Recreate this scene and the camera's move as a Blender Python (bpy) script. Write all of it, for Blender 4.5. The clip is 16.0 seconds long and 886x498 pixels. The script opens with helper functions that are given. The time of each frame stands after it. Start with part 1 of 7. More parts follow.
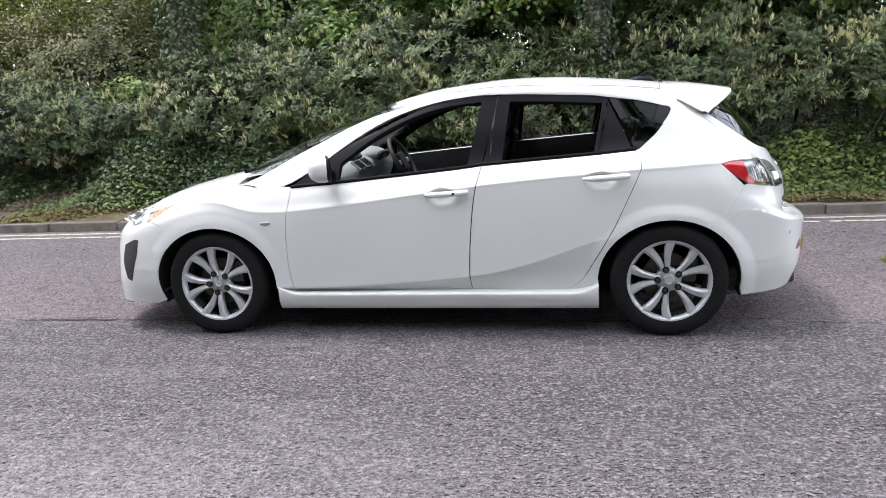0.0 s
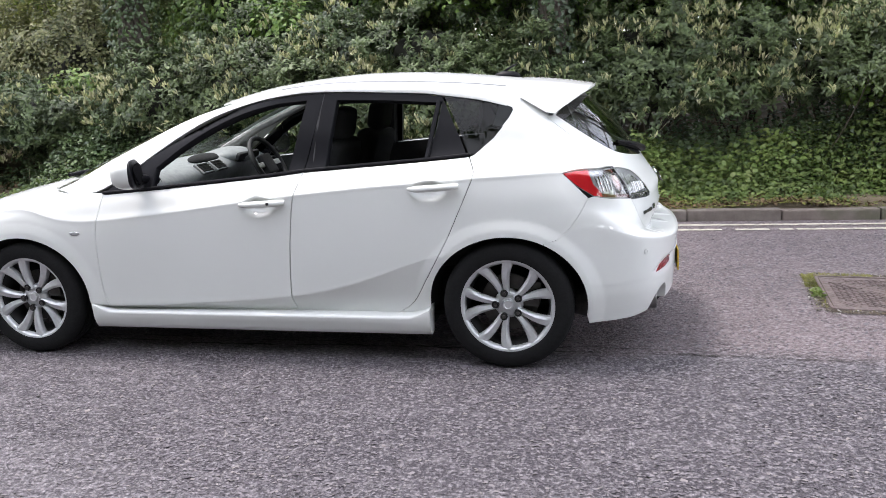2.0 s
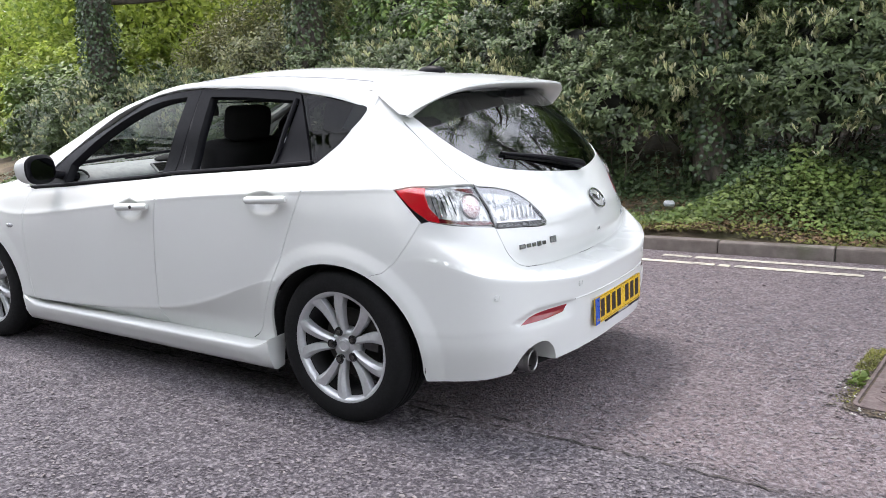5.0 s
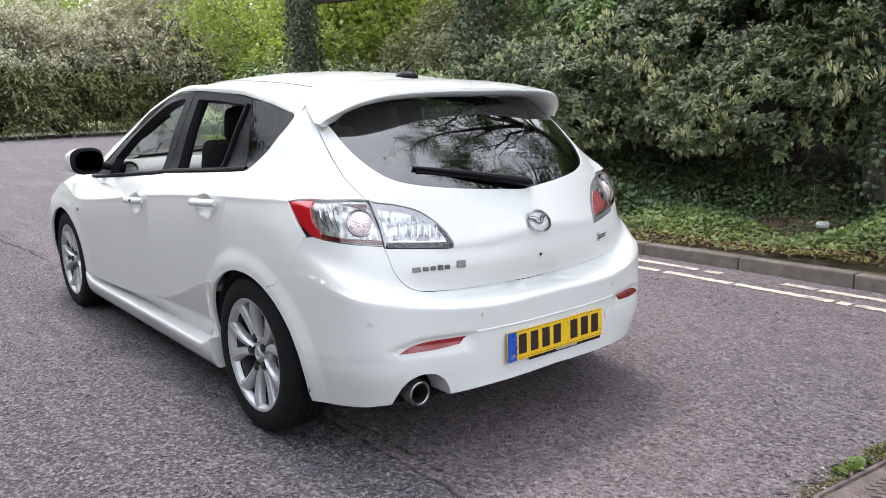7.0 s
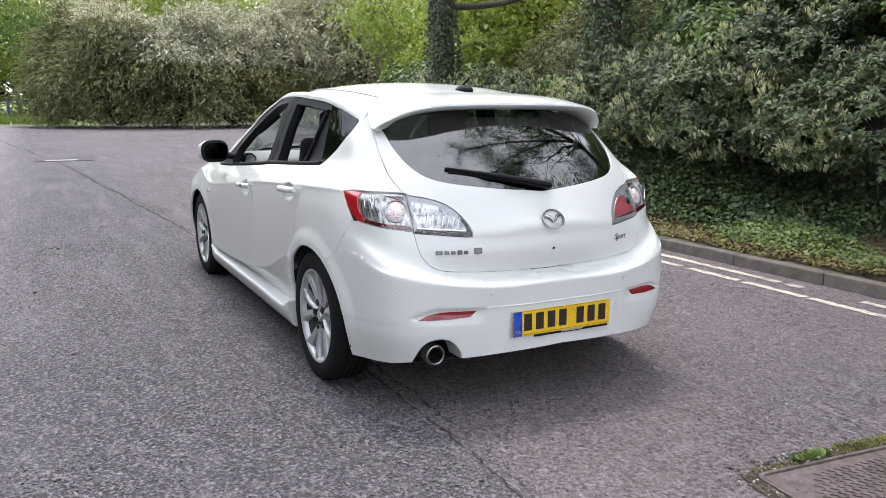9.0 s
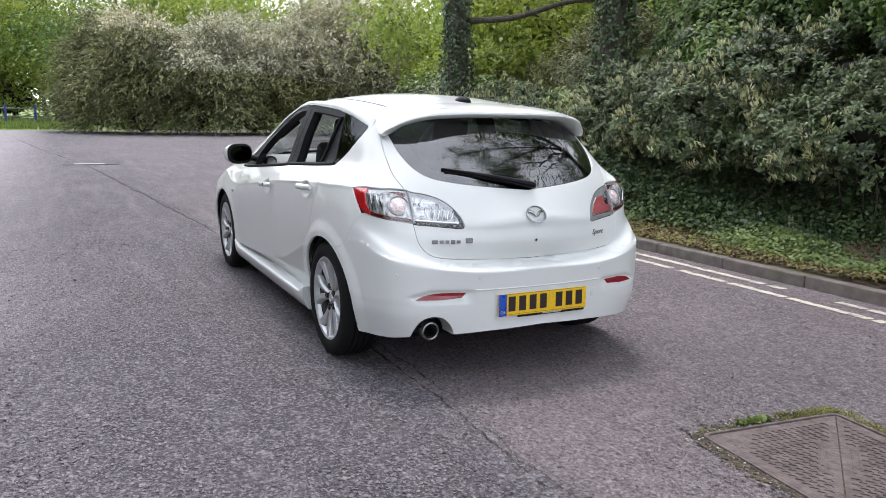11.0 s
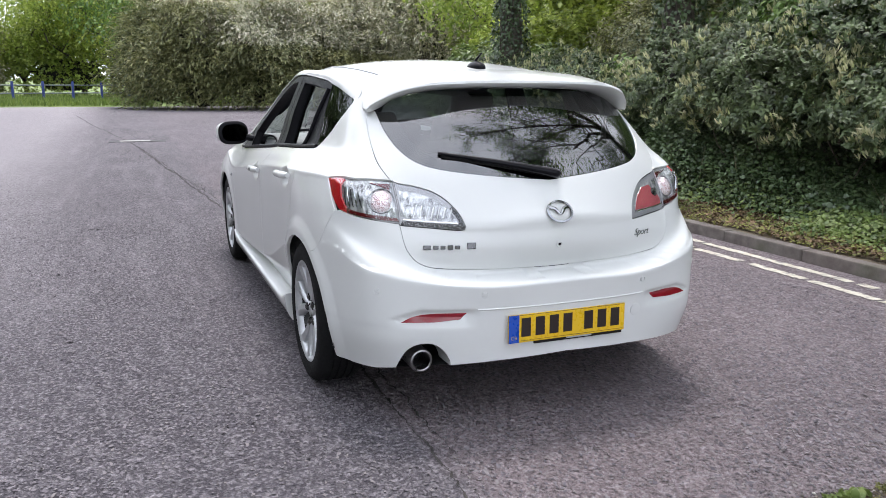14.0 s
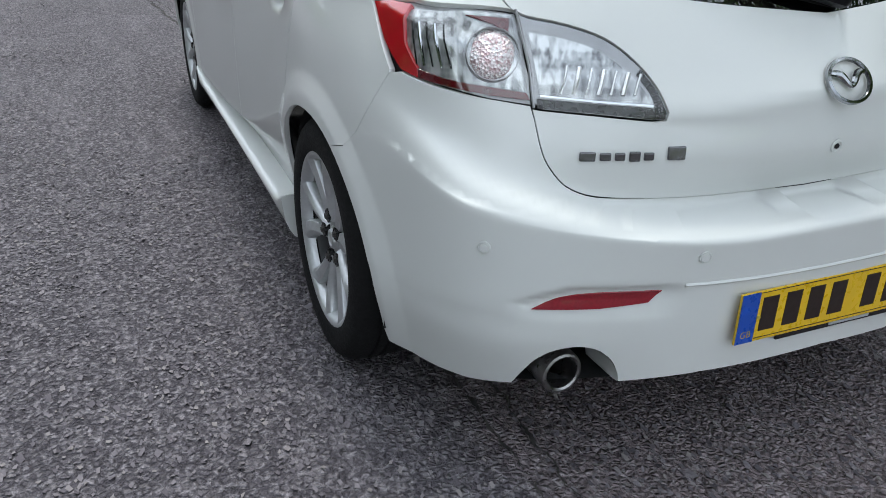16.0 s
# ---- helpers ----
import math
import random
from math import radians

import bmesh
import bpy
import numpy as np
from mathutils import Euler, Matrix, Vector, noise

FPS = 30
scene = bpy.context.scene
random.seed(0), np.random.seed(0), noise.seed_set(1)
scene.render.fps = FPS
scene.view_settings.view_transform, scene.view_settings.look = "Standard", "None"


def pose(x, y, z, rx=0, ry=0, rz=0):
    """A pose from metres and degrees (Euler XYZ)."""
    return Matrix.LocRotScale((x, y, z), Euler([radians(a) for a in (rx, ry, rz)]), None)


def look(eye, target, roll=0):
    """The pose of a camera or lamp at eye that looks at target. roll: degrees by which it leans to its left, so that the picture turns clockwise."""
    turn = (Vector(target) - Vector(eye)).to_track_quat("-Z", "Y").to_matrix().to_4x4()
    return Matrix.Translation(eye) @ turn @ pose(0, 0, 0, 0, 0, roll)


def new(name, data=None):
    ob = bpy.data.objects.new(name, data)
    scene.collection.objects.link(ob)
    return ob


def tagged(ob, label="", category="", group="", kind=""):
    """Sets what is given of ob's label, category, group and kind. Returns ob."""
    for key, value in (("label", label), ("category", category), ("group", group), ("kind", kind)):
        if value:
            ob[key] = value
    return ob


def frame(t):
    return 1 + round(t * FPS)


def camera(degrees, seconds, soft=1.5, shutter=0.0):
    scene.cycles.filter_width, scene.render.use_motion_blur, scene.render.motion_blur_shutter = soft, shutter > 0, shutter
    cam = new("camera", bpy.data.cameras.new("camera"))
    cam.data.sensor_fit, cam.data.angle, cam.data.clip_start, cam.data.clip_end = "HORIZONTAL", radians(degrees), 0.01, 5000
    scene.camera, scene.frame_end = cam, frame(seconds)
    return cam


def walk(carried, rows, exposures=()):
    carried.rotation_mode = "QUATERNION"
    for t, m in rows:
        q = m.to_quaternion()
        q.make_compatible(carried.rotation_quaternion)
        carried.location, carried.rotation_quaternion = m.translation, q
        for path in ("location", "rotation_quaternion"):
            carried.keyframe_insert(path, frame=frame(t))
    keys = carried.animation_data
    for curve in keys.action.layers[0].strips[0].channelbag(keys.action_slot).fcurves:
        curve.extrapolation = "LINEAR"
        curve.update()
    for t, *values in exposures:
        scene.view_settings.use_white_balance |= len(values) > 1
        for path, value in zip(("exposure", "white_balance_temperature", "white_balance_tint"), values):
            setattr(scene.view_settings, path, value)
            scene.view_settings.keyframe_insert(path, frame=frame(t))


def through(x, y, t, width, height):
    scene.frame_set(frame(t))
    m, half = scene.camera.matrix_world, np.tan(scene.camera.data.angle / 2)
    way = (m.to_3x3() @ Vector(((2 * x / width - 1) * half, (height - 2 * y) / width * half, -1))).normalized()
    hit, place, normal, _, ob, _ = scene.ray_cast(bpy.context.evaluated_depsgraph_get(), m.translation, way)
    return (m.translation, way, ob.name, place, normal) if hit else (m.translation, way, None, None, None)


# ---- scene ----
cam = camera(58.7, 16.0, soft=0.5)
PATH = [
    (0, (0.856, -5.165, 1.439), (0.507, -3.24, 1.025), -2.9),
    (0.5, (1.073, -4.986, 1.41), (0.716, -3.065, 0.984), -2.9),
    (1, (1.296, -4.804, 1.403), (0.926, -2.886, 0.975), -3.1),
    (1.5, (1.578, -4.661, 1.414), (1.169, -2.75, 0.992), -3.0),
    (2, (1.827, -4.455, 1.409), (1.398, -2.549, 0.979), -2.7),
    (2.5, (2.071, -4.276, 1.387), (1.58, -2.386, 0.956), -2.8),
    (3, (2.356, -4.107, 1.376), (1.748, -2.252, 0.939), -3.0),
    (3.5, (2.588, -3.875, 1.362), (1.958, -2.028, 0.924), -2.5),
    (6, (3.728, -2.606, 1.247), (2.398, -1.156, 0.888), -2.1),
    (6.5, (3.893, -2.355, 1.275), (2.512, -0.957, 0.903), -1.8),
    (7, (4.115, -2.138, 1.301), (2.587, -0.905, 0.921), -1.3),
    (7.5, (4.234, -2.001, 1.32), (2.65, -0.84, 0.943), -0.5),
    (8, (4.401, -1.951, 1.339), (2.728, -0.926, 0.952), -0.7),
    (10.5, (5.328, -2.199, 1.352), (3.574, -1.311, 0.986), 0.8),
    (11, (5.344, -2.182, 1.346), (3.586, -1.296, 0.995), 1.0),
    (11.5, (5.364, -2.157, 1.345), (3.599, -1.279, 1.008), 0.7),
    (12, (5.357, -2.113, 1.344), (3.587, -1.243, 1.018), 0.3),
    (12.5, (5.274, -1.972, 1.351), (3.487, -1.135, 1.023), -0.4),
    (13, (5.145, -1.811, 1.364), (3.349, -1.001, 1.02), -0.8),
    (13.5, (4.993, -1.633, 1.35), (3.18, -0.875, 0.979), 0.1),
    (14, (4.699, -1.561, 1.33), (2.885, -0.829, 0.911), 0.3),
    (14.5, (4.312, -1.513, 1.301), (2.506, -0.825, 0.788), 0.2),
    (15, (3.909, -1.43, 1.243), (2.115, -0.777, 0.646), 0.5),
    (15.5, (3.499, -1.393, 1.188), (1.747, -0.712, 0.503), 1.0),
    (16, (3.124, -1.323, 1.165), (1.471, -0.589, 0.313), 1.6),
]
walk(cam, [(t, look(eye, target, roll)) for t, eye, target, roll in PATH], [(0, 1.42, 6350, 17), (3.5, 1.46, 6350, 17), (7, 1.27, 6350, 15), (11, 1.01, 6250, 15), (13, 0.97, 6250, 15), (14.5, 1.12, 6200, 16), (15, 0.97, 6160, 13), (15.5, 0.92, 6120, 10), (16, 0.66, 6080, 8)])

# ---- world, sun ----
SUN_AZ, SUN_EL = 165.0, 69.0      # degrees: direction to the sun from +x, counter-clockwise; height
world = bpy.data.worlds.new("sky")
scene.world = world
world.use_nodes = True
wn = world.node_tree
wn.nodes.clear()
sky = wn.nodes.new("ShaderNodeTexSky")
sky.sky_type = "NISHITA"
sky.sun_disc = False
sky.sun_elevation = radians(SUN_EL)
sky.sun_rotation = radians(90 - SUN_AZ)
sky.air_density, sky.dust_density, sky.ozone_density = 1.0, 4.0, 1.0
# thin bright cloud over the blue
tc = wn.nodes.new("ShaderNodeTexCoord")
cl = wn.nodes.new("ShaderNodeTexNoise")
cl.inputs["Scale"].default_value, cl.inputs["Detail"].default_value = 2.2, 6.0
cr = wn.nodes.new("ShaderNodeMapRange")
cr.inputs["From Min"].default_value, cr.inputs["From Max"].default_value = 0.35, 0.62
cr.inputs["To Min"].default_value, cr.inputs["To Max"].default_value = 0.55, 1.0
cm = wn.nodes.new("ShaderNodeMix")
cm.data_type = "RGBA"
cm.inputs[7].default_value = (8.2, 8.6, 9.0, 1)
bg = wn.nodes.new("ShaderNodeBackground")
bg.inputs["Strength"].default_value = 0.152
wo = wn.nodes.new("ShaderNodeOutputWorld")
wn.links.new(tc.outputs["Generated"], cl.inputs["Vector"])
wn.links.new(cl.outputs[0], cr.inputs["Value"])
wn.links.new(cr.outputs[0], cm.inputs[0])
wn.links.new(sky.outputs[0], cm.inputs[6])
wn.links.new(cm.outputs[2], bg.inputs["Color"])
wn.links.new(bg.outputs[0], wo.inputs["Surface"])

sd = bpy.data.lights.new("sun", "SUN")
sd.energy, sd.angle, sd.color = 1.4, radians(15), (1.0, 0.95, 0.88)
sun = new("sun", sd)
to_sun = Vector((math.cos(radians(SUN_AZ)) * math.cos(radians(SUN_EL)), math.sin(radians(SUN_AZ)) * math.cos(radians(SUN_EL)), math.sin(radians(SUN_EL))))
sun.matrix_world = look(to_sun * 60, (0, 0, 0))

# ---- materials ----
class Nodes:
    """A principled material with short calls for its nodes."""

    def __init__(self, name, colour=(0.5, 0.5, 0.5), rough=0.5, metal=0.0, **more):
        self.mat = bpy.data.materials.new(name)
        self.mat.use_nodes = True
        self.tree = self.mat.node_tree
        self.b = self.tree.nodes["Principled BSDF"]
        self.put("Base Color", (*colour, 1))
        self.put("Roughness", rough)
        self.put("Metallic", metal)
        for key, value in more.items():
            self.put(key.replace("_", " "), value)

    def put(self, socket, value):
        if isinstance(value, bpy.types.NodeSocket):
            self.tree.links.new(value, self.b.inputs[socket])
        else:
            self.b.inputs[socket].default_value = value

    def node(self, kind, **sockets):
        n = self.tree.nodes.new("ShaderNode" + kind)
        for key, value in sockets.items():
            self.wire(n, key.replace("_", " "), value)
        return n

    def wire(self, n, key, value):
        s = n.inputs[int(key)] if key.isdigit() else n.inputs[key]
        if isinstance(value, bpy.types.NodeSocket):
            self.tree.links.new(value, s)
        else:
            s.default_value = value

    def place(self, scale=(1, 1, 1), turn=0.0):
        c = self.node("TexCoord")
        m = self.node("Mapping", Vector=c.outputs["Object"])
        m.inputs["Scale"].default_value = scale
        m.inputs["Rotation"].default_value = (0, 0, turn)
        return m.outputs[0]

    def world_place(self):
        return self.node("NewGeometry").outputs["Position"]

    def noise(self, scale, vector=None, detail=4.0, rough=0.55):
        n = self.node("TexNoise", Scale=scale, Detail=detail, Roughness=rough)
        if vector is not None:
            self.wire(n, "Vector", vector)
        return n.outputs[0]

    def cells(self, scale, vector=None, feature="F1"):
        n = self.node("TexVoronoi", Scale=scale)
        n.feature = feature
        if vector is not None:
            self.wire(n, "Vector", vector)
        return n

    def ramp(self, fac, stops):
        n = self.node("ValToRGB", Fac=fac)
        e = n.color_ramp.elements
        while len(e) < len(stops):
            e.new(0.5)
        for el, (p, c) in zip(e, stops):
            el.position, el.color = p, (*c, 1) if len(c) == 3 else c
        return n.outputs[0]

    def remap(self, fac, a, b, c, d):
        n = self.node("MapRange", Value=fac)
        n.inputs["From Min"].default_value, n.inputs["From Max"].default_value = a, b
        n.inputs["To Min"].default_value, n.inputs["To Max"].default_value = c, d
        return n.outputs[0]

    def mix(self, fac, a, b, how="MIX"):
        n = self.tree.nodes.new("ShaderNodeMix")
        n.data_type, n.blend_type = "RGBA", how
        for i, v in ((0, fac), (6, a), (7, b)):
            if isinstance(v, bpy.types.NodeSocket):
                self.tree.links.new(v, n.inputs[i])
            else:
                n.inputs[i].default_value = (*v, 1) if isinstance(v, tuple) and len(v) == 3 else v
        return n.outputs[2]

    def maths(self, how, a, b=0.0):
        n = self.node("Math")
        n.operation = how
        self.wire(n, "0", a)
        self.wire(n, "1", b)
        return n.outputs[0]

    def bump(self, height, distance, strength=1.0):
        n = self.node("Bump", Height=height, Distance=distance, Strength=strength)
        self.put("Normal", n.outputs[0])


def paint_material():
    n = Nodes("white_paint", (0.66, 0.66, 0.64), 0.5, Coat_Weight=0.8, Coat_Roughness=0.015, Specular_IOR_Level=0.12)
    v = n.world_place()
    film = n.noise(2.2, v, 5)
    n.put("Base Color", n.mix(n.remap(film, 0.4, 0.75, 0.0, 0.5), (0.605, 0.618, 0.600), (0.578, 0.590, 0.570)))
    return n.mat


def plain(name, colour, rough, metal=0.0, wear=0.12, scale=25.0, relief=0.0, **more):
    """A surface of one material with faint blotches and uneven gloss."""
    n = Nodes(name, colour, rough, metal, **more)
    v = n.place()
    f = n.noise(scale, v, 5)
    dark = tuple(c * (1 - wear * 2) for c in colour)
    n.put("Base Color", n.mix(n.remap(f, 0.3, 0.7, 0.0, 1.0), dark, colour))
    n.put("Roughness", n.remap(n.noise(scale * 3, v, 3), 0.3, 0.7, max(rough - 0.08, 0.02), min(rough + 0.1, 1.0)))
    if relief:
        n.bump(n.noise(scale * 8, v, 3), relief)
    return n.mat


def crystal_material():
    """Faceted clear plastic over a red bulb."""
    n = Nodes("crystal_lens", (0.8, 0.6, 0.6), 0.1, 0.3, Coat_Weight=1.0)
    c = n.cells(190.0, n.place())
    tone = n.node("SeparateColor", Color=c.outputs["Color"]).outputs[0]
    n.put("Base Color", n.ramp(tone, [(0, (.50, .32, .33)), (.4, (.80, .66, .66)), (1, (.94, .90, .90))]))
    n.bump(c.outputs["Distance"], 0.004)
    return n.mat


def faceted_material():
    """Silvered lamp bowl of fine upright and level prisms, their glints painted in as streaks."""
    n = Nodes("faceted_reflector", (0.8, 0.8, 0.8), 0.16, 0.55)
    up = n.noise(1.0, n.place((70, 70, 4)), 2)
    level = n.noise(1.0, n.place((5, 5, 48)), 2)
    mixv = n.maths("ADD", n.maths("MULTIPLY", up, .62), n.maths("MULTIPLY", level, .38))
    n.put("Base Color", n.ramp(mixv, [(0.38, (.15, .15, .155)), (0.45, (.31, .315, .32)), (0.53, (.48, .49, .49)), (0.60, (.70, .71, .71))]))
    n.bump(mixv, 0.002)
    return n.mat


def glass_material(name, tint, rough=0.0, ior=1.5):
    """Thin pane: mirror gloss by Fresnel over a tinted see-through."""
    m = bpy.data.materials.new(name)
    m.use_nodes = True
    t = m.node_tree
    t.nodes.clear()
    out = t.nodes.new("ShaderNodeOutputMaterial")
    mixer = t.nodes.new("ShaderNodeMixShader")
    clear = t.nodes.new("ShaderNodeBsdfTransparent")
    clear.inputs[0].default_value = (*tint, 1)
    gloss = t.nodes.new("ShaderNodeBsdfGlossy")
    gloss.inputs["Roughness"].default_value = rough
    # Schlick's curve, the same from both sides of the pane
    face = t.nodes.new("ShaderNodeLayerWeight")
    face.inputs["Blend"].default_value = 0.5
    curve = t.nodes.new("ShaderNodeMath")
    curve.operation = "POWER"
    curve.inputs[1].default_value = 5.0
    f0 = ((ior - 1) / (ior + 1)) ** 2
    span = t.nodes.new("ShaderNodeMath")
    span.operation = "MULTIPLY_ADD"
    span.inputs[1].default_value, span.inputs[2].default_value = 1 - f0, f0
    t.links.new(face.outputs["Facing"], curve.inputs[0])
    t.links.new(curve.outputs[0], span.inputs[0])
    t.links.new(span.outputs[0], mixer.inputs[0])
    t.links.new(clear.outputs[0], mixer.inputs[1])
    t.links.new(gloss.outputs[0], mixer.inputs[2])
    t.links.new(mixer.outputs[0], out.inputs[0])
    return m


M = {
    "paint": paint_material(),
    "black_trim": plain("black_trim", (0.007, 0.007, 0.009), 0.42, Specular_IOR_Level=0.12),
    "gloss_black": plain("gloss_black", (0.008, 0.008, 0.009), 0.12, wear=0.05),
    "shell": plain("dark_shell", (0.010, 0.010, 0.011), 0.9),
    "rubber": plain("tyre_rubber", (0.011, 0.011, 0.0115), 0.8, scale=40, relief=0.0006, Specular_IOR_Level=0.14),
    "alloy": plain("alloy_silver", (0.52, 0.53, 0.54), 0.42, 0.6, wear=0.06, scale=60),
    "pipe": plain("exhaust_steel", (0.30, 0.295, 0.29), 0.32, 1.0, wear=0.15),
    # inner side of the wheel, with the shadow behind the spokes in its colour
    "barrel": plain("wheel_barrel", (0.05, 0.05, 0.052), 0.5, 0.5),
    "disc": plain("brake_steel", (0.09, 0.085, 0.08), 0.5, 0.7, wear=0.2),
    "badge_chrome": plain("badge_chrome", (0.36, 0.37, 0.38), 0.10, 1.0, wear=0.1, scale=60),
    "chrome": plain("chrome", (0.75, 0.76, 0.77), 0.07, 1.0, wear=0.03),
    "red_lens": plain("red_lens", (0.50, 0.010, 0.018), 0.06, wear=0.1, Coat_Weight=1.0, Coat_Roughness=0.02),
    "dark_red_lens": plain("dark_red_lens", (0.09, 0.004, 0.008), 0.06, Coat_Weight=1.0, Coat_Roughness=0.02),
    "amber": plain("amber_lens", (0.75, 0.17, 0.02), 0.1, Coat_Weight=1.0),
    "pink_lens": crystal_material(),
    "lamp_chrome": plain("lamp_reflector", (0.86, 0.87, 0.88), 0.20, 0.5, wear=0.05, scale=70),
    "fog_red": plain("fog_lens_red", (0.44, 0.10, 0.115), 0.15, Coat_Weight=1.0),
    "reflector_red": plain("reflector_red", (0.24, 0.006, 0.016), 0.12, scale=200, Coat_Weight=0.6),
    "lamp_rim": plain("lamp_rim", (0.40, 0.40, 0.41), 0.15, 0.3, wear=0.1),
    "dark_chrome": plain("dark_chrome", (0.16, 0.16, 0.17), 0.2, 0.9, wear=0.1),
    "faceted": faceted_material(),
    "lamp_dark": plain("lamp_bezel", (0.010, 0.010, 0.011), 0.25),
    "glass": glass_material("window_glass", (0.52, 0.58, 0.55)),
    "tinted": glass_material("tinted_glass", (0.09, 0.10, 0.10), ior=1.34),
    "rear_tint": glass_material("rear_glass", (0.22, 0.27, 0.275), ior=2.35),
    "lens": glass_material("lamp_cover", (0.93, 0.94, 0.94)),
    "plate": plain("plate_yellow", (0.68, 0.43, 0.012), 0.3, wear=0.05),
    "plate_blue": plain("plate_blue", (0.01, 0.07, 0.42), 0.3),
    "plate_ink": plain("plate_ink", (0.018, 0.010, 0.008), 0.4),
    "plate_gold": plain("plate_gold", (0.55, 0.42, 0.05), 0.4),
    "plastic_grey": plain("dash_plastic", (0.33, 0.345, 0.35), 0.6, relief=0.0004),
    "plastic_dark": plain("dark_plastic", (0.02, 0.02, 0.022), 0.6, relief=0.0003),
    "fabric": plain("seat_fabric", (0.012, 0.012, 0.013), 0.95, scale=80, relief=0.001),
    "lining": plain("door_lining", (0.02, 0.02, 0.021), 0.8),
    "headlining": plain("headlining", (0.32, 0.32, 0.31), 0.95),
}

# ---- mesh helpers ----
def link_mesh(name, verts, faces, material, parent=None, label="", smooth=True, normals=None):
    me = bpy.data.meshes.new(name)
    me.from_pydata([tuple(v) for v in verts], [], [tuple(f) for f in faces])
    me.materials.append(material)
    if smooth:
        me.shade_smooth()
    if normals is not None:
        me.normals_split_custom_set_from_vertices([tuple(q) for q in normals])
    ob = new(name, me)
    if parent is not None:
        ob.parent = parent
    if label:
        tagged(ob, label)
    return ob


def part(name, bm, material, parent=None, label="", smooth=False, sharp=35):
    me = bpy.data.meshes.new(name)
    bm.normal_update()
    bm.to_mesh(me)
    bm.free()
    me.materials.append(material)
    if smooth:
        me.shade_smooth()
        me.set_sharp_from_angle(angle=radians(sharp))
    ob = new(name, me)
    if parent is not None:
        ob.parent = parent
    if label:
        tagged(ob, label)
    return ob


def box(bm, size, m, bevel=0.0, segments=2):
    r = bmesh.ops.create_cube(bm, size=1.0, matrix=m @ Matrix.Diagonal((*size, 1)))
    if bevel:
        es = list({e for v in r["verts"] for e in v.link_edges})
        bmesh.ops.bevel(bm, geom=es, offset=bevel, segments=segments, affect="EDGES", profile=0.6)
    return bm


def tube(path, radius, sides=10, flat=1.0, caps=True):
    """A sweep along a path of points; radius: a number or one for each point; flat squeezes it along z."""
    bm = bmesh.new()
    pts = [Vector(p) for p in path]
    rings = []
    for i, p in enumerate(pts):
        d = (pts[min(i + 1, len(pts) - 1)] - pts[max(i - 1, 0)]).normalized()
        a = d.cross(Vector((0, 0, 1)))
        a = a.normalized() if a.length > 1e-4 else Vector((1, 0, 0))
        b = a.cross(d).normalized()
        r = radius[i] if isinstance(radius, (list, tuple)) else radius
        rings.append([bm.verts.new(p + a * r * math.cos(2 * math.pi * k / sides) + b * r * flat * math.sin(2 * math.pi * k / sides)) for k in range(sides)])
    for q, w in zip(rings, rings[1:]):
        for k in range(sides):
            bm.faces.new((q[k], q[(k + 1) % sides], w[(k + 1) % sides], w[k]))
    if caps:
        bm.faces.new(list(reversed(rings[0])))
        bm.faces.new(rings[-1])
    bmesh.ops.recalc_face_normals(bm, faces=bm.faces)
    return bm


def lathe(profile, steps=48, axis="Y"):
    """Turns a profile of (radius, along) round an axis."""
    bm = bmesh.new()
    rings = []
    for r, a in profile:
        ring = []
        for k in range(steps):
            c, s = math.cos(2 * math.pi * k / steps) * r, math.sin(2 * math.pi * k / steps) * r
            ring.append(bm.verts.new((c, a, s) if axis == "Y" else (c, s, a) if axis == "Z" else (a, c, s)))
        rings.append(ring)
    for q, w in zip(rings, rings[1:]):
        for k in range(steps):
            bm.faces.new((q[k], q[(k + 1) % steps], w[(k + 1) % steps], w[k]))
    bmesh.ops.recalc_face_normals(bm, faces=bm.faces)
    return bm


def smooth_line(keys, n=12):
    """A soft curve through the keys, n steps a span."""
    p = np.array(keys, float)
    q = np.vstack([2 * p[0] - p[1], p, 2 * p[-1] - p[-2]])
    out = []
    for i in range(1, len(q) - 2):
        a, b, c, d = q[i - 1], q[i], q[i + 1], q[i + 2]
        for k in range(n):
            t = k / n
            out.append(0.5 * (2 * b + (c - a) * t + (2 * a - 5 * b + 4 * c - d) * t * t + (3 * b - a - 3 * c + d) * t ** 3))
    out.append(p[-1])
    return np.array(out)


# ---- the large structure ----
def kerb_y(x):
    """Foot of the kerb along the verge."""
    return 3.70 + 0.035 * x


def road_z(x, y):
    """The road falls off towards the kerb; it levels out past the corner."""
    k = np.clip((np.asarray(x, float) + 20.0) / 7.0, 0.0, 1.0)
    return -0.055 * np.clip(np.asarray(y, float) - 0.85, 0.0, 3.2) * k


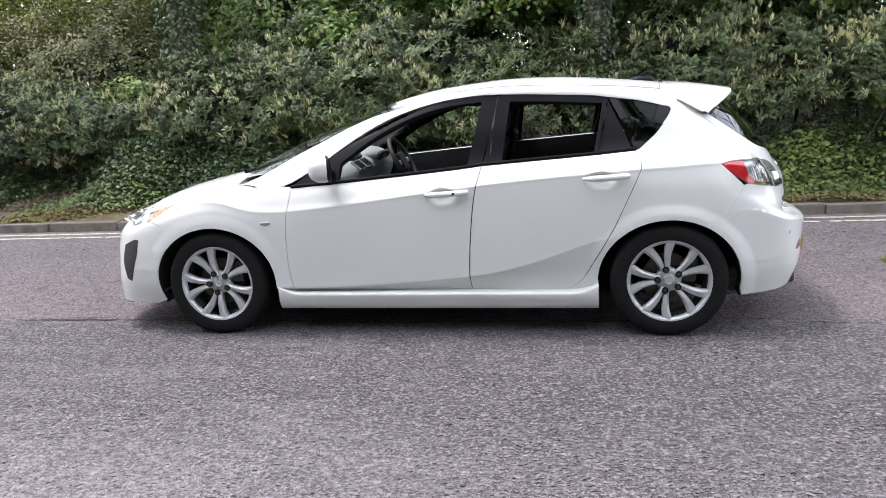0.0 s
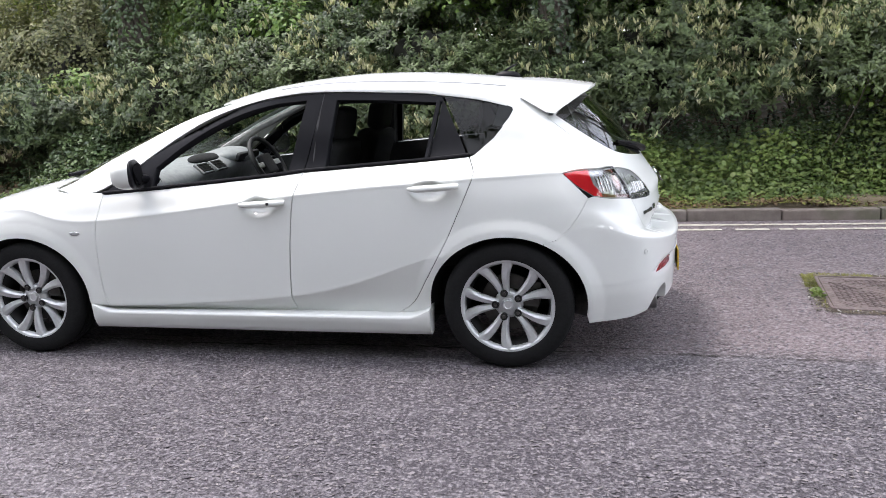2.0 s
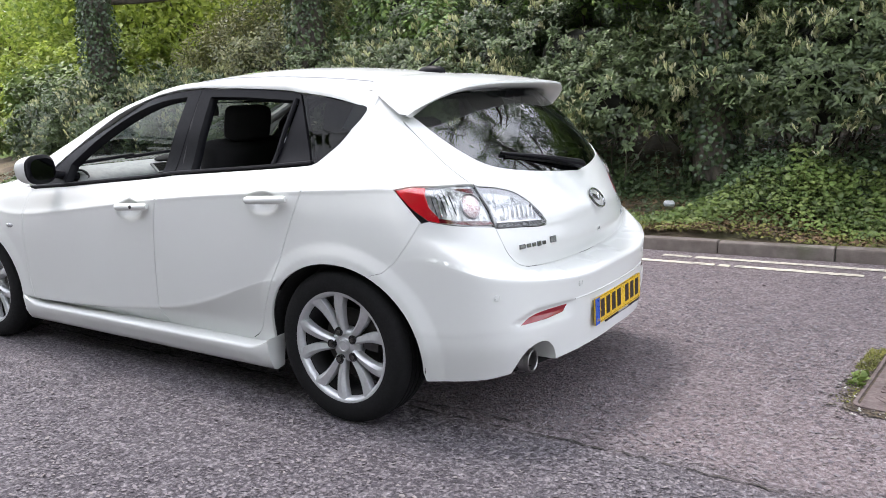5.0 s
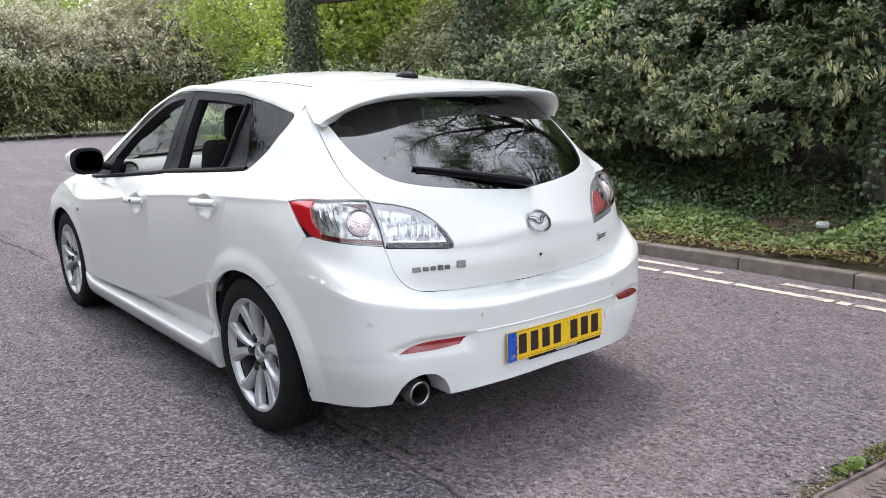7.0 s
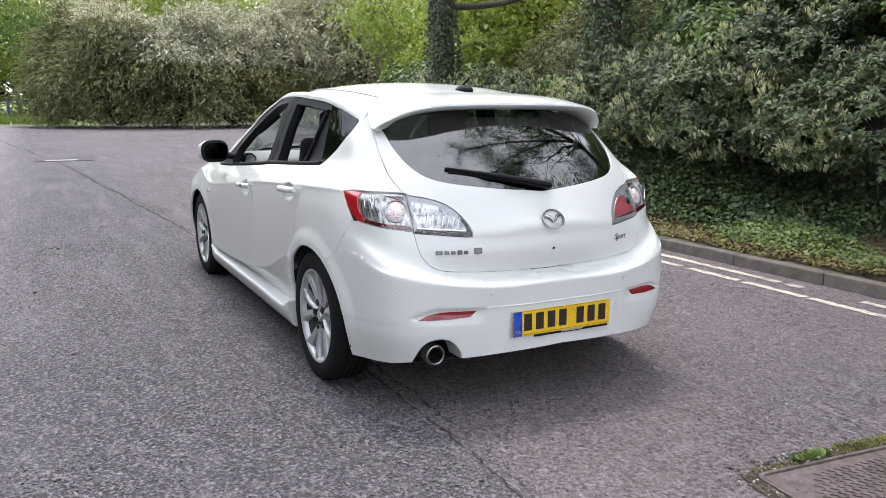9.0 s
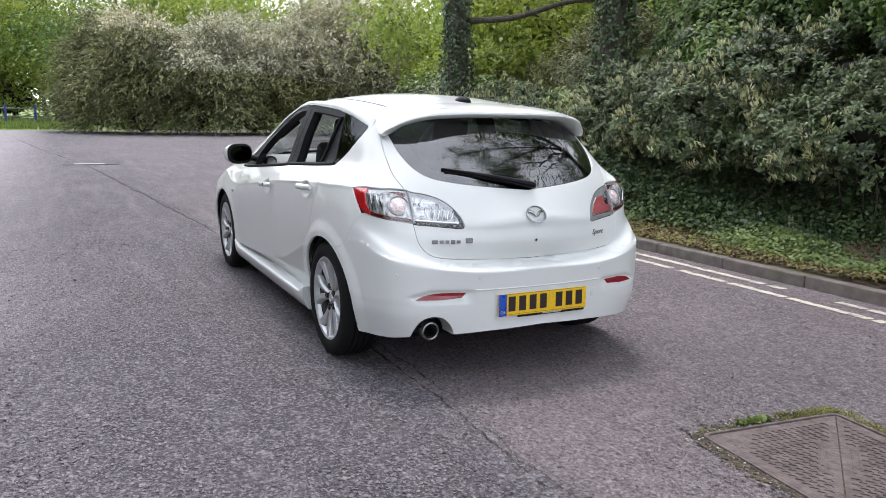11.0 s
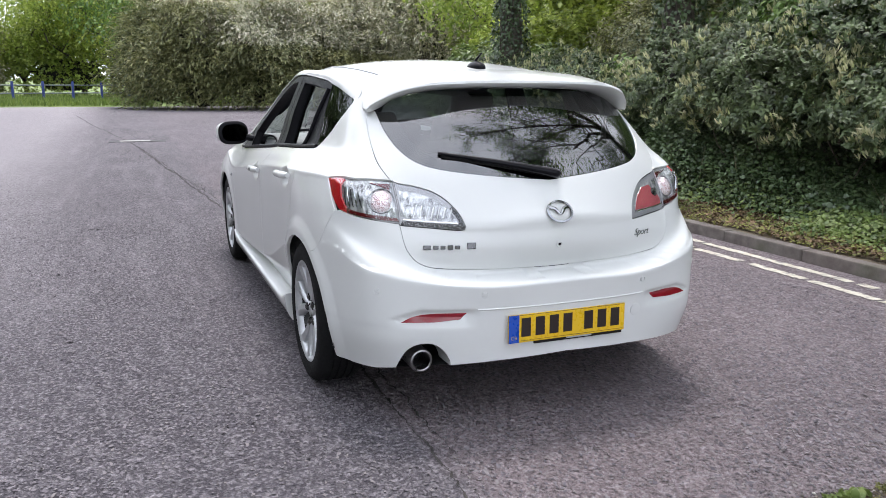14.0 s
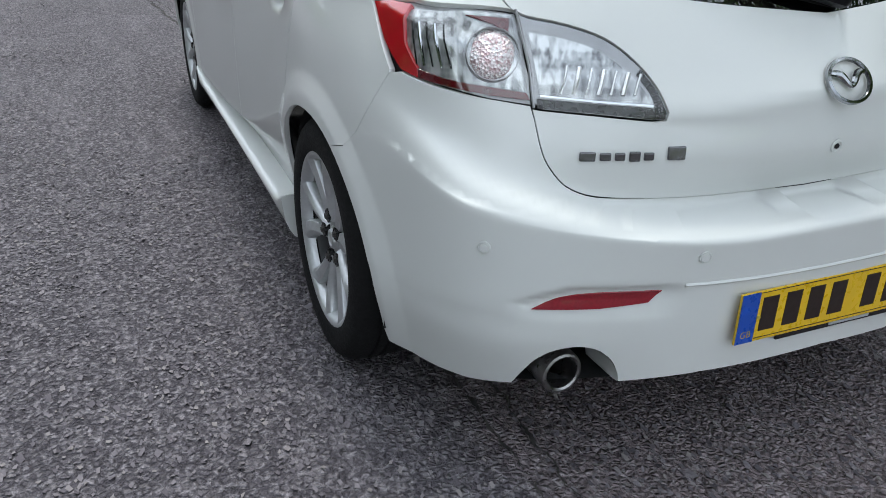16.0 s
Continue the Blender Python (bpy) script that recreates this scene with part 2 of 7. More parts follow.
def asphalt_material():
    n = Nodes("asphalt", (0.05, 0.05, 0.05), 0.82, Specular_IOR_Level=0.3)
    v = n.world_place()
    stones = n.cells(60.0, v)
    edge = n.cells(60.0, v, "DISTANCE_TO_EDGE")
    tone = n.node("SeparateColor", Color=stones.outputs["Color"]).outputs[0]
    grain = n.ramp(tone, [(0.0, (0.10, 0.088, 0.10)), (0.35, (0.155, 0.138, 0.153)), (0.7, (0.225, 0.205, 0.22)), (1.0, (0.30, 0.275, 0.275))])
    gaps = n.remap(edge.outputs["Distance"], 0.02, 0.30, 1.0, 0.0)
    col = n.mix(gaps, grain, (0.050, 0.044, 0.050))
    big = n.noise(0.55, v, 6, 0.6)
    col = n.mix(n.remap(big, 0.4, 0.7, 0.0, 0.30), col, (0.28, 0.255, 0.275), "MIX")
    streak = n.node("Mapping", Vector=v)
    streak.inputs["Scale"].default_value = (0.5, 3.5, 1)
    worn = n.noise(1.6, streak.outputs[0], 5)
    col = n.mix(n.remap(worn, 0.5, 0.75, 0.0, 0.40), col, (0.31, 0.285, 0.30))
    lane = n.node("SeparateXYZ", Vector=v).outputs[1]
    far = n.node("SeparateXYZ", Vector=v).outputs[0]
    rosy = n.maths("MULTIPLY", n.remap(n.maths("ADD", lane, n.maths("MULTIPLY", n.noise(1.5, v, 5), .5)), -.42, -.28, 0.0, 0.72), n.remap(far, -9.0, -2.0, 0.15, 1.0))
    col = n.mix(rosy, col, (0.262, 0.207, 0.210))
    col = n.mix(n.remap(n.maths("ADD", lane, n.maths("MULTIPLY", big, 1.6)), -2.6, -1.1, 0.80, 0.0), col, (0.38, 0.352, 0.368))
    # a darker strip behind the car, on the open lane
    dark_strip = n.maths("MULTIPLY", n.remap(n.maths("ADD", far, n.maths("MULTIPLY", big, 2.0)), -0.5, 2.0, 0.0, 1.0), n.remap(n.maths("ADD", lane, big), -0.5, 0.3, 0.50, 0.0))
    col = n.mix(dark_strip, col, (0.056, 0.050, 0.062))
    mid = n.noise(48.0, v, 3, 0.6)
    col = n.mix(n.remap(mid, 0.34, 0.50, 0.60, 0.0), col, (0.05, 0.044, 0.051))
    col = n.mix(n.remap(mid, 0.50, 0.66, 0.0, 0.55), col, (0.40, 0.372, 0.39))
    coarse = n.noise(13.0, v, 4, 0.65)
    col = n.mix(n.remap(coarse, 0.36, 0.50, 0.26, 0.0), col, (0.07, 0.062, 0.070))
    col = n.mix(n.remap(coarse, 0.52, 0.66, 0.0, 0.26), col, (0.38, 0.35, 0.365))
    n.put("Base Color", col)
    h = n.maths("ADD", n.remap(edge.outputs["Distance"], 0.0, 0.3, 0.0, 1.0), n.maths("ADD", n.maths("MULTIPLY", n.noise(160.0, v, 2), 0.6), n.maths("MULTIPLY", mid, 2.2)))
    n.bump(h, 0.010, 1.0)
    return n.mat


def build_ground():
    """One sheet to the horizon; the road lies on it, fine near the car."""
    xs = [-2500, -400, -120, -60, -30, -12, -6, 0, 6, 12, 30, 60, 120, 400, 2500]
    verts = [(x, y, -0.25 if x >= -12 and 0 <= y <= 12 else -0.03) for y in xs for x in xs]
    k = len(xs)
    faces = [(j * k + i, j * k + i + 1, (j + 1) * k + i + 1, (j + 1) * k + i) for j in range(k - 1) for i in range(k - 1)]
    n = Nodes("grass_earth", (0.08, 0.11, 0.035), 0.95)
    v = n.world_place()
    n.put("Base Color", n.mix(n.remap(n.noise(0.4, v, 6), 0.35, 0.65, 0, 1), (0.10, 0.16, 0.035), (0.17, 0.21, 0.06)))
    n.bump(n.noise(18, v, 4), 0.03)
    tagged(link_mesh("ground", verts, faces, n.mat, smooth=False), "rough grass and earth reaching to the horizon", "ground", kind="structure")


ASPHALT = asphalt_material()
build_ground()


def build_road():
    xs = [-37, -34, -31, -28, -25, -22, -20, -18.6, -17.2, -15.8, -14.4, -13, -10, -7, -4, -1, 2, 5, 8, 12, 16]
    verts, faces, k = [], [], 8
    for x in xs:
        edge = kerb_y(x) + .03 if x >= -13 else (3.245 + (-13 - x) * .679 if x >= -20 else 8 + (-20 - x) * .353)
        for y in (-11.4, -5.0, -1.0, .85, .85 + (edge - .85) * .33, .85 + (edge - .85) * .66, edge - .02, edge):
            verts.append((x, y, float(road_z(x, y))))
    for i in range(len(xs) - 1):
        for j in range(k - 1):
            faces.append((i * k + j, (i + 1) * k + j, (i + 1) * k + j + 1, i * k + j + 1))
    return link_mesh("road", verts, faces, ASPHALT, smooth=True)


road = build_road()
tagged(road, "worn grey asphalt road with coarse chippings and a long crack", "road", kind="structure")

# ---- the car's body surface ----
from mathutils.bvhtree import BVHTree
from mathutils.geometry import delaunay_2d_cdt
from mathutils.interpolate import poly_3d_calc

# Design lines of one half of the body, nose to tail: (x, half width, height).
# Stations: nose centre, nose third, front corner, ahead of the wheel, front axle, door front,
# middle, rear door end, rear axle, behind the wheel, rear corner, rear third, rear centre.
LINE_UNDER = [(-2.26, 0, .19), (-2.23, .44, .19), (-2.075, .755, .18), (-1.72, .81, .18), (-1.32, .83, .18), (-.88, .82, .18), (.30, .82, .18), (1.0, .82, .18), (1.35, .83, .19), (1.70, .805, .215), (1.95, .68, .235), (2.095, .38, .268), (2.135, 0, .285)]
LINE_LOW = [(-2.25, 0, .3), (-2.23, .44, .3), (-2.085, .758, .3), (-1.73, .85, .3), (-1.32, .865, .29), (-.88, .812, .255), (.3, .8, .255), (1.0, .818, .27), (1.35, .86, .29), (1.7, .836, .345), (1.98, .7, .355), (2.105, .38, .375), (2.142, 0, .385)]
LINE_SWOOSH = [(-2.27, 0, .4), (-2.23, .44, .4), (-2.08, .752, .4), (-1.74, .865, .4), (-1.32, .875, .38), (-.88, .868, .292), (.3, .864, .362), (1.0, .872, .56), (1.35, .878, .53), (1.69, .846, .43), (1.975, .715, .44), (2.108, .39, .465), (2.146, 0, .47)]
LINE_RUB = [(-2.28, 0, .49), (-2.24, .44, .49), (-2.07, .74, .5), (-1.74, .868, .52), (-1.32, .88, .54), (-.88, .874, .5), (.3, .868, .5), (1.0, .873, .62), (1.35, .877, .6), (1.7, .84, .68), (1.96, .728, .618), (2.117, .39, .574), (2.153, 0, .577)]
LINE_LEDGE = [(-2.275, 0, .53), (-2.235, .44, .535), (-2.06, .73, .56), (-1.75, .862, .6), (-1.32, .88, .63), (-.88, .876, .575), (.3, .87, .61), (1.0, .873, .67), (1.35, .876, .665), (1.688, .835, .745), (1.944, .708, .65), (2.086, .39, .591), (2.116, 0, .589)]
LINE_NOTCH = [(-2.27, 0, .56), (-2.23, .44, .57), (-2.05, .72, .6), (-1.755, .855, .65), (-1.32, .877, .69), (-.88, .877, .625), (.3, .87, .69), (1.0, .872, .735), (1.35, .872, .745), (1.67, .828, .795), (1.908, .684, .682), (1.992, .4, .605), (2.005, 0, .598)]
LINE_GATE = [(-2.26, 0, .59), (-2.22, .43, .6), (-2.03, .7, .63), (-1.755, .84, .69), (-1.32, .869, .75), (-.88, .876, .68), (.3, .869, .78), (1.0, .869, .83), (1.35, .864, .845), (1.645, .82, .848), (1.87, .68, .765), (2.008, .38, .705), (2.055, 0, .7)]
LINE_SHOULDER = [(-2.245, 0, .62), (-2.2, .42, .63), (-2.0, .67, .67), (-1.75, .798, .738), (-1.32, .848, .812), (-.88, .870, .748), (.3, .866, .872), (1.0, .86, .925), (1.35, .845, .944), (1.6, .8, .948), (1.8, .69, .9), (1.985, .39, .8), (2.048, 0, .82)]
LINE_BELT = [(-2.19, 0, .69), (-2.12, .40, .70), (-1.95, .62, .735), (-1.72, .715, .795), (-1.32, .770, .870), (-.85, .800, .895), (.30, .775, .970), (1.0, .765, 1.020), (1.35, .742, 1.030), (1.53, .720, 1.035), (1.715, .655, 1.015), (1.895, .39, .965), (1.965, 0, .940)]
LINE_GLASS = [(-.80, 0, 1.17), (-.76, .30, 1.165), (-.66, .52, 1.15), (-.58, .625, 1.13), (-.50, .66, 1.12), (-.40, .70, 1.12), (.30, .705, 1.17), (1.0, .690, 1.185), (1.30, .672, 1.175), (1.44, .655, 1.165), (1.600, .600, 1.150), (1.765, .36, 1.145), (1.825, 0, 1.135)]
LINE_RAIL = [(-.30, 0, 1.335), (-.28, .30, 1.325), (-.22, .50, 1.305), (-.15, .55, 1.295), (-.08, .58, 1.295), (-.02, .617, 1.318), (.35, .632, 1.360), (1.0, .622, 1.338), (1.27, .600, 1.305), (1.38, .585, 1.290), (1.490, .535, 1.275), (1.610, .33, 1.290), (1.655, 0, 1.295)]
BOWLS = ((0.085, 0.816), (0.958, 0.882))
BELT_ROW = 15
AXLES, HUB_Z, TYRE = (-1.32, 1.32), 0.316, 0.317


def nose(p):
    """Draws the nose in towards the corners' true roundness."""
    x, w, z = p
    t = max(0.0, (-1.70 - x) / 0.5)
    return x + min(0.07, 0.10 * t), w * (1 - 0.022 * min(1.0, t)), z


def spline_rows(p, n):
    """Catmull-Rom along the first axis of an array, n steps a span; ends run on straight."""
    q = np.concatenate([2 * p[:1] - p[1:2], p, 2 * p[-1:] - p[-2:-1]])
    t = (np.arange(n) / n).reshape(-1, *([1] * (p.ndim - 1)))
    out = []
    for i in range(1, len(q) - 2):
        a, b, c, d = q[i - 1:i], q[i:i + 1], q[i + 1:i + 2], q[i + 2:i + 3]
        out.append(0.5 * (2 * b + (c - a) * t + (2 * a - 5 * b + 4 * c - d) * t * t + (3 * b - a - 3 * c + d) * t ** 3))
    out.append(p[-1:])
    return np.concatenate(out)


def creased_rows(p, knots, n):
    """As spline_rows, over knots of uneven spacing, so that close lines hold a crease."""
    h = np.diff(knots)
    sl = np.diff(p, axis=0) / h[:, None, None]
    m = np.concatenate([sl[:1], (sl[:-1] * h[1:, None, None] + sl[1:] * h[:-1, None, None]) / (h[1:] + h[:-1])[:, None, None], sl[-1:]])
    t = (np.arange(n) / n)[:, None, None]
    out = []
    for i in range(len(p) - 1):
        out.append((2 * t ** 3 - 3 * t * t + 1) * p[i] + (t ** 3 - 2 * t * t + t) * h[i] * m[i] + (3 * t * t - 2 * t ** 3) * p[i + 1] + (t ** 3 - t * t) * h[i] * m[i + 1])
    out.append(p[-1:])
    return np.concatenate(out)


class Surface:
    """A dense skin, mirrored to both sides, that panels are laid on by rays."""

    def __init__(self, half):
        nv, nu, _ = half.shape
        near = half.copy()
        near[..., 1] *= -1
        far = half.copy()
        verts, faces = [], []
        normals = []
        for grid, flip in ((near, False), (far, True)):
            du = np.gradient(grid, axis=1)
            dv = np.gradient(grid, axis=0)
            nn = np.cross(du, dv)
            nn /= np.maximum(np.linalg.norm(nn, axis=2, keepdims=True), 1e-9)
            if flip:
                nn = -nn
            base = len(verts)
            verts += [Vector(v) for v in grid.reshape(-1, 3)]
            normals += [Vector(v) for v in nn.reshape(-1, 3)]
            for j in range(nv - 1):
                for i in range(nu - 1):
                    a = base + j * nu + i
                    f = (a, a + 1, a + nu + 1, a + nu)
                    faces.append(f[::-1] if flip else f)
        self.verts, self.faces, self.normals = verts, faces, normals
        self.grid = half
        self.tree = BVHTree.FromPolygons(verts, faces)

    def cast(self, origin, way):
        p, n, i, d = self.tree.ray_cast(Vector(origin), Vector(way))
        if p is None:
            p, n, i, d = self.tree.find_nearest(Vector(origin) + Vector(way) * 2.0)
        f = self.faces[i]
        try:
            w = poly_3d_calc([self.verts[k] for k in f], p)
            n = sum((self.normals[k] * c for k, c in zip(f, w)), Vector())
        except Exception:
            pass
        return p, n.normalized()


def body_grid():
    lines = [np.array([nose(v) for v in q], float) for q in (LINE_UNDER, LINE_LOW, LINE_SWOOSH, LINE_RUB, LINE_LEDGE, LINE_NOTCH, LINE_GATE, LINE_SHOULDER, LINE_BELT, LINE_GLASS, LINE_RAIL)]
    between = lambda a, b, t: lines[a] * (1 - t) + lines[b] * t
    # lines laid close beside a crease keep it crisp
    rows = lambda a, b, c, d: np.array([lines[0], lines[1], between(1, 2, a), lines[2], between(2, 3, b), between(2, 3, .76), lines[3], between(3, 4, .42), lines[4], lines[5], lines[6], between(6, 7, c), lines[7], between(7, 8, d), between(7, 8, .6) + np.array([0, .004, 0]) * (lines[7][:, 1:2] > .1), lines[8], lines[9], lines[10]])
    # mirrored neighbours at both ends keep the centre line smooth
    flip = np.array([1, -1, 1])

    def lengthwise(p):
        ext = np.concatenate([p[:, 1:2] * flip, p, p[:, -2:-1] * flip], axis=1)
        return spline_rows(ext.transpose(1, 0, 2), 56)[56:-56].transpose(1, 0, 2)
    g = spline_rows(lengthwise(rows(.78, .22, .70, .16)), 10)
    tail = creased_rows(lengthwise(rows(.70, .30, .60, .25)), np.array([0, 1, 1.70, 2, 2.30, 2.76, 3, 3.42, 4, 5, 6, 6.60, 7, 7.25, 7.6, 8, 9, 10]), 10)
    crisp = creased_rows(lengthwise(rows(.84, .16, .82, .16)), np.array([0, 1, 1.84, 2, 2.16, 2.76, 3, 3.42, 4, 5, 6, 6.82, 7, 7.16, 7.6, 8, 9, 10]), 10)
    # creases run along the flanks and die out at nose and tail
    at = np.arange(g.shape[1]) / 56
    ease = lambda u: np.clip(u, 0, 1) ** 2 * (3 - 2 * np.clip(u, 0, 1))
    m = ease((at - 6.5) / 1.5)[None, :, None]
    g = g * (1 - m) + tail * m
    k = (ease(at - 4.6) * ease(10.1 - at))[None, :, None]
    g = g * (1 - k) + crisp * k
    g[..., 1] = np.maximum(g[..., 1], 0)
    # flared wheel-arch lips
    for ax in AXLES:
        d = np.hypot((g[..., 0] - ax) / 1.08, g[..., 2] - HUB_Z)
        s = np.clip((0.425 - d) / 0.050, 0, 1)
        g[..., 1] += (0.006 if ax < 0 else 0.011) * s * (g[..., 1] > 0.6) * (g[..., 2] < 0.8)
    # finger bowls behind the door handles
    for hx, hz in BOWLS:
        d = np.hypot((g[..., 0] - hx) / 0.098, (g[..., 2] - hz) / 0.050)
        s = np.clip((1.0 - d) / 0.55, 0, 1)
        g[..., 1] -= 0.030 * s * s * (3 - 2 * s) * (g[..., 1] > 0.7)
    # tail lamps and the corner above them stand out from the flank
    away = np.hypot(g[..., 0] - 1.75, g[..., 1] - 0.715) / 0.20
    rise = np.where(g[..., 2] > 0.92, (g[..., 2] - 0.92) / 0.20, (0.92 - g[..., 2]) / 0.22)
    s = np.clip(1 - np.hypot(away, rise), 0, 1)
    s = s * s * (3 - 2 * s) * ease((g[..., 1] - 0.625) / 0.09)
    g[..., 0] += 0.020 * s
    g[..., 1] += 0.034 * s
    # recesses round the fog reflectors
    w, z = g[..., 1], g[..., 2]
    lat = np.clip((0.165 - np.abs(w - 0.528)) / 0.05, 0, 1) * (g[..., 0] > 1.9)
    top = 0.476 - 0.35 * np.clip(w - 0.58, 0, 1)
    g[..., 0] -= 0.013 * lat * np.where(z < top, np.clip((z - 0.415) / 0.05, 0, 1), np.clip((top + 0.018 - z) / 0.018, 0, 1))
    return g


def screen_grid():
    """Windscreen: from the cowl to the header."""
    base = [(-1.36, 0, .925), (-1.29, .36, .93), (-1.13, .62, .935), (-1.00, .72, .93)]
    mid = [(-.82, 0, 1.155), (-.77, .34, 1.145), (-.66, .56, 1.128), (-.57, .645, 1.108)]
    top = [(-.30, 0, 1.335), (-.27, .31, 1.33), (-.19, .50, 1.315), (-.10, .575, 1.30)]
    p = np.array([base, mid, top], float)
    ext = np.concatenate([p[:, 1:2] * np.array([1, -1, 1]), p], axis=1)
    along = spline_rows(ext.transpose(1, 0, 2), 10)[10:].transpose(1, 0, 2)
    return spline_rows(along, 12)


def roof_grid():
    """Roof: spine heights and rail heights, crowned between."""
    spine = smooth_line([(-.37, 1.312), (-.20, 1.360), (.02, 1.402), (.40, 1.437), (.78, 1.432), (1.12, 1.402), (1.45, 1.362), (1.66, 1.335)], 8)
    rail = smooth_line([(-.14, .575, 1.296), (0, .592, 1.325), (.12, .607, 1.345), (.40, .622, 1.362), (.80, .620, 1.352), (1.1, .610, 1.335), (1.34, .592, 1.302), (1.47, .55, 1.287)], 8)
    rows = []
    for k in range(15):
        s = k / 14
        w = s ** 0.9
        rows.append([(a[0] + (b[0] - a[0]) * w ** 3, b[1] * w, b[2] + (a[1] - b[2]) * (1 - w ** 2.3)) for a, b in zip(spine, rail)])
    g = np.array(rows[::-1])
    return g


def hood_grid():
    spine = smooth_line([(-2.12, .69), (-1.98, .742), (-1.76, .828), (-1.50, .888), (-1.30, .925), (-1.12, .955)], 8)
    edge = smooth_line([(-1.985, .511, .715), (-1.86, .645, .748), (-1.70, .718, .800), (-1.40, .762, .857), (-1.12, .785, .885), (-.86, .797, .900)], 8)
    rows = []
    for k in range(13):
        s = k / 12
        rows.append([(a[0] + (b[0] - a[0]) * s ** 2, b[1] * s, b[2] + (a[1] + 0.004 - b[2]) * (1 - s ** 2.6)) for a, b in zip(spine, edge)])
    return np.array(rows[::-1])


BODY, SCREEN, ROOF, HOOD = Surface(body_grid()), Surface(screen_grid()), Surface(roof_grid()), Surface(hood_grid())


# Where a panel's flat outline is drawn, and how its points reach the skin.
def from_side(sign):
    return lambda a, b: ((a, sign * 3.0, b), (0, -sign, 0))


def from_rear(a, b):
    return (4.0, a, b), (-1, 0, 0)


def from_top(a, b):
    return (a, b, 3.0), (0, 0, -1)


RING_X, RING_R = 1.15, 0.85


def from_ring(sign):
    """Round an upright axis inside the tail (sign 1) or the nose (-1); a: metres of arc from the centre line."""
    def ray(a, b):
        f = a / RING_R
        d = Vector((sign * math.cos(f), math.sin(f), 0))
        return Vector((sign * RING_X, 0, b)) + d * 3.0, -d
    return ray


def ring_point(p):
    """Where a point of the skin lies in the ring's outline."""
    sign = 1 if p[0] > 0 else -1
    return math.atan2(p[1], sign * (p[0] - sign * RING_X)) * RING_R, p[2]


def inside(poly, pts):
    x, y = pts[:, 0], pts[:, 1]
    res = np.zeros(len(pts), bool)
    j = len(poly) - 1
    for i in range(len(poly)):
        (xi, yi), (xj, yj) = poly[i], poly[j]
        if yi != yj:
            res ^= ((yi > y) != (yj > y)) & (x < (xj - xi) * (y - yi) / (yj - yi) + xi)
        j = i
    return res


def resample(poly, step):
    """The closed outline at even steps, corners kept."""
    out = []
    n = len(poly)
    for i in range(n):
        a, b = np.array(poly[i], float), np.array(poly[(i + 1) % n], float)
        k = max(1, int(round(np.linalg.norm(b - a) / step)))
        out += [a + (b - a) * t / k for t in range(k)]
    return np.array(out)


def inset(poly, g):
    p = np.array(poly)
    area = 0.5 * np.sum(p[:, 0] * np.roll(p[:, 1], -1) - np.roll(p[:, 0], -1) * p[:, 1])
    if area < 0:
        p = p[::-1]
    e = np.roll(p, -1, 0) - p
    e /= np.maximum(np.linalg.norm(e, axis=1, keepdims=True), 1e-9)
    nrm = np.stack([-e[:, 1], e[:, 0]], 1)
    m = nrm + np.roll(nrm, 1, 0)
    m /= np.maximum(np.linalg.norm(m, axis=1, keepdims=True), 0.5)
    return p + m * g


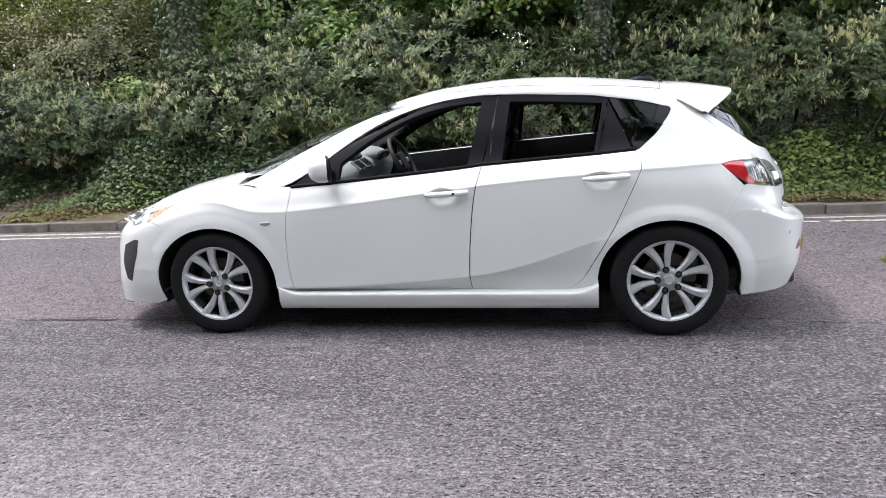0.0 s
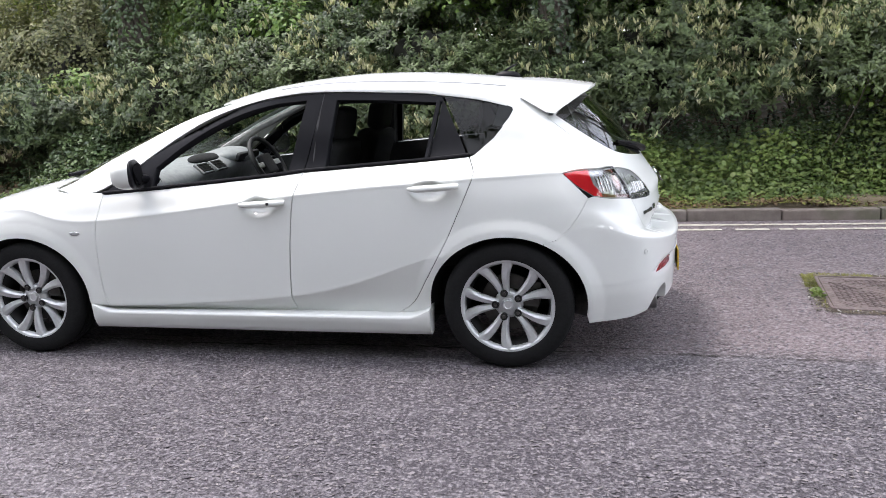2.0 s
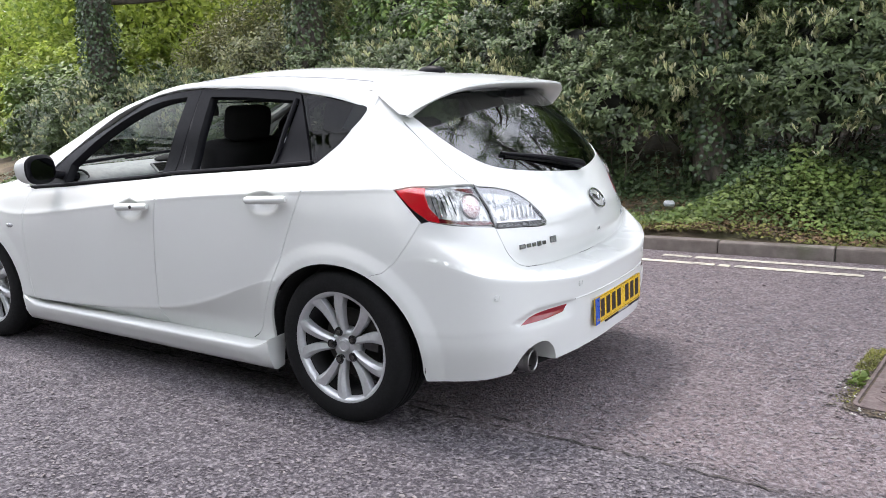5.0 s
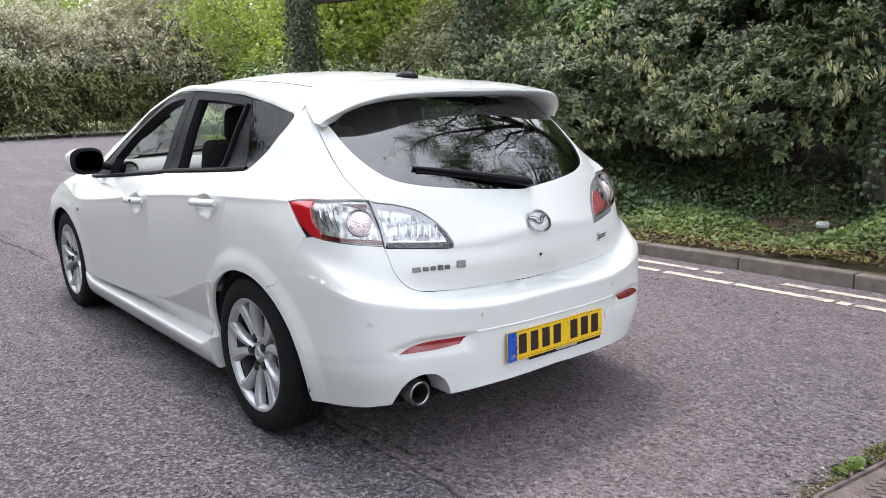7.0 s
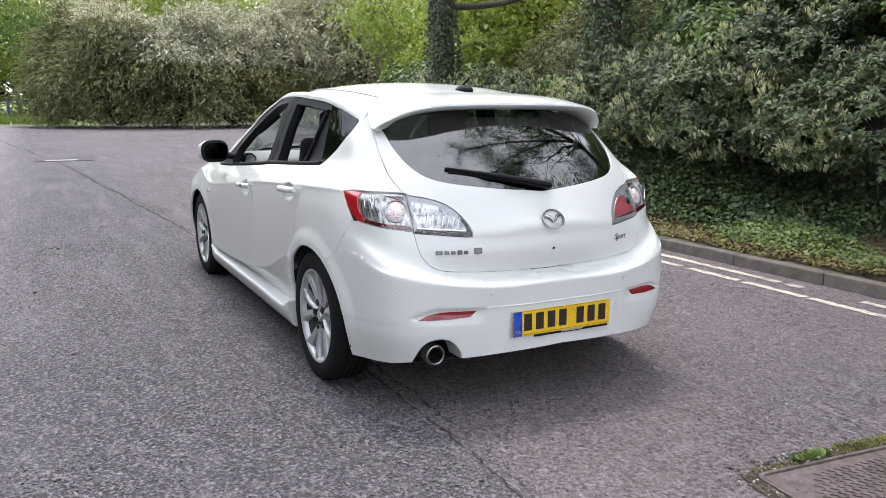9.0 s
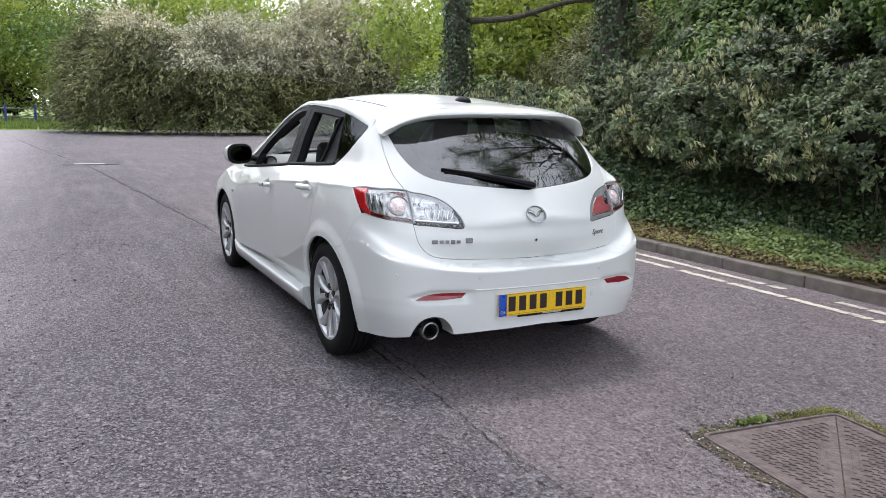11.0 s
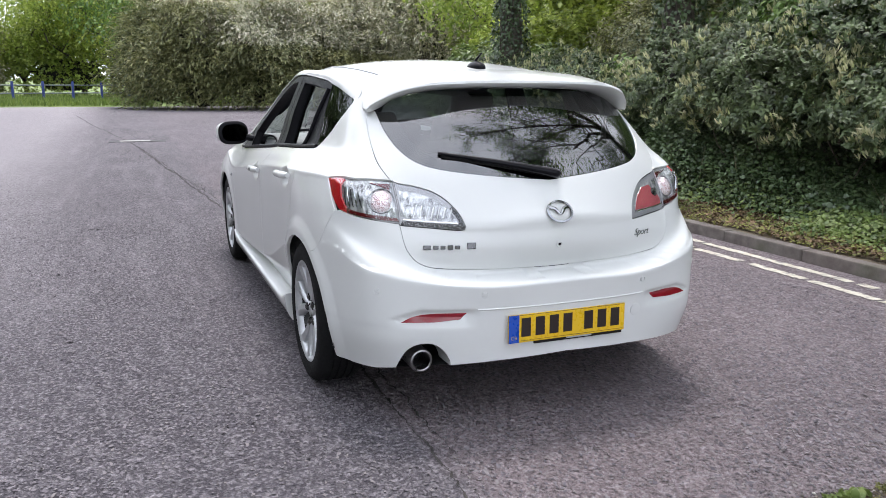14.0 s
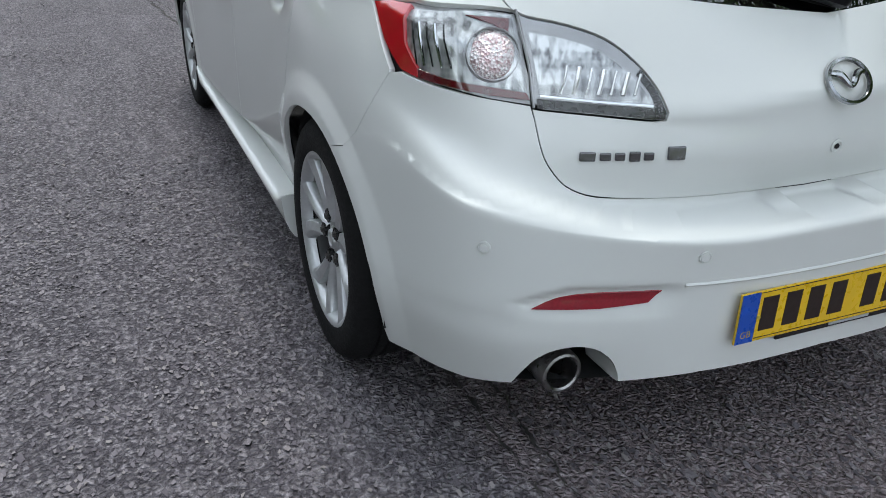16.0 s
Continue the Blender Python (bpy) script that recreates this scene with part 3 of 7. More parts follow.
def panel(name, outline, ray, material, parent, skin=None, off=0.0, gap=0.003, rim=0.014, step=0.02, label="", creases=(), ring_creases=()):
    """A pressed panel: the outline laid on the skin, with a turned-in edge."""
    skin = skin or BODY
    poly = inset(resample(outline, step), gap)
    lo, hi = poly.min(0), poly.max(0)
    gx, gy = np.meshgrid(np.arange(lo[0] + step / 2, hi[0], step), np.arange(lo[1] + step / 2, hi[1], step))
    grid = np.stack([gx.ravel(), gy.ravel()], 1)
    grid = grid[inside(poly, grid)]
    if len(grid):
        a = poly[None]
        b = np.roll(poly, -1, 0)[None]
        e = b - a
        t = np.clip(((grid[:, None] - a) * e).sum(2) / np.maximum((e * e).sum(2), 1e-12), 0, 1)
        d = np.linalg.norm(grid[:, None] - a - e * t[..., None], axis=2).min(1)
        grid = grid[d > step * 0.5]
    # rows of points that follow the creases
    tracks = [BODY.grid[row][:, [0, 2]] for row in creases]
    for row in ring_creases:
        tail = [p for p in BODY.grid[row] if p[0] > RING_X + .3]
        tracks.append(np.array([ring_point((x, sg * w, z)) for sg in (-1, 1) for x, w, z in tail]))
    for near in tracks:
        order = np.argsort(near[:, 0])
        zc = lambda x: np.interp(x, near[order, 0], near[order, 1])
        if len(grid):
            grid = grid[np.abs(grid[:, 1] - zc(grid[:, 0])) > 0.017]
        xs = np.arange(lo[0], hi[0], step * 0.8)
        extra = np.concatenate([np.stack([xs, zc(xs) + d], 1) for d in (-.013, -.007, -.003, 0.0, .003, .007, .013)])
        extra = extra[inside(poly, extra)]
        if len(extra):
            a, b = poly[None], np.roll(poly, -1, 0)[None]
            e = b - a
            t = np.clip(((extra[:, None] - a) * e).sum(2) / np.maximum((e * e).sum(2), 1e-12), 0, 1)
            extra = extra[np.linalg.norm(extra[:, None] - a - e * t[..., None], axis=2).min(1) > 0.004]
            grid = np.concatenate([grid, extra])
    pts = np.concatenate([poly, grid])
    k = len(poly)
    res = delaunay_2d_cdt([Vector(p) for p in pts], [], [list(range(k))], 1, 1e-7)
    co, tris, origins = res[0], res[2], res[3]
    verts, normals = [], []
    for p in co:
        q, n = skin.cast(*ray(p[0], p[1]))
        verts.append(q + n * off)
        normals.append(n)
    faces = [tuple(f) for f in tris]
    # face the same way as the skin
    for i, f in enumerate(faces):
        n = (verts[f[1]] - verts[f[0]]).cross(verts[f[2]] - verts[f[0]])
        if n.dot(normals[f[0]]) < 0:
            faces[i] = f[::-1]
    count = {}
    for f in faces:
        for a, b in zip(f, f[1:] + f[:1]):
            count[(a, b)] = 1
    edges = [(a, b) for a, b in count if (b, a) not in count]
    if rim:
        for a, b in edges:
            base = len(verts)
            va, vb, na, nb = verts[a], verts[b], normals[a], normals[b]
            out = (vb - va).cross(na)
            out = out.normalized() if out.length > 1e-9 else na
            ra = (out * 0.8 + na * 0.6).normalized()
            verts += [va.copy(), vb.copy(), vb - nb * rim, va - na * rim]
            normals += [ra, ra, out, out]
            faces.append((base + 1, base, base + 3, base + 2))
    return link_mesh(name, verts, faces, material, parent, label, normals=normals)


def seam(keys, n=8, curve=True):
    """A panel joint drawn through keys (x or y, z)."""
    return [tuple(p) for p in (smooth_line(keys, n) if curve else keys)]


def arch(ax, a0, a1, grow=0.0, n=26):
    """The wheel opening's edge from one angle to another (degrees from ahead of +x)."""
    out = []
    for k in range(n + 1):
        a = radians(a0 + (a1 - a0) * k / n)
        out.append((ax + (0.382 + grow) * math.cos(a), HUB_Z + (0.342 + grow) * math.sin(a)))
    return out


# ---- the car ----
car = new("car")
tagged(car, "white five-door hatchback with silver alloy wheels parked on asphalt", "car")
PAINT = M["paint"]


def on_skin(ray, off=0.0, skin=None, roll=0.0):
    """A frame on the skin: x along the panel, y up it, z outward."""
    p, n = (skin or BODY).cast(*ray)
    up = Vector((0, 0, 1)) - n * n.z
    up.normalize()
    right = up.cross(n)
    m = Matrix((right, up, n)).transposed().to_4x4()
    m.translation = p + n * off
    return m @ pose(0, 0, 0, 0, 0, roll)


def strip(name, rows, material, parent, label="", thick=0.0):
    """A lofted strip through rows of points."""
    rows = [np.array(r, float) for r in rows]
    n = len(rows[0])
    verts = [tuple(v) for r in rows for v in r]
    faces = [(j * n + i, j * n + i + 1, (j + 1) * n + i + 1, (j + 1) * n + i) for j in range(len(rows) - 1) for i in range(n - 1)]
    bm = bmesh.new()
    vs = [bm.verts.new(v) for v in verts]
    for f in faces:
        bm.faces.new([vs[k] for k in f])
    if thick:
        bmesh.ops.recalc_face_normals(bm, faces=bm.faces)
        bmesh.ops.solidify(bm, geom=bm.faces[:], thickness=thick)
    return part(name, bm, material, parent, label, smooth=True, sharp=50)


def both(points, s):
    return [(x, s * w, z) for x, w, z in points]


# -- dark shell and floor behind the panels --
def build_shell():
    g = BODY.grid
    rows = BELT_ROW * 10 + 1
    nu = g.shape[1]
    bm = bmesh.new()
    for s in (-1, 1):
        base = 0 if s < 0 else g.shape[0] * nu
        vs = {}
        for j in range(0, rows, 5):
            for i in range(0, nu, 4):
                k = base + j * nu + i
                p = BODY.verts[k] - BODY.normals[k] * 0.022
                vs[j, i] = bm.verts.new(p)
        floor = [bm.verts.new((p.co.x, 0, max(0.20, p.co.z + .01))) for p in (vs[0, i] for i in range(0, nu, 4))]
        keys_i = list(range(0, nu, 4))
        for j in range(0, rows - 5, 5):
            for i in keys_i[:-1]:
                q = (vs[j, i], vs[j, i + 4], vs[j + 5, i + 4], vs[j + 5, i])
                c = sum((v.co for v in q), Vector()) / 4
                if any(abs(c.y) > 0.5 and math.hypot((c.x - ax) / 1.1, c.z - HUB_Z) < 0.372 for ax in AXLES):
                    continue
                if c.x < -1.0 and c.z > 0.9 or c.x < -1.5 and c.z > 0.62:
                    continue
                if c.x > 1.75 and -0.68 < c.y < -0.44 and c.z < 0.40:
                    continue
                bm.faces.new(q)
        for a, i in enumerate(keys_i[:-1]):
            q = (vs[0, i], floor[a], floor[a + 1], vs[0, i + 4])
            c = sum((v.co for v in q), Vector()) / 4
            if not any(abs(c.x - ax) < 0.38 for ax in AXLES):
                bm.faces.new(q)
    part("inner_shell", bm, M["shell"], car, "black inner body shell", smooth=True)
    for ax in AXLES:
        for s in (-1, 1):
            bm = bmesh.new()
            n = 28
            out = [bm.verts.new((ax + 0.392 * math.cos(math.pi * k / n - 0.15 + 0.3 * k / n - 0.0), s * (0.842 if ax < 0 else 0.832), HUB_Z + 0.352 * math.sin(math.pi * k / n - 0.15 + 0.3 * k / n))) for k in range(n + 1)]
            inn = [bm.verts.new((v.co.x, s * 0.50, v.co.z)) for v in out]
            for k in range(n):
                bm.faces.new((out[k], out[k + 1], inn[k + 1], inn[k]))
            c = bm.verts.new((ax, s * 0.50, HUB_Z - 0.1))
            for k in range(n):
                bm.faces.new((inn[k], inn[k + 1], c))
            part("wheel_liner", bm, M["shell"], car, "black wheel arch liner", smooth=True)


build_shell()

# -- outlines shared by neighbouring panels: (along, height) --
DOOR_FRONT = seam([(-.815, .875), (-.830, .78), (-.848, .667), (-.853, .464), (-.842, .34), (-.815, .262)])
DOOR_B = seam([(.303, .970), (.264, .805), (.238, .60), (.224, .40), (.226, .255)])
DOOR_REAR = seam([(1.146, 1.026), (1.174, .955), (1.145, .873), (1.098, .769), (1.034, .633), (.928, .445), (.850, .318), (.765, .258)])
BELT = seam([(-.815, .878), (-.52, .898), (-.19, .925), (.136, .952), (.303, .970)])
BELT_R = seam([(.303, .970), (.612, .990), (.92, 1.010), (1.146, 1.027)])
TAIL_SEAM = [(1.500, .626), (1.560, .642), (1.615, .69), (1.660, .752), (1.700, .826)]
LAMP_LOW_SIDE = [(1.700, .832), (1.651, .880), (1.610, .920), (1.584, .945)]
LAMP_TOP_SIDE = [(1.584, .945), (1.630, .955), (1.682, .959), (1.761, .957), (1.805, .950)]
GATE_EDGE = seam([(1.804, .950), (1.762, .986), (1.690, 1.045), (1.618, 1.102), (1.544, 1.160), (1.480, 1.207)], 5)

for s in (-1, 1):
    ray = from_side(s)
    # doors
    fd = panel("front_door", list(reversed(BELT)) + DOOR_FRONT + list(reversed(DOOR_B)), ray, PAINT, car, step=0.012, creases=(120, 30))
    rd = panel("rear_door", DOOR_B + list(reversed(DOOR_REAR)) + list(reversed(BELT_R)), ray, PAINT, car, step=0.012, creases=(120, 30))
    for door, (hx, hz), ends in ((fd, BOWLS[0], (-.012, .232)), (rd, BOWLS[1], (.864, 1.106))):
        path, rad = [], []
        for k in range(15):
            t = k / 14
            x = ends[0] + (ends[1] - ends[0]) * t
            z = hz + 0.008 + 0.012 * t
            p, n = BODY.cast(*ray(x, z + 0.002))
            lift = 0.026 * min(1.0, 5 * t, 4 * (1 - t) + 0.35) + 0.002
            path.append((x, s * (0.868 + lift), z))
            rad.append(0.0175 * min(1.0, 0.45 + 3.0 * t, 0.75 + 2 * (1 - t)))
        part("door_handle", tube(path, rad, 12, 0.95), PAINT, door, smooth=True)
        if door is fd:
            kc = part("key_cylinder", lathe([(0.0, 0.003), (0.006, 0.003), (0.008, 0.0), (0.008, -0.01)], 16, "Z"), M["gloss_black"], door, "small black key cylinder")
            kc.matrix_local = Matrix.Translation((ends[1] - 0.075, s * 0.915, hz + 0.018)) @ pose(0, 0, 0, 90 if s < 0 else -90)
    # black window frames with the openings left free
    frame_front = [(-.817, .887), (-.685, .978), (-.548, 1.068), (-.390, 1.165), (-.217, 1.248), (-.02, 1.308), (.18, 1.341), (.397, 1.353)]
    open_top = [(-.521, 1.005), (-.367, 1.115), (-.204, 1.203), (-.038, 1.266), (.129, 1.302), (.300, 1.316)]
    ff = panel("front_window_frame", seam(frame_front, 6) + seam([(.397, 1.353), (.354, 1.163), (.305, .976)], 6)[1:] + [(.217, .968)] + list(reversed(seam(open_top, 6))) + [(-.535, .912)], ray, M["black_trim"], car, off=-0.003, rim=0.045, step=0.016, label="matt black front door window frame")
    rear_open = [(.464, 1.312), (.965, 1.280), (.926, 1.030), (.417, .991)]
    panel("rear_window_frame", [(.397, 1.353)] + seam([(.613, 1.346), (.863, 1.329), (1.000, 1.313)], 4) + [(1.062, 1.185), (1.132, 1.035)] + [(.930, 1.018)] + [(.975, 1.150), (1.0, 1.285), (.965, 1.282), (.70, 1.302), (.464, 1.312), (.443, 1.17), (.417, .991), (.305, .976), (.354, 1.163)], ray, M["black_trim"], car, off=-0.003, rim=0.045, step=0.016, label="matt black rear door window frame")
    panel("fixed_window", [(.985, 1.262), (1.000, 1.283), (1.060, 1.18), (1.125, 1.045), (.948, 1.026)], ray, M["tinted"], car, off=-0.008, gap=0.0, rim=0.0, step=0.03, label="small dark fixed pane")
    if s < 0:
        stick = part("window_sticker", box(bmesh.new(), (.040, .024, .0012), Matrix(), .0004, 1), M["headlining"], car, "small pale sticker inside the fixed pane")
        stick.matrix_local = on_skin(ray(1.010, 1.062), -.012)
    bar = [BODY.cast(*ray(x, z))[0] + Vector((0, s * 0.001, 0)) for x, z in smooth_line([(.935, 1.022), (.955, 1.13), (.985, 1.29)], 5)]
    part("window_bar", tube(bar, 0.011, 8), M["black_trim"], car, "black divider bar of the rear window", smooth=True)
    panel("quarter_window", [(1.009, 1.308), (1.17, 1.288), (1.30, 1.262), (1.340, 1.246), (1.344, 1.232), (1.326, 1.198), (1.255, 1.110), (1.168, 1.037), (1.142, 1.034), (1.075, 1.18)], ray, M["tinted"], car, off=-0.001, gap=0.001, rim=0.01, step=0.03, label="dark tinted quarter window")
    # belt seals
    for keys in (BELT, BELT_R):
        pts = [BODY.cast(*ray(x, z + 0.009))[0] + Vector((0, s * 0.002, 0)) for x, z in keys]
        part("window_seal", tube(pts, 0.009, 8, 0.9), M["black_trim"], car, "black rubber belt seal", smooth=True)
    # door tops and inner lining under the open windows
    for keys in (BELT, BELT_R):
        pts = [BODY.cast(*ray(x, z))[0] for x, z in keys]
        strip("door_sill", [[(p.x, p.y - s * 0.006, p.z + 0.004) for p in pts], [(p.x, p.y - s * 0.03, p.z + 0.014) for p in pts], [(p.x, p.y - s * 0.075, p.z + 0.010) for p in pts]], M["plastic_grey"], car, "grey plastic ledge inside the door")
        strip("door_lining", [[(p.x, p.y - s * 0.075, p.z + 0.010) for p in pts], [(p.x, p.y - s * 0.09, p.z - 0.10) for p in pts], [(p.x, p.y - s * 0.11, p.z - 0.5) for p in pts]], M["lining"], car, "black inner door lining")
    # quarter panel with the rear pillar
    panel("quarter_panel", list(reversed(DOOR_REAR))[1:] + [(1.168, 1.034), (1.255, 1.107), (1.328, 1.196), (1.346, 1.235), (1.345, 1.30), (1.385, 1.291), (1.440, 1.255)] + list(reversed(GATE_EDGE)) + list(reversed(LAMP_TOP_SIDE))[1:] + list(reversed(LAMP_LOW_SIDE))[1:] + list(reversed(TAIL_SEAM)) + arch(1.32, 62, 180) + [(.930, .262)], ray, PAINT, car, step=0.012, gap=0.0010, creases=(120,))
    # front wing
    wing_top = [(-.825, .886), (-.95, .889), (-1.10, .882), (-1.32, .864), (-1.50, .830), (-1.548, .806)]
    panel("front_wing", list(reversed(DOOR_FRONT)) + wing_top[0:] + [(-1.637, .756), (-1.720, .704), (-1.700, .698), (-1.604, .660), (-1.507, .624)] + arch(-1.32, 116, 0) + [(-.93, .262)], ray, PAINT, car, step=0.014, gap=0.0012, creases=(120,))
    bm = bmesh.new()
    bmesh.ops.create_uvsphere(bm, u_segments=24, v_segments=12, radius=1.0, matrix=Matrix.Diagonal((.035, .0145, .008, 1)))
    ind = part("side_indicator", bm, M["lens"], car, "small oval clear indicator", smooth=True)
    ind.matrix_local = on_skin(ray(-.97, .681), 0.001)
    bm = bmesh.new()
    bmesh.ops.create_uvsphere(bm, u_segments=24, v_segments=12, radius=1.0, matrix=Matrix.Diagonal((.031, .0115, .005, 1)))
    ind2 = part("side_indicator_base", bm, M["lamp_rim"], car, "silver indicator reflector", smooth=True)
    ind2.matrix_local = on_skin(ray(-.97, .681), 0.0)
    # sill skirt
    xs = np.linspace(-.925, .940, 40)
    prof = []
    for q in range(9):
        row = []
        for x in xs:
            e = max(0.0, (abs(x - 0.0075) - 0.80) / 0.13)
            e = min(1.0, e) ** 2
            top = 0.262 + 0.040 * e
            w, z = [(.770, top + .002), (.872, top - .001), (.881, top - .006), (.883, top - .016), (.874, .215), (.862, .185), (.848, .163), (.835, .158), (.79, .165)][q]
            bite = 0.006 * math.sin((x + .925) / 1.865 * math.pi) if q in (4, 5) else 0
            row.append((x, s * (w - bite), z))
        prof.append(row)
    strip("sill_skirt", prof, PAINT, car, "white side skirt below the doors", thick=0.004)
    for x in (-.925, .940):
        bm = bmesh.new()
        ring = [bm.verts.new((x, s * w, z)) for w, z in [(.77, .30), (.872, .300), (.882, .288), (.874, .215), (.862, .185), (.848, .163), (.79, .165)]]
        bm.faces.new(ring)
        part("skirt_end", bm, PAINT, car)
    # pillar and roof rail
    outer = smooth_line([(-1.02, .797, .886), (-.86, .800, .895), (-.685, .765, .982), (-.548, .718, 1.074), (-.39, .672, 1.172), (-.217, .646, 1.255), (-.02, .628, 1.315), (.18, .636, 1.348), (.397, .637, 1.358), (.863, .634, 1.334), (1.0, .636, 1.318), (1.17, .636, 1.292), (1.345, .632, 1.252), (1.42, .620, 1.240)], 4)
    inner = smooth_line([(-1.16, .722, .893), (-1.03, .700, .945), (-.83, .672, 1.045), (-.66, .632, 1.125), (-.47, .592, 1.212), (-.30, .572, 1.272), (-.06, .570, 1.325), (.16, .588, 1.366), (.397, .600, 1.380), (.863, .598, 1.368), (1.0, .592, 1.358), (1.17, .585, 1.338), (1.36, .572, 1.308), (1.42, .560, 1.296)], 4)
    fade = np.clip((1.43 - outer[:, :1]) / .25, 0, 1)
    sink = np.array([0, -.020, -.008]) * (1 - fade)
    outer, inner = outer + sink, inner + sink
    mid = (outer + inner) / 2 + np.array([0, .009, .008]) * fade
    strip("roof_rail", [both(r, s) for r in (outer + np.array([0, -.03, -.010]), outer + np.array([0, .001, -.003]), outer * .6 + mid * .4 + np.array([0, .004, .002]), mid, mid * .5 + inner * .5 + np.array([0, .002, .003]), inner)], PAINT, car, "white pillar and roof rail")

# -- bonnet, screen, roof --
panel("bonnet", seam([(-2.08, -.02), (-2.04, -.34), (-1.915, -.565), (-1.76, -.672), (-1.50, -.728), (-1.30, -.738), (-1.10, -.720), (-1.11, -.60), (-1.22, -.38), (-1.28, 0)], 5) + [(x, -y) for x, y in reversed(seam([(-2.08, -.02), (-2.04, -.34), (-1.915, -.565), (-1.76, -.672), (-1.50, -.728), (-1.30, -.738), (-1.10, -.720), (-1.11, -.60), (-1.22, -.38), (-1.28, 0)], 5)[:-1])], from_top, PAINT, car, skin=HOOD, step=0.03)
panel("cowl", [(-1.285, 0), (-1.225, -.38), (-1.115, -.60), (-1.10, -.715), (-.93, -.725), (-.90, -.70), (-1.0, -.60), (-1.12, -.38), (-1.18, 0), (-1.12, .38), (-1.0, .60), (-.90, .70), (-.93, .725), (-1.10, .715), (-1.115, .60), (-1.225, .38)], from_top, M["black_trim"], car, skin=HOOD, off=-0.012, step=0.03, label="black plastic cowl under the windscreen")
belt_edge = spline_rows(np.array([nose(p) for p in LINE_BELT[:7]]), 30)
for s in (-1, 1):
    rows = [[], [], [], [], []]
    for x in np.linspace(-.86, -2.03, 62):
        w, z = np.interp(x, belt_edge[:, 0], belt_edge[:, 1]), np.interp(x, belt_edge[:, 0], belt_edge[:, 2])
        top = lambda d: HOOD.cast((x, s * (w - d), 3), (0, 0, -1))[0]
        side, n = BODY.cast((x, s * 3, z - .035), (0, -s, 0))
        rows[0].append(top(.075) + Vector((0, 0, -.003)))
        rows[1].append(top(.035) + Vector((0, 0, -.003)))
        rows[2].append(top(.006) + Vector((0, -s * .003, -.003)))
        rows[3].append(Vector((x, s * (w - .004), z - .009)))
        rows[4].append(side - n * .006)
    strip("wing_shoulder", rows, PAINT, car, "white wing edge beside the bonnet")
wind = [(y, z) for y, z in smooth_line([(0, .935), (.36, .938), (.60, .945), (.69, .965), (.655, 1.09), (.60, 1.20), (.555, 1.292), (.50, 1.315), (.31, 1.328), (0, 1.334)], 4)]
front_ray = lambda a, b: ((-4.0, a, b), (1, 0, 0))
panel("windscreen", wind + [(-y, z) for y, z in reversed(wind[1:-1])], front_ray, M["glass"], car, skin=SCREEN, rim=0.0, step=0.04, gap=0.0, label="clear curved windscreen").visible_shadow = False
for keys in ([(-1.17, .02, .968), (-1.12, .30, .985), (-1.06, .58, .99)], [(-1.20, -.55, .955), (-1.17, -.25, .965), (-1.12, .05, .985)]):
    part("wiper_arm", tube(smooth_line(keys, 5), 0.011, 8), M["black_trim"], car, "black front wiper", smooth=True)
roof_half = [(-.355, 0), (-.325, -.28), (-.24, -.47), (-.10, -.562), (.16, -.588), (.397, -.600), (.863, -.598), (1.0, -.592), (1.17, -.585), (1.345, -.570), (1.30, -.40), (1.335, -.2), (1.35, 0)]
rh = [tuple(p) for p in smooth_line(roof_half[:10], 4)] + roof_half[10:]
panel("roof", rh + [(x, -y) for x, y in reversed(rh[1:-1])], from_top, PAINT, car, skin=ROOF, step=0.03, gap=0.001)
for s in (-1, 1):
    keys = [(.10, s * .475), (.6, s * .487), (1.0, s * .486), (1.325, s * .466)]
    pts = [ROOF.cast((x, y, 3), (0, 0, -1))[0] + Vector((0, 0, -0.0015)) for x, y in smooth_line(keys, 10)]
    part("roof_channel", tube(pts, 0.0065, 8), M["plastic_grey"], car, "thin grey roof channel strip", smooth=True)
bm = bmesh.new()
bmesh.ops.create_uvsphere(bm, u_segments=20, v_segments=12, radius=1.0, matrix=Matrix.Translation((1.235, 0, 1.388)) @ Matrix.Diagonal((.075, .036, .030, 1)))
part("aerial_base", bm, M["black_trim"], car, "black roof aerial base", smooth=True)
part("aerial", tube([(1.20, 0, 1.40), (1.24, 0, 1.428), (1.29, 0, 1.452)], [.008, .006, .004], 8), M["black_trim"], car, "short black aerial", smooth=True)


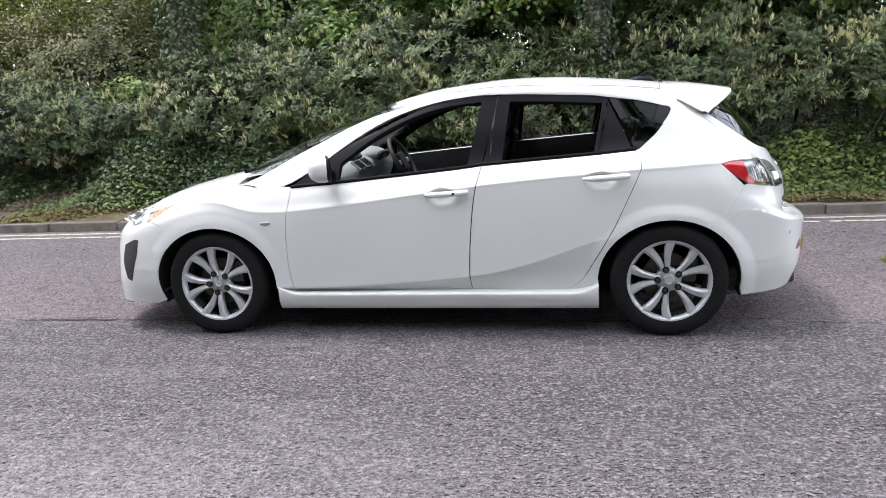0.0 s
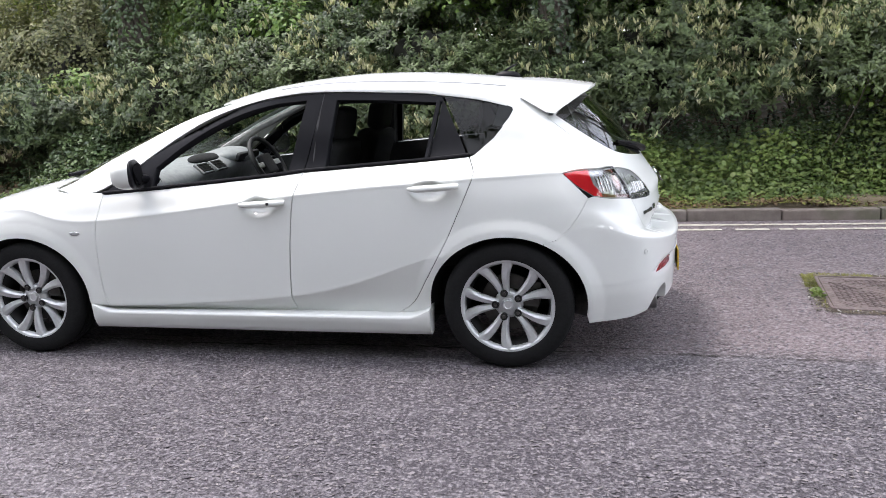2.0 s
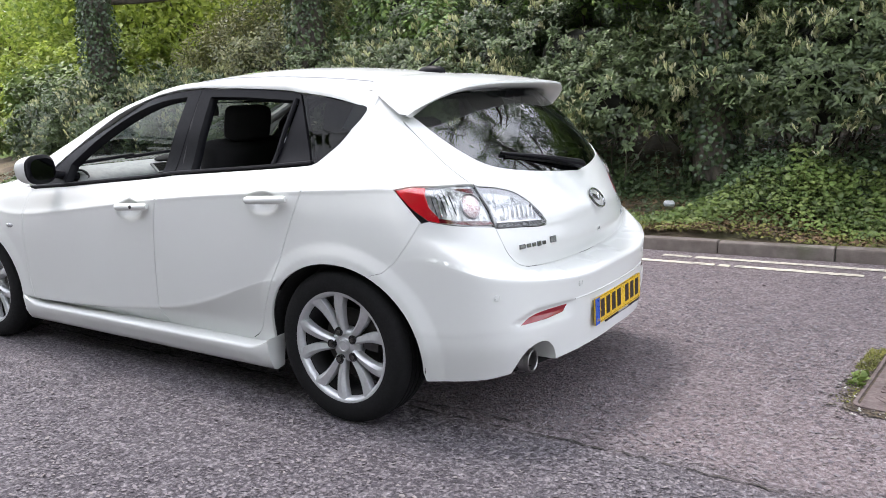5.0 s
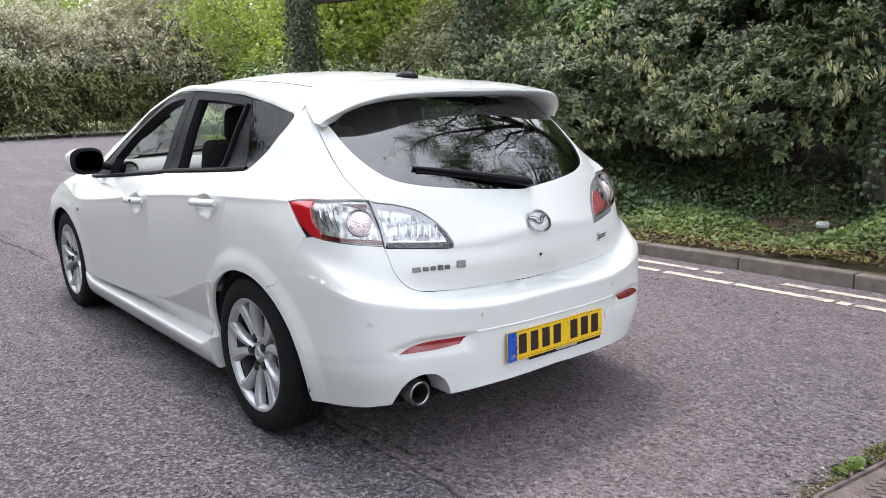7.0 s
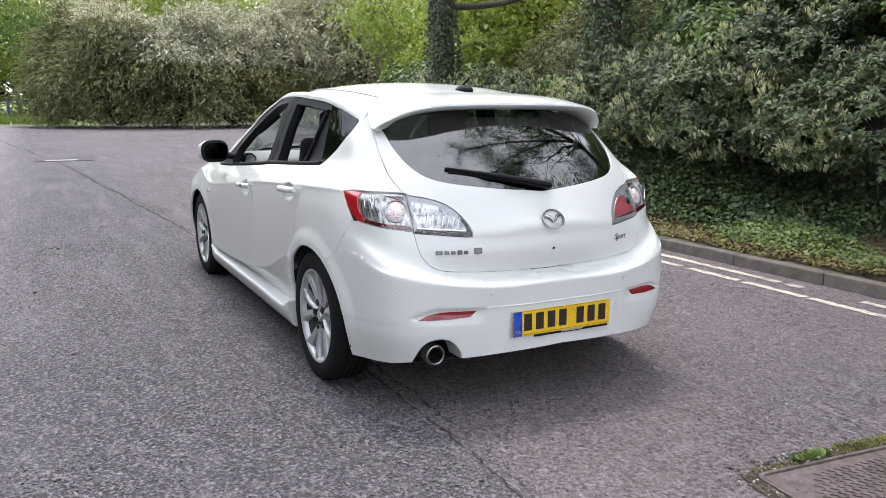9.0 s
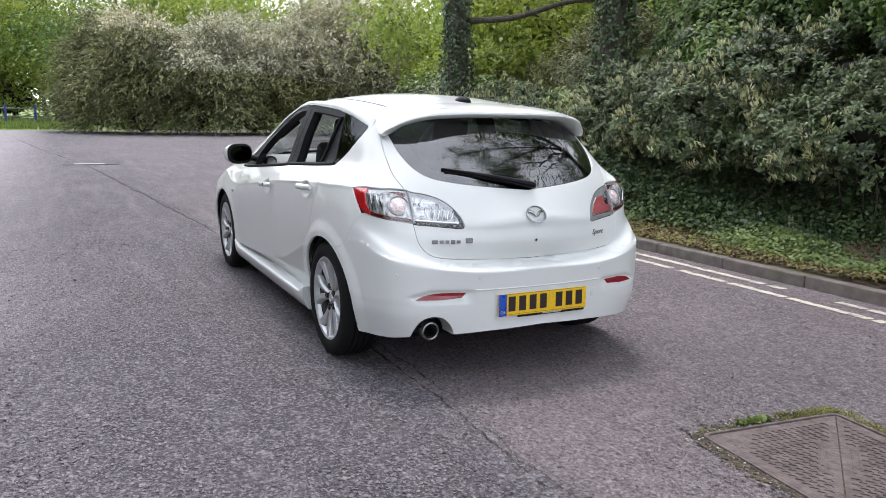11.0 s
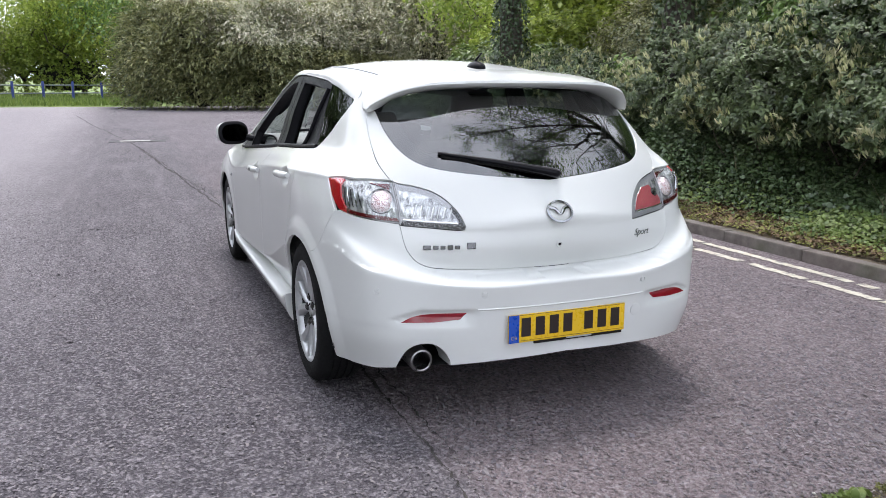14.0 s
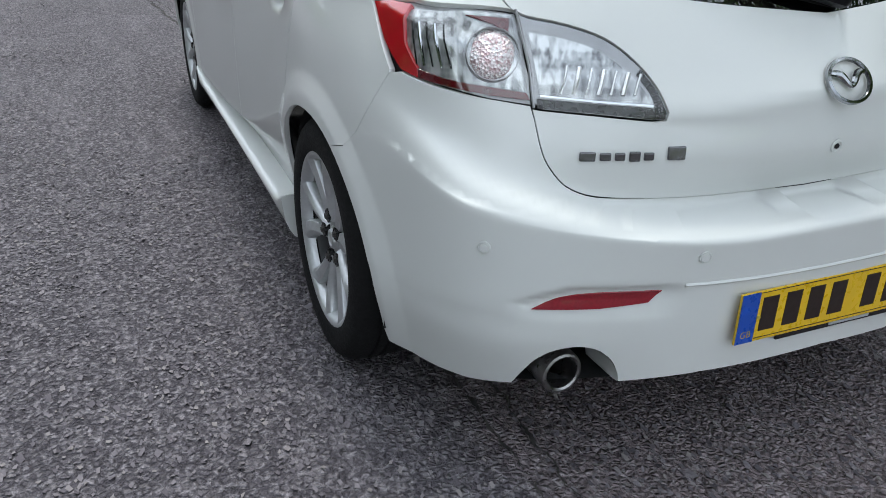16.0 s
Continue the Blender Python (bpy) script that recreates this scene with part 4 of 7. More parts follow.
# -- roof spoiler --
def build_spoiler():
    rows_top, rows = [], []
    ys = np.concatenate([np.linspace(-.634, -.44, 14), np.linspace(-.42, .42, 22), np.linspace(.44, .634, 14)])
    lead = smooth_line([(0, 1.355, 1.378), (.2, 1.34, 1.375), (.40, 1.305, 1.366), (.52, 1.30, 1.345), (.575, 1.345, 1.305), (.612, 1.42, 1.262), (.637, 1.515, 1.205)], 10)
    trail = smooth_line([(0, 1.715, 1.328), (.2, 1.712, 1.327), (.40, 1.695, 1.318), (.52, 1.650, 1.293), (.585, 1.600, 1.256), (.620, 1.560, 1.228), (.637, 1.530, 1.203)], 10)
    under = smooth_line([(0, 1.630, 1.300), (.2, 1.625, 1.299), (.40, 1.590, 1.286), (.52, 1.545, 1.254), (.575, 1.535, 1.222), (.605, 1.530, 1.208), (.622, 1.525, 1.200)], 10)
    at = lambda table, y: [np.interp(abs(y), table[:, 0], table[:, k]) for k in (1, 2)]
    bm = bmesh.new()
    secs = []
    for y in ys:
        (lx, lz), (tx, tz), (ux, uz) = at(lead, y), at(trail, y), at(under, y)
        sec = []
        for k in range(9):
            t = k / 8
            bow = 0.007 * math.sin(math.pi * t) * min(1.0, (0.66 - abs(y)) / 0.2)
            sec.append((lx + (tx - lx) * t, y, lz + (tz - lz) * t + bow + 0.002))
        thin = 0.017 * min(1.0, (0.655 - abs(y)) / 0.12)
        sec += [(tx + 0.004, y, tz - thin * 0.45), (tx - 0.004, y, tz - thin), (ux + 0.02, y * 0.99, uz + 0.0), (ux - 0.02, y * 0.985, uz - 0.002)]
        secs.append([bm.verts.new(p) for p in sec])
    for a, b in zip(secs, secs[1:]):
        for k in range(len(a) - 1):
            bm.faces.new((a[k], a[k + 1], b[k + 1], b[k]))
    bmesh.ops.recalc_face_normals(bm, faces=bm.faces)
    sp = part("spoiler", bm, PAINT, car, "white roof spoiler over the rear window", smooth=True, sharp=55)
    for s in (-1, 1):
        edge = [p for p in lead if p[0] > .47]
        rows = [[] for _ in range(4)]
        for y, x, z in edge:
            rows[0].append((x + .002, s * y, z + .001))
            for row, dx, dz in zip(rows[1:], (.004, -.006, -.016), (.004, -.018, -.04)):
                p, n = BODY.cast(*from_side(s)(x + dx, z + dz))
                row.append(tuple(p - Vector(n).normalized() * .0015))
        strip("spoiler_foot", rows, PAINT, sp)
    return sp


build_spoiler()

# -- tailgate and rear glass --
GLASS_EDGE = smooth_line([(-.590, 1.205), (-.584, 1.128), (-.560, 1.065), (-.512, 1.017), (-.426, .990), (-.25, .967), (0, .946)], 5)
GATE_LOW = smooth_line([(0, .604), (-.275, .612), (-.470, .625), (-.548, .646), (-.585, .682), (-.602, .722), (-.609, .788)], 4)
GATE_LAMP = [(-.595, .786), (-.504, .779), (-.400, .769), (-.380, .771)] + [tuple(p) for p in smooth_line([(-.376, .786), (-.392, .830), (-.424, .873), (-.470, .909), (-.532, .930), (-.588, .940), (-.606, .947)], 4)]
GATE_UP = [(BODY.cast(*from_side(-1)(x, z))[0].y, z) for x, z in GATE_EDGE]
half = [tuple(p) for p in GATE_LOW] + GATE_LAMP + [tuple(p) for p in GATE_UP] + [tuple(p) for p in GLASS_EDGE]
gate = panel("tailgate", half[:-1] + [half[-1]] + [(-y, z) for y, z in reversed(half[1:-1])], from_rear, PAINT, car, step=0.016, gap=0.0010)
ge = [tuple(p) for p in GLASS_EDGE]
rim_top = [(.56, 1.245), (.40, 1.285), (.2, 1.295), (0, 1.297)]
glass_poly = ge + [(-y, z) for y, z in reversed(ge[:-1])] + rim_top + [(-y, z) for y, z in reversed(rim_top[:-1])]
panel("rear_window", glass_poly, from_rear, M["rear_tint"], car, off=-0.003, gap=0.001, rim=0.0, step=0.03, label="dark rear window glass")
shrink = [(y * 0.90, z + 0.05 - 0.02 * (abs(y) > .45)) for y, z in ge]
frit = ge + [(-y, z) for y, z in reversed(ge[:-1])] + [(.53, 1.205)] + [(-y, z) for y, z in shrink] + list(reversed(shrink))[1:] + [(-.53, 1.205)]
panel("window_border", frit, from_rear, M["gloss_black"], car, off=-0.007, gap=0.0, rim=0.0, step=0.03, label="black printed border of the rear window")
def on_glass(y, z, lift):
    p, n = BODY.cast(*from_rear(y, z))
    return tuple(p + Vector(n).normalized() * lift)


wm = tube(smooth_line([on_glass(.040, .958, .016), on_glass(-.03, .974, .017), on_glass(-.22, 1.012, .013), on_glass(-.425, 1.047, .008)], 8), [0.016, .021, .023, .0235, .0235, .023] + [0.0225 - 0.00085 * k for k in range(19)], 10, .8)
part("rear_wiper", wm, M["black_trim"], gate, "black rear wiper arm", smooth=True)
part("wiper_blade", tube(smooth_line([on_glass(.02, .955, .004), on_glass(-.20, .998, .004), on_glass(-.415, 1.036, .003)], 8), 0.005, 8), M["rubber"], gate, "black rubber wiper blade", smooth=True)
# round badge, its inner wings, and the lettering as plain bars
bm = bmesh.new()
ring_o = [(0.058 * math.cos(a), 0.048 * math.sin(a)) for a in np.linspace(0, 2 * math.pi, 40, endpoint=False)]
prev = []
for r, h in ((1.0, 0.002), (0.98, 0.008), (0.86, 0.009), (0.82, 0.003)):
    prev.append([bm.verts.new((x * r, y * r, h)) for x, y in ring_o])
for a, b in zip(prev, prev[1:]):
    for k in range(40):
        bm.faces.new((a[k], a[(k + 1) % 40], b[(k + 1) % 40], b[k]))
badge = part("badge", bm, M["badge_chrome"], gate, "chrome oval badge", smooth=True)
badge.matrix_local = on_skin(from_rear(0, .828), 0.002)
wing = part("badge_wing", tube(smooth_line([(-.047, .018, .005), (-.022, .012, .007), (0, -.012, .008), (.022, .012, .007), (.047, .018, .005)], 5), [.003 + .0048 * math.sin(math.pi * (k / 10 if k < 10 else (20 - k) / 10)) ** .6 if k % 20 else .003 for k in range(10)] + [.0045] + [.003 + .0048 * math.sin(math.pi * k / 10) ** .6 for k in range(1, 11)], 8, .8), M["badge_chrome"], badge, smooth=True)
for k, (y0, w, h) in enumerate([(-.540, .034, .022), (-.503, .024, .019), (-.476, .022, .019), (-.450, .024, .024), (-.423, .022, .019), (-.380, .040, .032)]):
    b = part("letter_bar", box(bmesh.new(), (w * .88, h * .80, .006), Matrix(), .0029, 3), M["dark_chrome"], gate, "dark chrome lettering bar")
    b.matrix_local = on_skin(from_rear(y0 + w / 2, .708 + (.005 if k == 5 else 0)), 0.002)
def raised_word(text, size, depth, shear):
    """A word as a bmesh, from the built-in font."""
    cu = bpy.data.curves.new("word", "FONT")
    cu.body, cu.size, cu.extrude, cu.shear, cu.align_x = text, size, depth, shear, "CENTER"
    cu.bevel_depth, cu.offset = 0.0003, -0.0008
    ob = new("word", cu)
    me = bpy.data.meshes.new_from_object(ob.evaluated_get(bpy.context.evaluated_depsgraph_get()))
    bpy.data.objects.remove(ob)
    bpy.data.curves.remove(cu)
    bm = bmesh.new()
    bm.from_mesh(me)
    bpy.data.meshes.remove(me)
    return bm


word = part("trim_word", raised_word("Sport", .041, .0015, .36), M["badge_chrome"], gate, "chrome word Sport")
word.matrix_local = on_skin(from_rear(.425, .702), 0.002)
lock = part("gate_lock", lathe([(.014, 0.0), (.014, .003), (.011, .004), (.009, .001), (0.0, .001)], 24, "Z"), PAINT, gate, smooth=True)
lock.matrix_local = on_skin(from_rear(0, .703), 0.0)
lk2 = part("lock_hole", lathe([(.006, .0015), (.005, .004), (0.0, .004)], 16, "Z"), M["gloss_black"], gate, "black lock barrel")
lk2.matrix_local = on_skin(from_rear(0, .703), 0.0)
hd = part("gate_grip", box(bmesh.new(), (.16, .018, .03), Matrix(), .006, 2), M["plastic_dark"], gate, "dark grip under the tailgate edge")
hd.matrix_local = on_skin(from_rear(0, .601), -0.016)

# -- tail lamps --
for s in (-1, 1):
    ray = from_ring(1)
    pt = lambda x, w, z: ring_point((x, s * w, z))
    outer = [pt(1.584, .797, .945), pt(1.630, .775, .955), pt(1.682, .745, .959), pt(1.761, .678, .957), pt(1.812, .612, .947), pt(1.838, .611, .915), pt(1.860, .612, .880), pt(1.880, .611, .845), pt(1.897, .612, .797), pt(1.857, .677, .804), pt(1.784, .744, .819), pt(1.714, .781, .833), pt(1.651, .800, .880), pt(1.612, .805, .920)]
    tl = panel("tail_lamp", outer, ray, M["lamp_rim"], car, off=-0.014, gap=0.0, rim=0.0, step=0.02, label="rear lamp cluster with red and clear lenses")
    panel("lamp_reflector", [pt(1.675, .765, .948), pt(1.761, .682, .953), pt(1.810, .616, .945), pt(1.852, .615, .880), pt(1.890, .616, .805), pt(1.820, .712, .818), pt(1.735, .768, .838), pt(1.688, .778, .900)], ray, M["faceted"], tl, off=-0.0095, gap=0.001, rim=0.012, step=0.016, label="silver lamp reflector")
    panel("red_lens", [pt(1.587, .797, .943), pt(1.630, .775, .951), pt(1.682, .746, .952), pt(1.690, .764, .927), pt(1.710, .770, .884), pt(1.748, .763, .845), pt(1.752, .763, .828), pt(1.714, .781, .837), pt(1.653, .799, .882), pt(1.614, .804, .920)], ray, M["red_lens"], tl, off=-0.002, gap=0.0, rim=0.012, step=0.012, label="bright red outer lens")
    panel("lower_lens", [pt(1.738, .768, .846), pt(1.800, .732, .832), pt(1.890, .620, .815), pt(1.895, .612, .803), pt(1.857, .677, .808), pt(1.784, .744, .823), pt(1.742, .768, .830)], ray, M["dark_red_lens"], tl, off=-0.003, gap=0.0, rim=0.010, step=0.012, label="dark wine-red lower lens band")
    panel("top_lens", [pt(1.772, .684, .943), pt(1.812, .622, .937), pt(1.820, .624, .915), pt(1.805, .650, .928)], ray, M["dark_red_lens"], tl, off=-0.005, gap=0.0, rim=0.006, step=0.012, label="dark red upper lens band")
    for k in range(5):
        a0, a1 = pt(1.715 + .012 * k, .760 - .010 * k, .90), pt(1.735 + .012 * k, .752 - .012 * k, .845)
        pts = [BODY.cast(*ray(a0[0] + (a1[0] - a0[0]) * t, .925 - .075 * t))[0] for t in (0, .33, .66, 1)]
        cen = Vector((1.2, 0, .88))
        part("reflector_rib", tube([p - (p - cen).normalized() * .007 for p in pts], .0032 if k % 2 else .0018, 6), M["chrome"] if k % 2 else M["lamp_dark"], tl, smooth=True)
    bl = part("round_lamp", lathe([(.0, .016), (.017, .015), (.034, .010), (.043, .002), (.047, -.006)], 32, "Z"), M["pink_lens"], tl, "round pink lamp lens", smooth=True)
    a, z = pt(1.834, .660, .880)
    bl.matrix_local = on_skin(ray(a, z), -0.012)
    rr = part("lamp_ring", lathe([(.047, -.006), (.0475, .006), (.0495, .007), (.051, .0), (.051, -.01)], 36, "Z"), M["lamp_rim"], tl, "grey ring round the lamp", smooth=True)
    rr.matrix_local = on_skin(ray(a, z), -0.012)
    panel("lamp_cover", outer, ray, M["lens"], tl, off=0.001, gap=0.003, rim=0.0, step=0.016, label="clear lamp cover").visible_shadow = False
    inner = [(s * -y, z) for y, z in [tuple(p) for p in smooth_line([(-.604, .945), (-.588, .938), (-.532, .928), (-.470, .907), (-.424, .871), (-.392, .828), (-.377, .786)], 4)] + [(-.380, .773), (-.400, .771), (-.504, .781), (-.595, .788), (-.606, .800), (-.604, .87)]]
    il = panel("gate_lamp", inner, from_rear, M["lamp_rim"], car, off=-0.004, gap=0.001, rim=0.0, step=0.014, label="tailgate lamp with clear reversing lens")
    inn = [(s * -y, z) for y, z in [tuple(p) for p in smooth_line([(-.594, .915), (-.532, .905), (-.480, .886), (-.438, .853), (-.408, .816)], 4)] + [(-.397, .799), (-.504, .801), (-.594, .808), (-.597, .86)]]
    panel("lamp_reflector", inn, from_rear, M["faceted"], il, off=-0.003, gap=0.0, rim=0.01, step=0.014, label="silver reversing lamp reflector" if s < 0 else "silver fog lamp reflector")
    band = [(s * -y, z) for y, z in [(-.600, .790), (-.504, .783), (-.400, .773), (-.382, .775), (-.379, .786), (-.393, .826), (-.415, .858), (-.424, .850), (-.404, .818), (-.399, .797), (-.504, .799), (-.600, .806)]]
    panel("lamp_bezel", band, from_rear, M["lamp_dark"] if s < 0 else M["lamp_rim"], il, off=-0.002, gap=0.0, rim=0.006, step=0.012, label="lower bezel of the lamp")
    if s > 0:
        panel("fog_lens", [(.535, .893), (.478, .886), (.440, .857), (.415, .820), (.408, .804), (.592, .811), (.590, .835)], from_rear, M["fog_red"], il, off=-0.001, gap=0.0, rim=0.008, step=0.014, label="red fog lamp lens")
        hole = part("fog_bulb", lathe([(.0, .004), (.010, .004), (.012, .001), (.018, .003), (.020, -.004)], 24, "Z"), M["lamp_dark"], il, "dark round bulb hole", smooth=True)
        hole.matrix_local = on_skin(from_rear(.556, .862), -.002)
    for k in range(7 if s < 0 else 0):
        y = .560 - .021 * k
        top = .862 - .002 * k
        pts = [BODY.cast((4, s * (y - .006 * q), .815 + (top - .815) * q / 3), (-1, 0, 0))[0] for q in range(4)]
        part("reflector_rib", tube(pts, .0045 if k % 2 else .0025, 6), M["lamp_chrome"], il, smooth=True)
    trim = [BODY.cast((4, s * abs(y), z), (-1, 0, 0))[0] for y, z in [(.594, .81), (.504, .803), (.404, .797)]]
    part("lamp_trim", tube(trim, .0035, 6), M["chrome"], il, "thin chrome trim line", smooth=True)
    panel("lamp_cover", inner, from_rear, M["lens"], il, off=0.002, gap=0.002, rim=0.0, step=0.016, label="clear lamp cover").visible_shadow = False
    part("lamp_joint", tube([BODY.cast((4, s * .6065, z), (-1, 0, 0))[0] for z in np.linspace(.79, .95, 8)], .0028, 6), M["lamp_rim"], car, "dark joint between the lamps", smooth=True)

# -- rear bumper --
EXHAUST_CUT = [(1.979, .657, .250), (1.995, .645, .285), (2.013, .628, .322), (2.03, .603, .347), (2.05, .565, .359), (2.063, .525, .352), (2.069, .492, .325), (2.071, .474, .292), (2.073, .468, .266)]

def rear_bumper():
    side_pts = []
    for x, z in arch(1.32, -9, 62, n=16):
        p, n = BODY.cast(*from_side(-1)(x, z))
        side_pts.append((x, -p.y, z))
    up = []
    for x, z in TAIL_SEAM:
        p, n = BODY.cast(*from_side(-1)(x, z))
        up.append((x, -p.y, z))
    lamp = [(1.714, .781, .833), (1.784, .744, .817), (1.857, .677, .802), (1.897, .612, .793)]
    rear_edge = []
    for y, z in reversed([tuple(p) for p in GATE_LOW][:-1]):
        p, n = BODY.cast(*from_rear(y, z - 0.001))
        rear_edge.append((p.x, -y, z - 0.001))
    low = [(1.695, .806, .228), (1.80, .775, .230), (1.905, .715, .236)]
    plain_low = [(2.0, .62, .250), (2.075, .45, .265)]
    near_cut = [tuple(p) for p in smooth_line(EXHAUST_CUT, 4)]
    def side(sg, cut):
        pts = [(2.135, 0.0001, .288), (2.112, .30, .277)] + list(reversed(cut)) + list(reversed(low)) + side_pts + up + lamp + rear_edge
        return [ring_point((x, sg * w, z)) for x, w, z in pts]
    near, far = side(-1, near_cut), side(1, plain_low)
    return near[1:] + list(reversed(far))[1:]


bumper = panel("rear_bumper", rear_bumper(), from_ring(1), PAINT, car, step=0.0105, gap=0.0008, rim=0.02, ring_creases=(60,))
rows = [[], [], [], []]
for x, w, z in smooth_line(EXHAUST_CUT, 4):
    a, b = ring_point((x, -w, z))
    p, n = BODY.cast(*from_ring(1)(a, b))
    for r, (d, k) in zip(rows, ((-.001, 0), (-.010, .006), (-.03, .010), (-.11, .014))):
        r.append(p + Vector((d, 0, 0)) + (Vector((p.x, -.565, .26)) - p) * k * 3)
strip("exhaust_flange", rows, PAINT, bumper, "white turned-in edge round the exhaust")
for s in (-1, 1):
    rf = [(s * -y, z) for y, z in [tuple(p) for p in smooth_line([(-.648, .440), (-.602, .463), (-.534, .474), (-.412, .474)], 5)] + [(-.437, .450), (-.530, .442)]]
    panel("reflector", rf, from_rear, M["reflector_red"], bumper, off=0.003, gap=0.0, rim=0.012, step=0.012, label="red rear reflector")
    for y, z in ((.722, .557), (.352, .547)):
        a, b = ring_point(BODY.cast(*from_ring(1)(math.atan2(s * y, (1.96 if y > .5 else 2.125) - RING_X) * RING_R, z))[0])
        sn = part("parking_sensor", lathe([(.0125, 0.0), (.0125, .0025), (.0105, .003), (.0095, .0012), (.0085, .0030), (0.0, .0035)], 24, "Z"), PAINT, bumper, smooth=True)
        sn.matrix_local = on_skin(from_ring(1)(a, b), 0.0005)
tow = part("tow_cover", lathe([(.026, 0.0), (.026, .0015), (.024, .002), (0.0, .0015)], 28, "Z"), PAINT, bumper, smooth=True)
tow.matrix_local = on_skin(from_rear(.328, .420), 0.0005)
lipm = tube([BODY.cast((4, y, .49 - .006 * abs(y)), (-1, 0, 0))[0] + Vector((-.004, 0, 0)) for y in np.linspace(-.375, .36, 20)], .008, 8, 0.6)
part("plate_ledge", lipm, PAINT, bumper, "ledge over the number plate", smooth=True)

# number plate
plate = part("number_plate", box(bmesh.new(), (.520, .111, .006), Matrix(), .002, 2), M["plate"], car, "yellow number plate with a blue end band")
PLATE_M = pose(2.146, -.003, .406, 90 - 1.0, 0, 90)
plate.matrix_local = PLATE_M
def plate_piece(name, x, y, w, h, material, label, z=0.0035):
    o = part(name, box(bmesh.new(), (w, h, .0012), Matrix.Translation((x, y, z))), material, plate, label)
    return o
plate_piece("blue_band", -.237, 0, .044, .109, M["plate_blue"], "blue end band")
gb = part("country_mark", raised_word("GB", .021, .0005, 0), M["plate"], plate, "small yellow letters GB")
gb.location = (-.237, -.042, .0042)
plate_piece("border_line", .020, .0525, .466, .0012, M["plate_ink"], "thin dark border")
plate_piece("border_line", .020, -.0480, .466, .0012, M["plate_ink"], "thin dark border")
for k, x in enumerate([-.185, -.124, -.063, -.002, .092, .153, .214]):
    plate_piece("character_bar", x, .004, .040, .074, M["plate_ink"], "dark registration bar")
hold = part("plate_holder", box(bmesh.new(), (.40, .018, .006), Matrix.Translation((.05, -.058, -.001)), .003, 2), M["gloss_black"], plate, "black plate surround strip")
plate_piece("writing_bar", .05, -.0585, .115, .006, M["plastic_grey"], "grey line of small writing", z=.0028)
for x in (-.212,):
    sc = part("plate_screw", lathe([(.004, 0), (.004, .004), (0, .0045)], 12, "Z"), M["plate_gold"], plate)
    sc.location = (x, 0, .003)

# exhaust
ex = part("exhaust", lathe([(.030, -.16), (.033, -.010), (.035, .001), (.039, .004), (.044, .002), (.046, -.006), (.045, -.16)], 40, "X"), M["pipe"], car, "dull steel exhaust tailpipe", smooth=True)
ex.location = (2.020, -.567, .280)
part("exhaust_bore", lathe([(.0, -.10), (.032, -.10), (.0345, -.003)], 32, "X"), M["shell"], ex, "black bore", smooth=True)
part("silencer", tube([(1.5, -.50, .26), (1.7, -.56, .27), (1.9, -.565, .272)], [.05, .09, .05], 14), M["disc"], car, "grey steel silencer", smooth=True)
part("under_tray", box(bmesh.new(), (3.3, 1.2, .03), pose(-.15, 0, .20), .01), M["shell"], car, "dark under tray")

# -- nose --
def front_bumper():
    side_pts = []
    for x, z in arch(-1.32, 199, 116, n=18):
        p, n = BODY.cast(*from_side(-1)(x, z))
        side_pts.append((x, -p.y, z))
    pts = [(-2.21, 0.0001, .19), (-2.17, .40, .19), (-2.02, .68, .185), (-1.75, .80, .182)] + side_pts + [(-1.604, .865, .662), (-1.710, .845, .700), (-1.80, .815, .690), (-1.86, .800, .668), (-1.968, .700, .668), (-2.07, .60, .672), (-2.17, .41, .680), (-2.20, .2, .688), (-2.19, 0.0001, .69)]
    def to_ring(sg):
        return [ring_point((x, sg * w, z)) for x, w, z in map(nose, pts)]
    a, b = to_ring(-1), to_ring(1)
    return a + list(reversed(b))[1:-1]


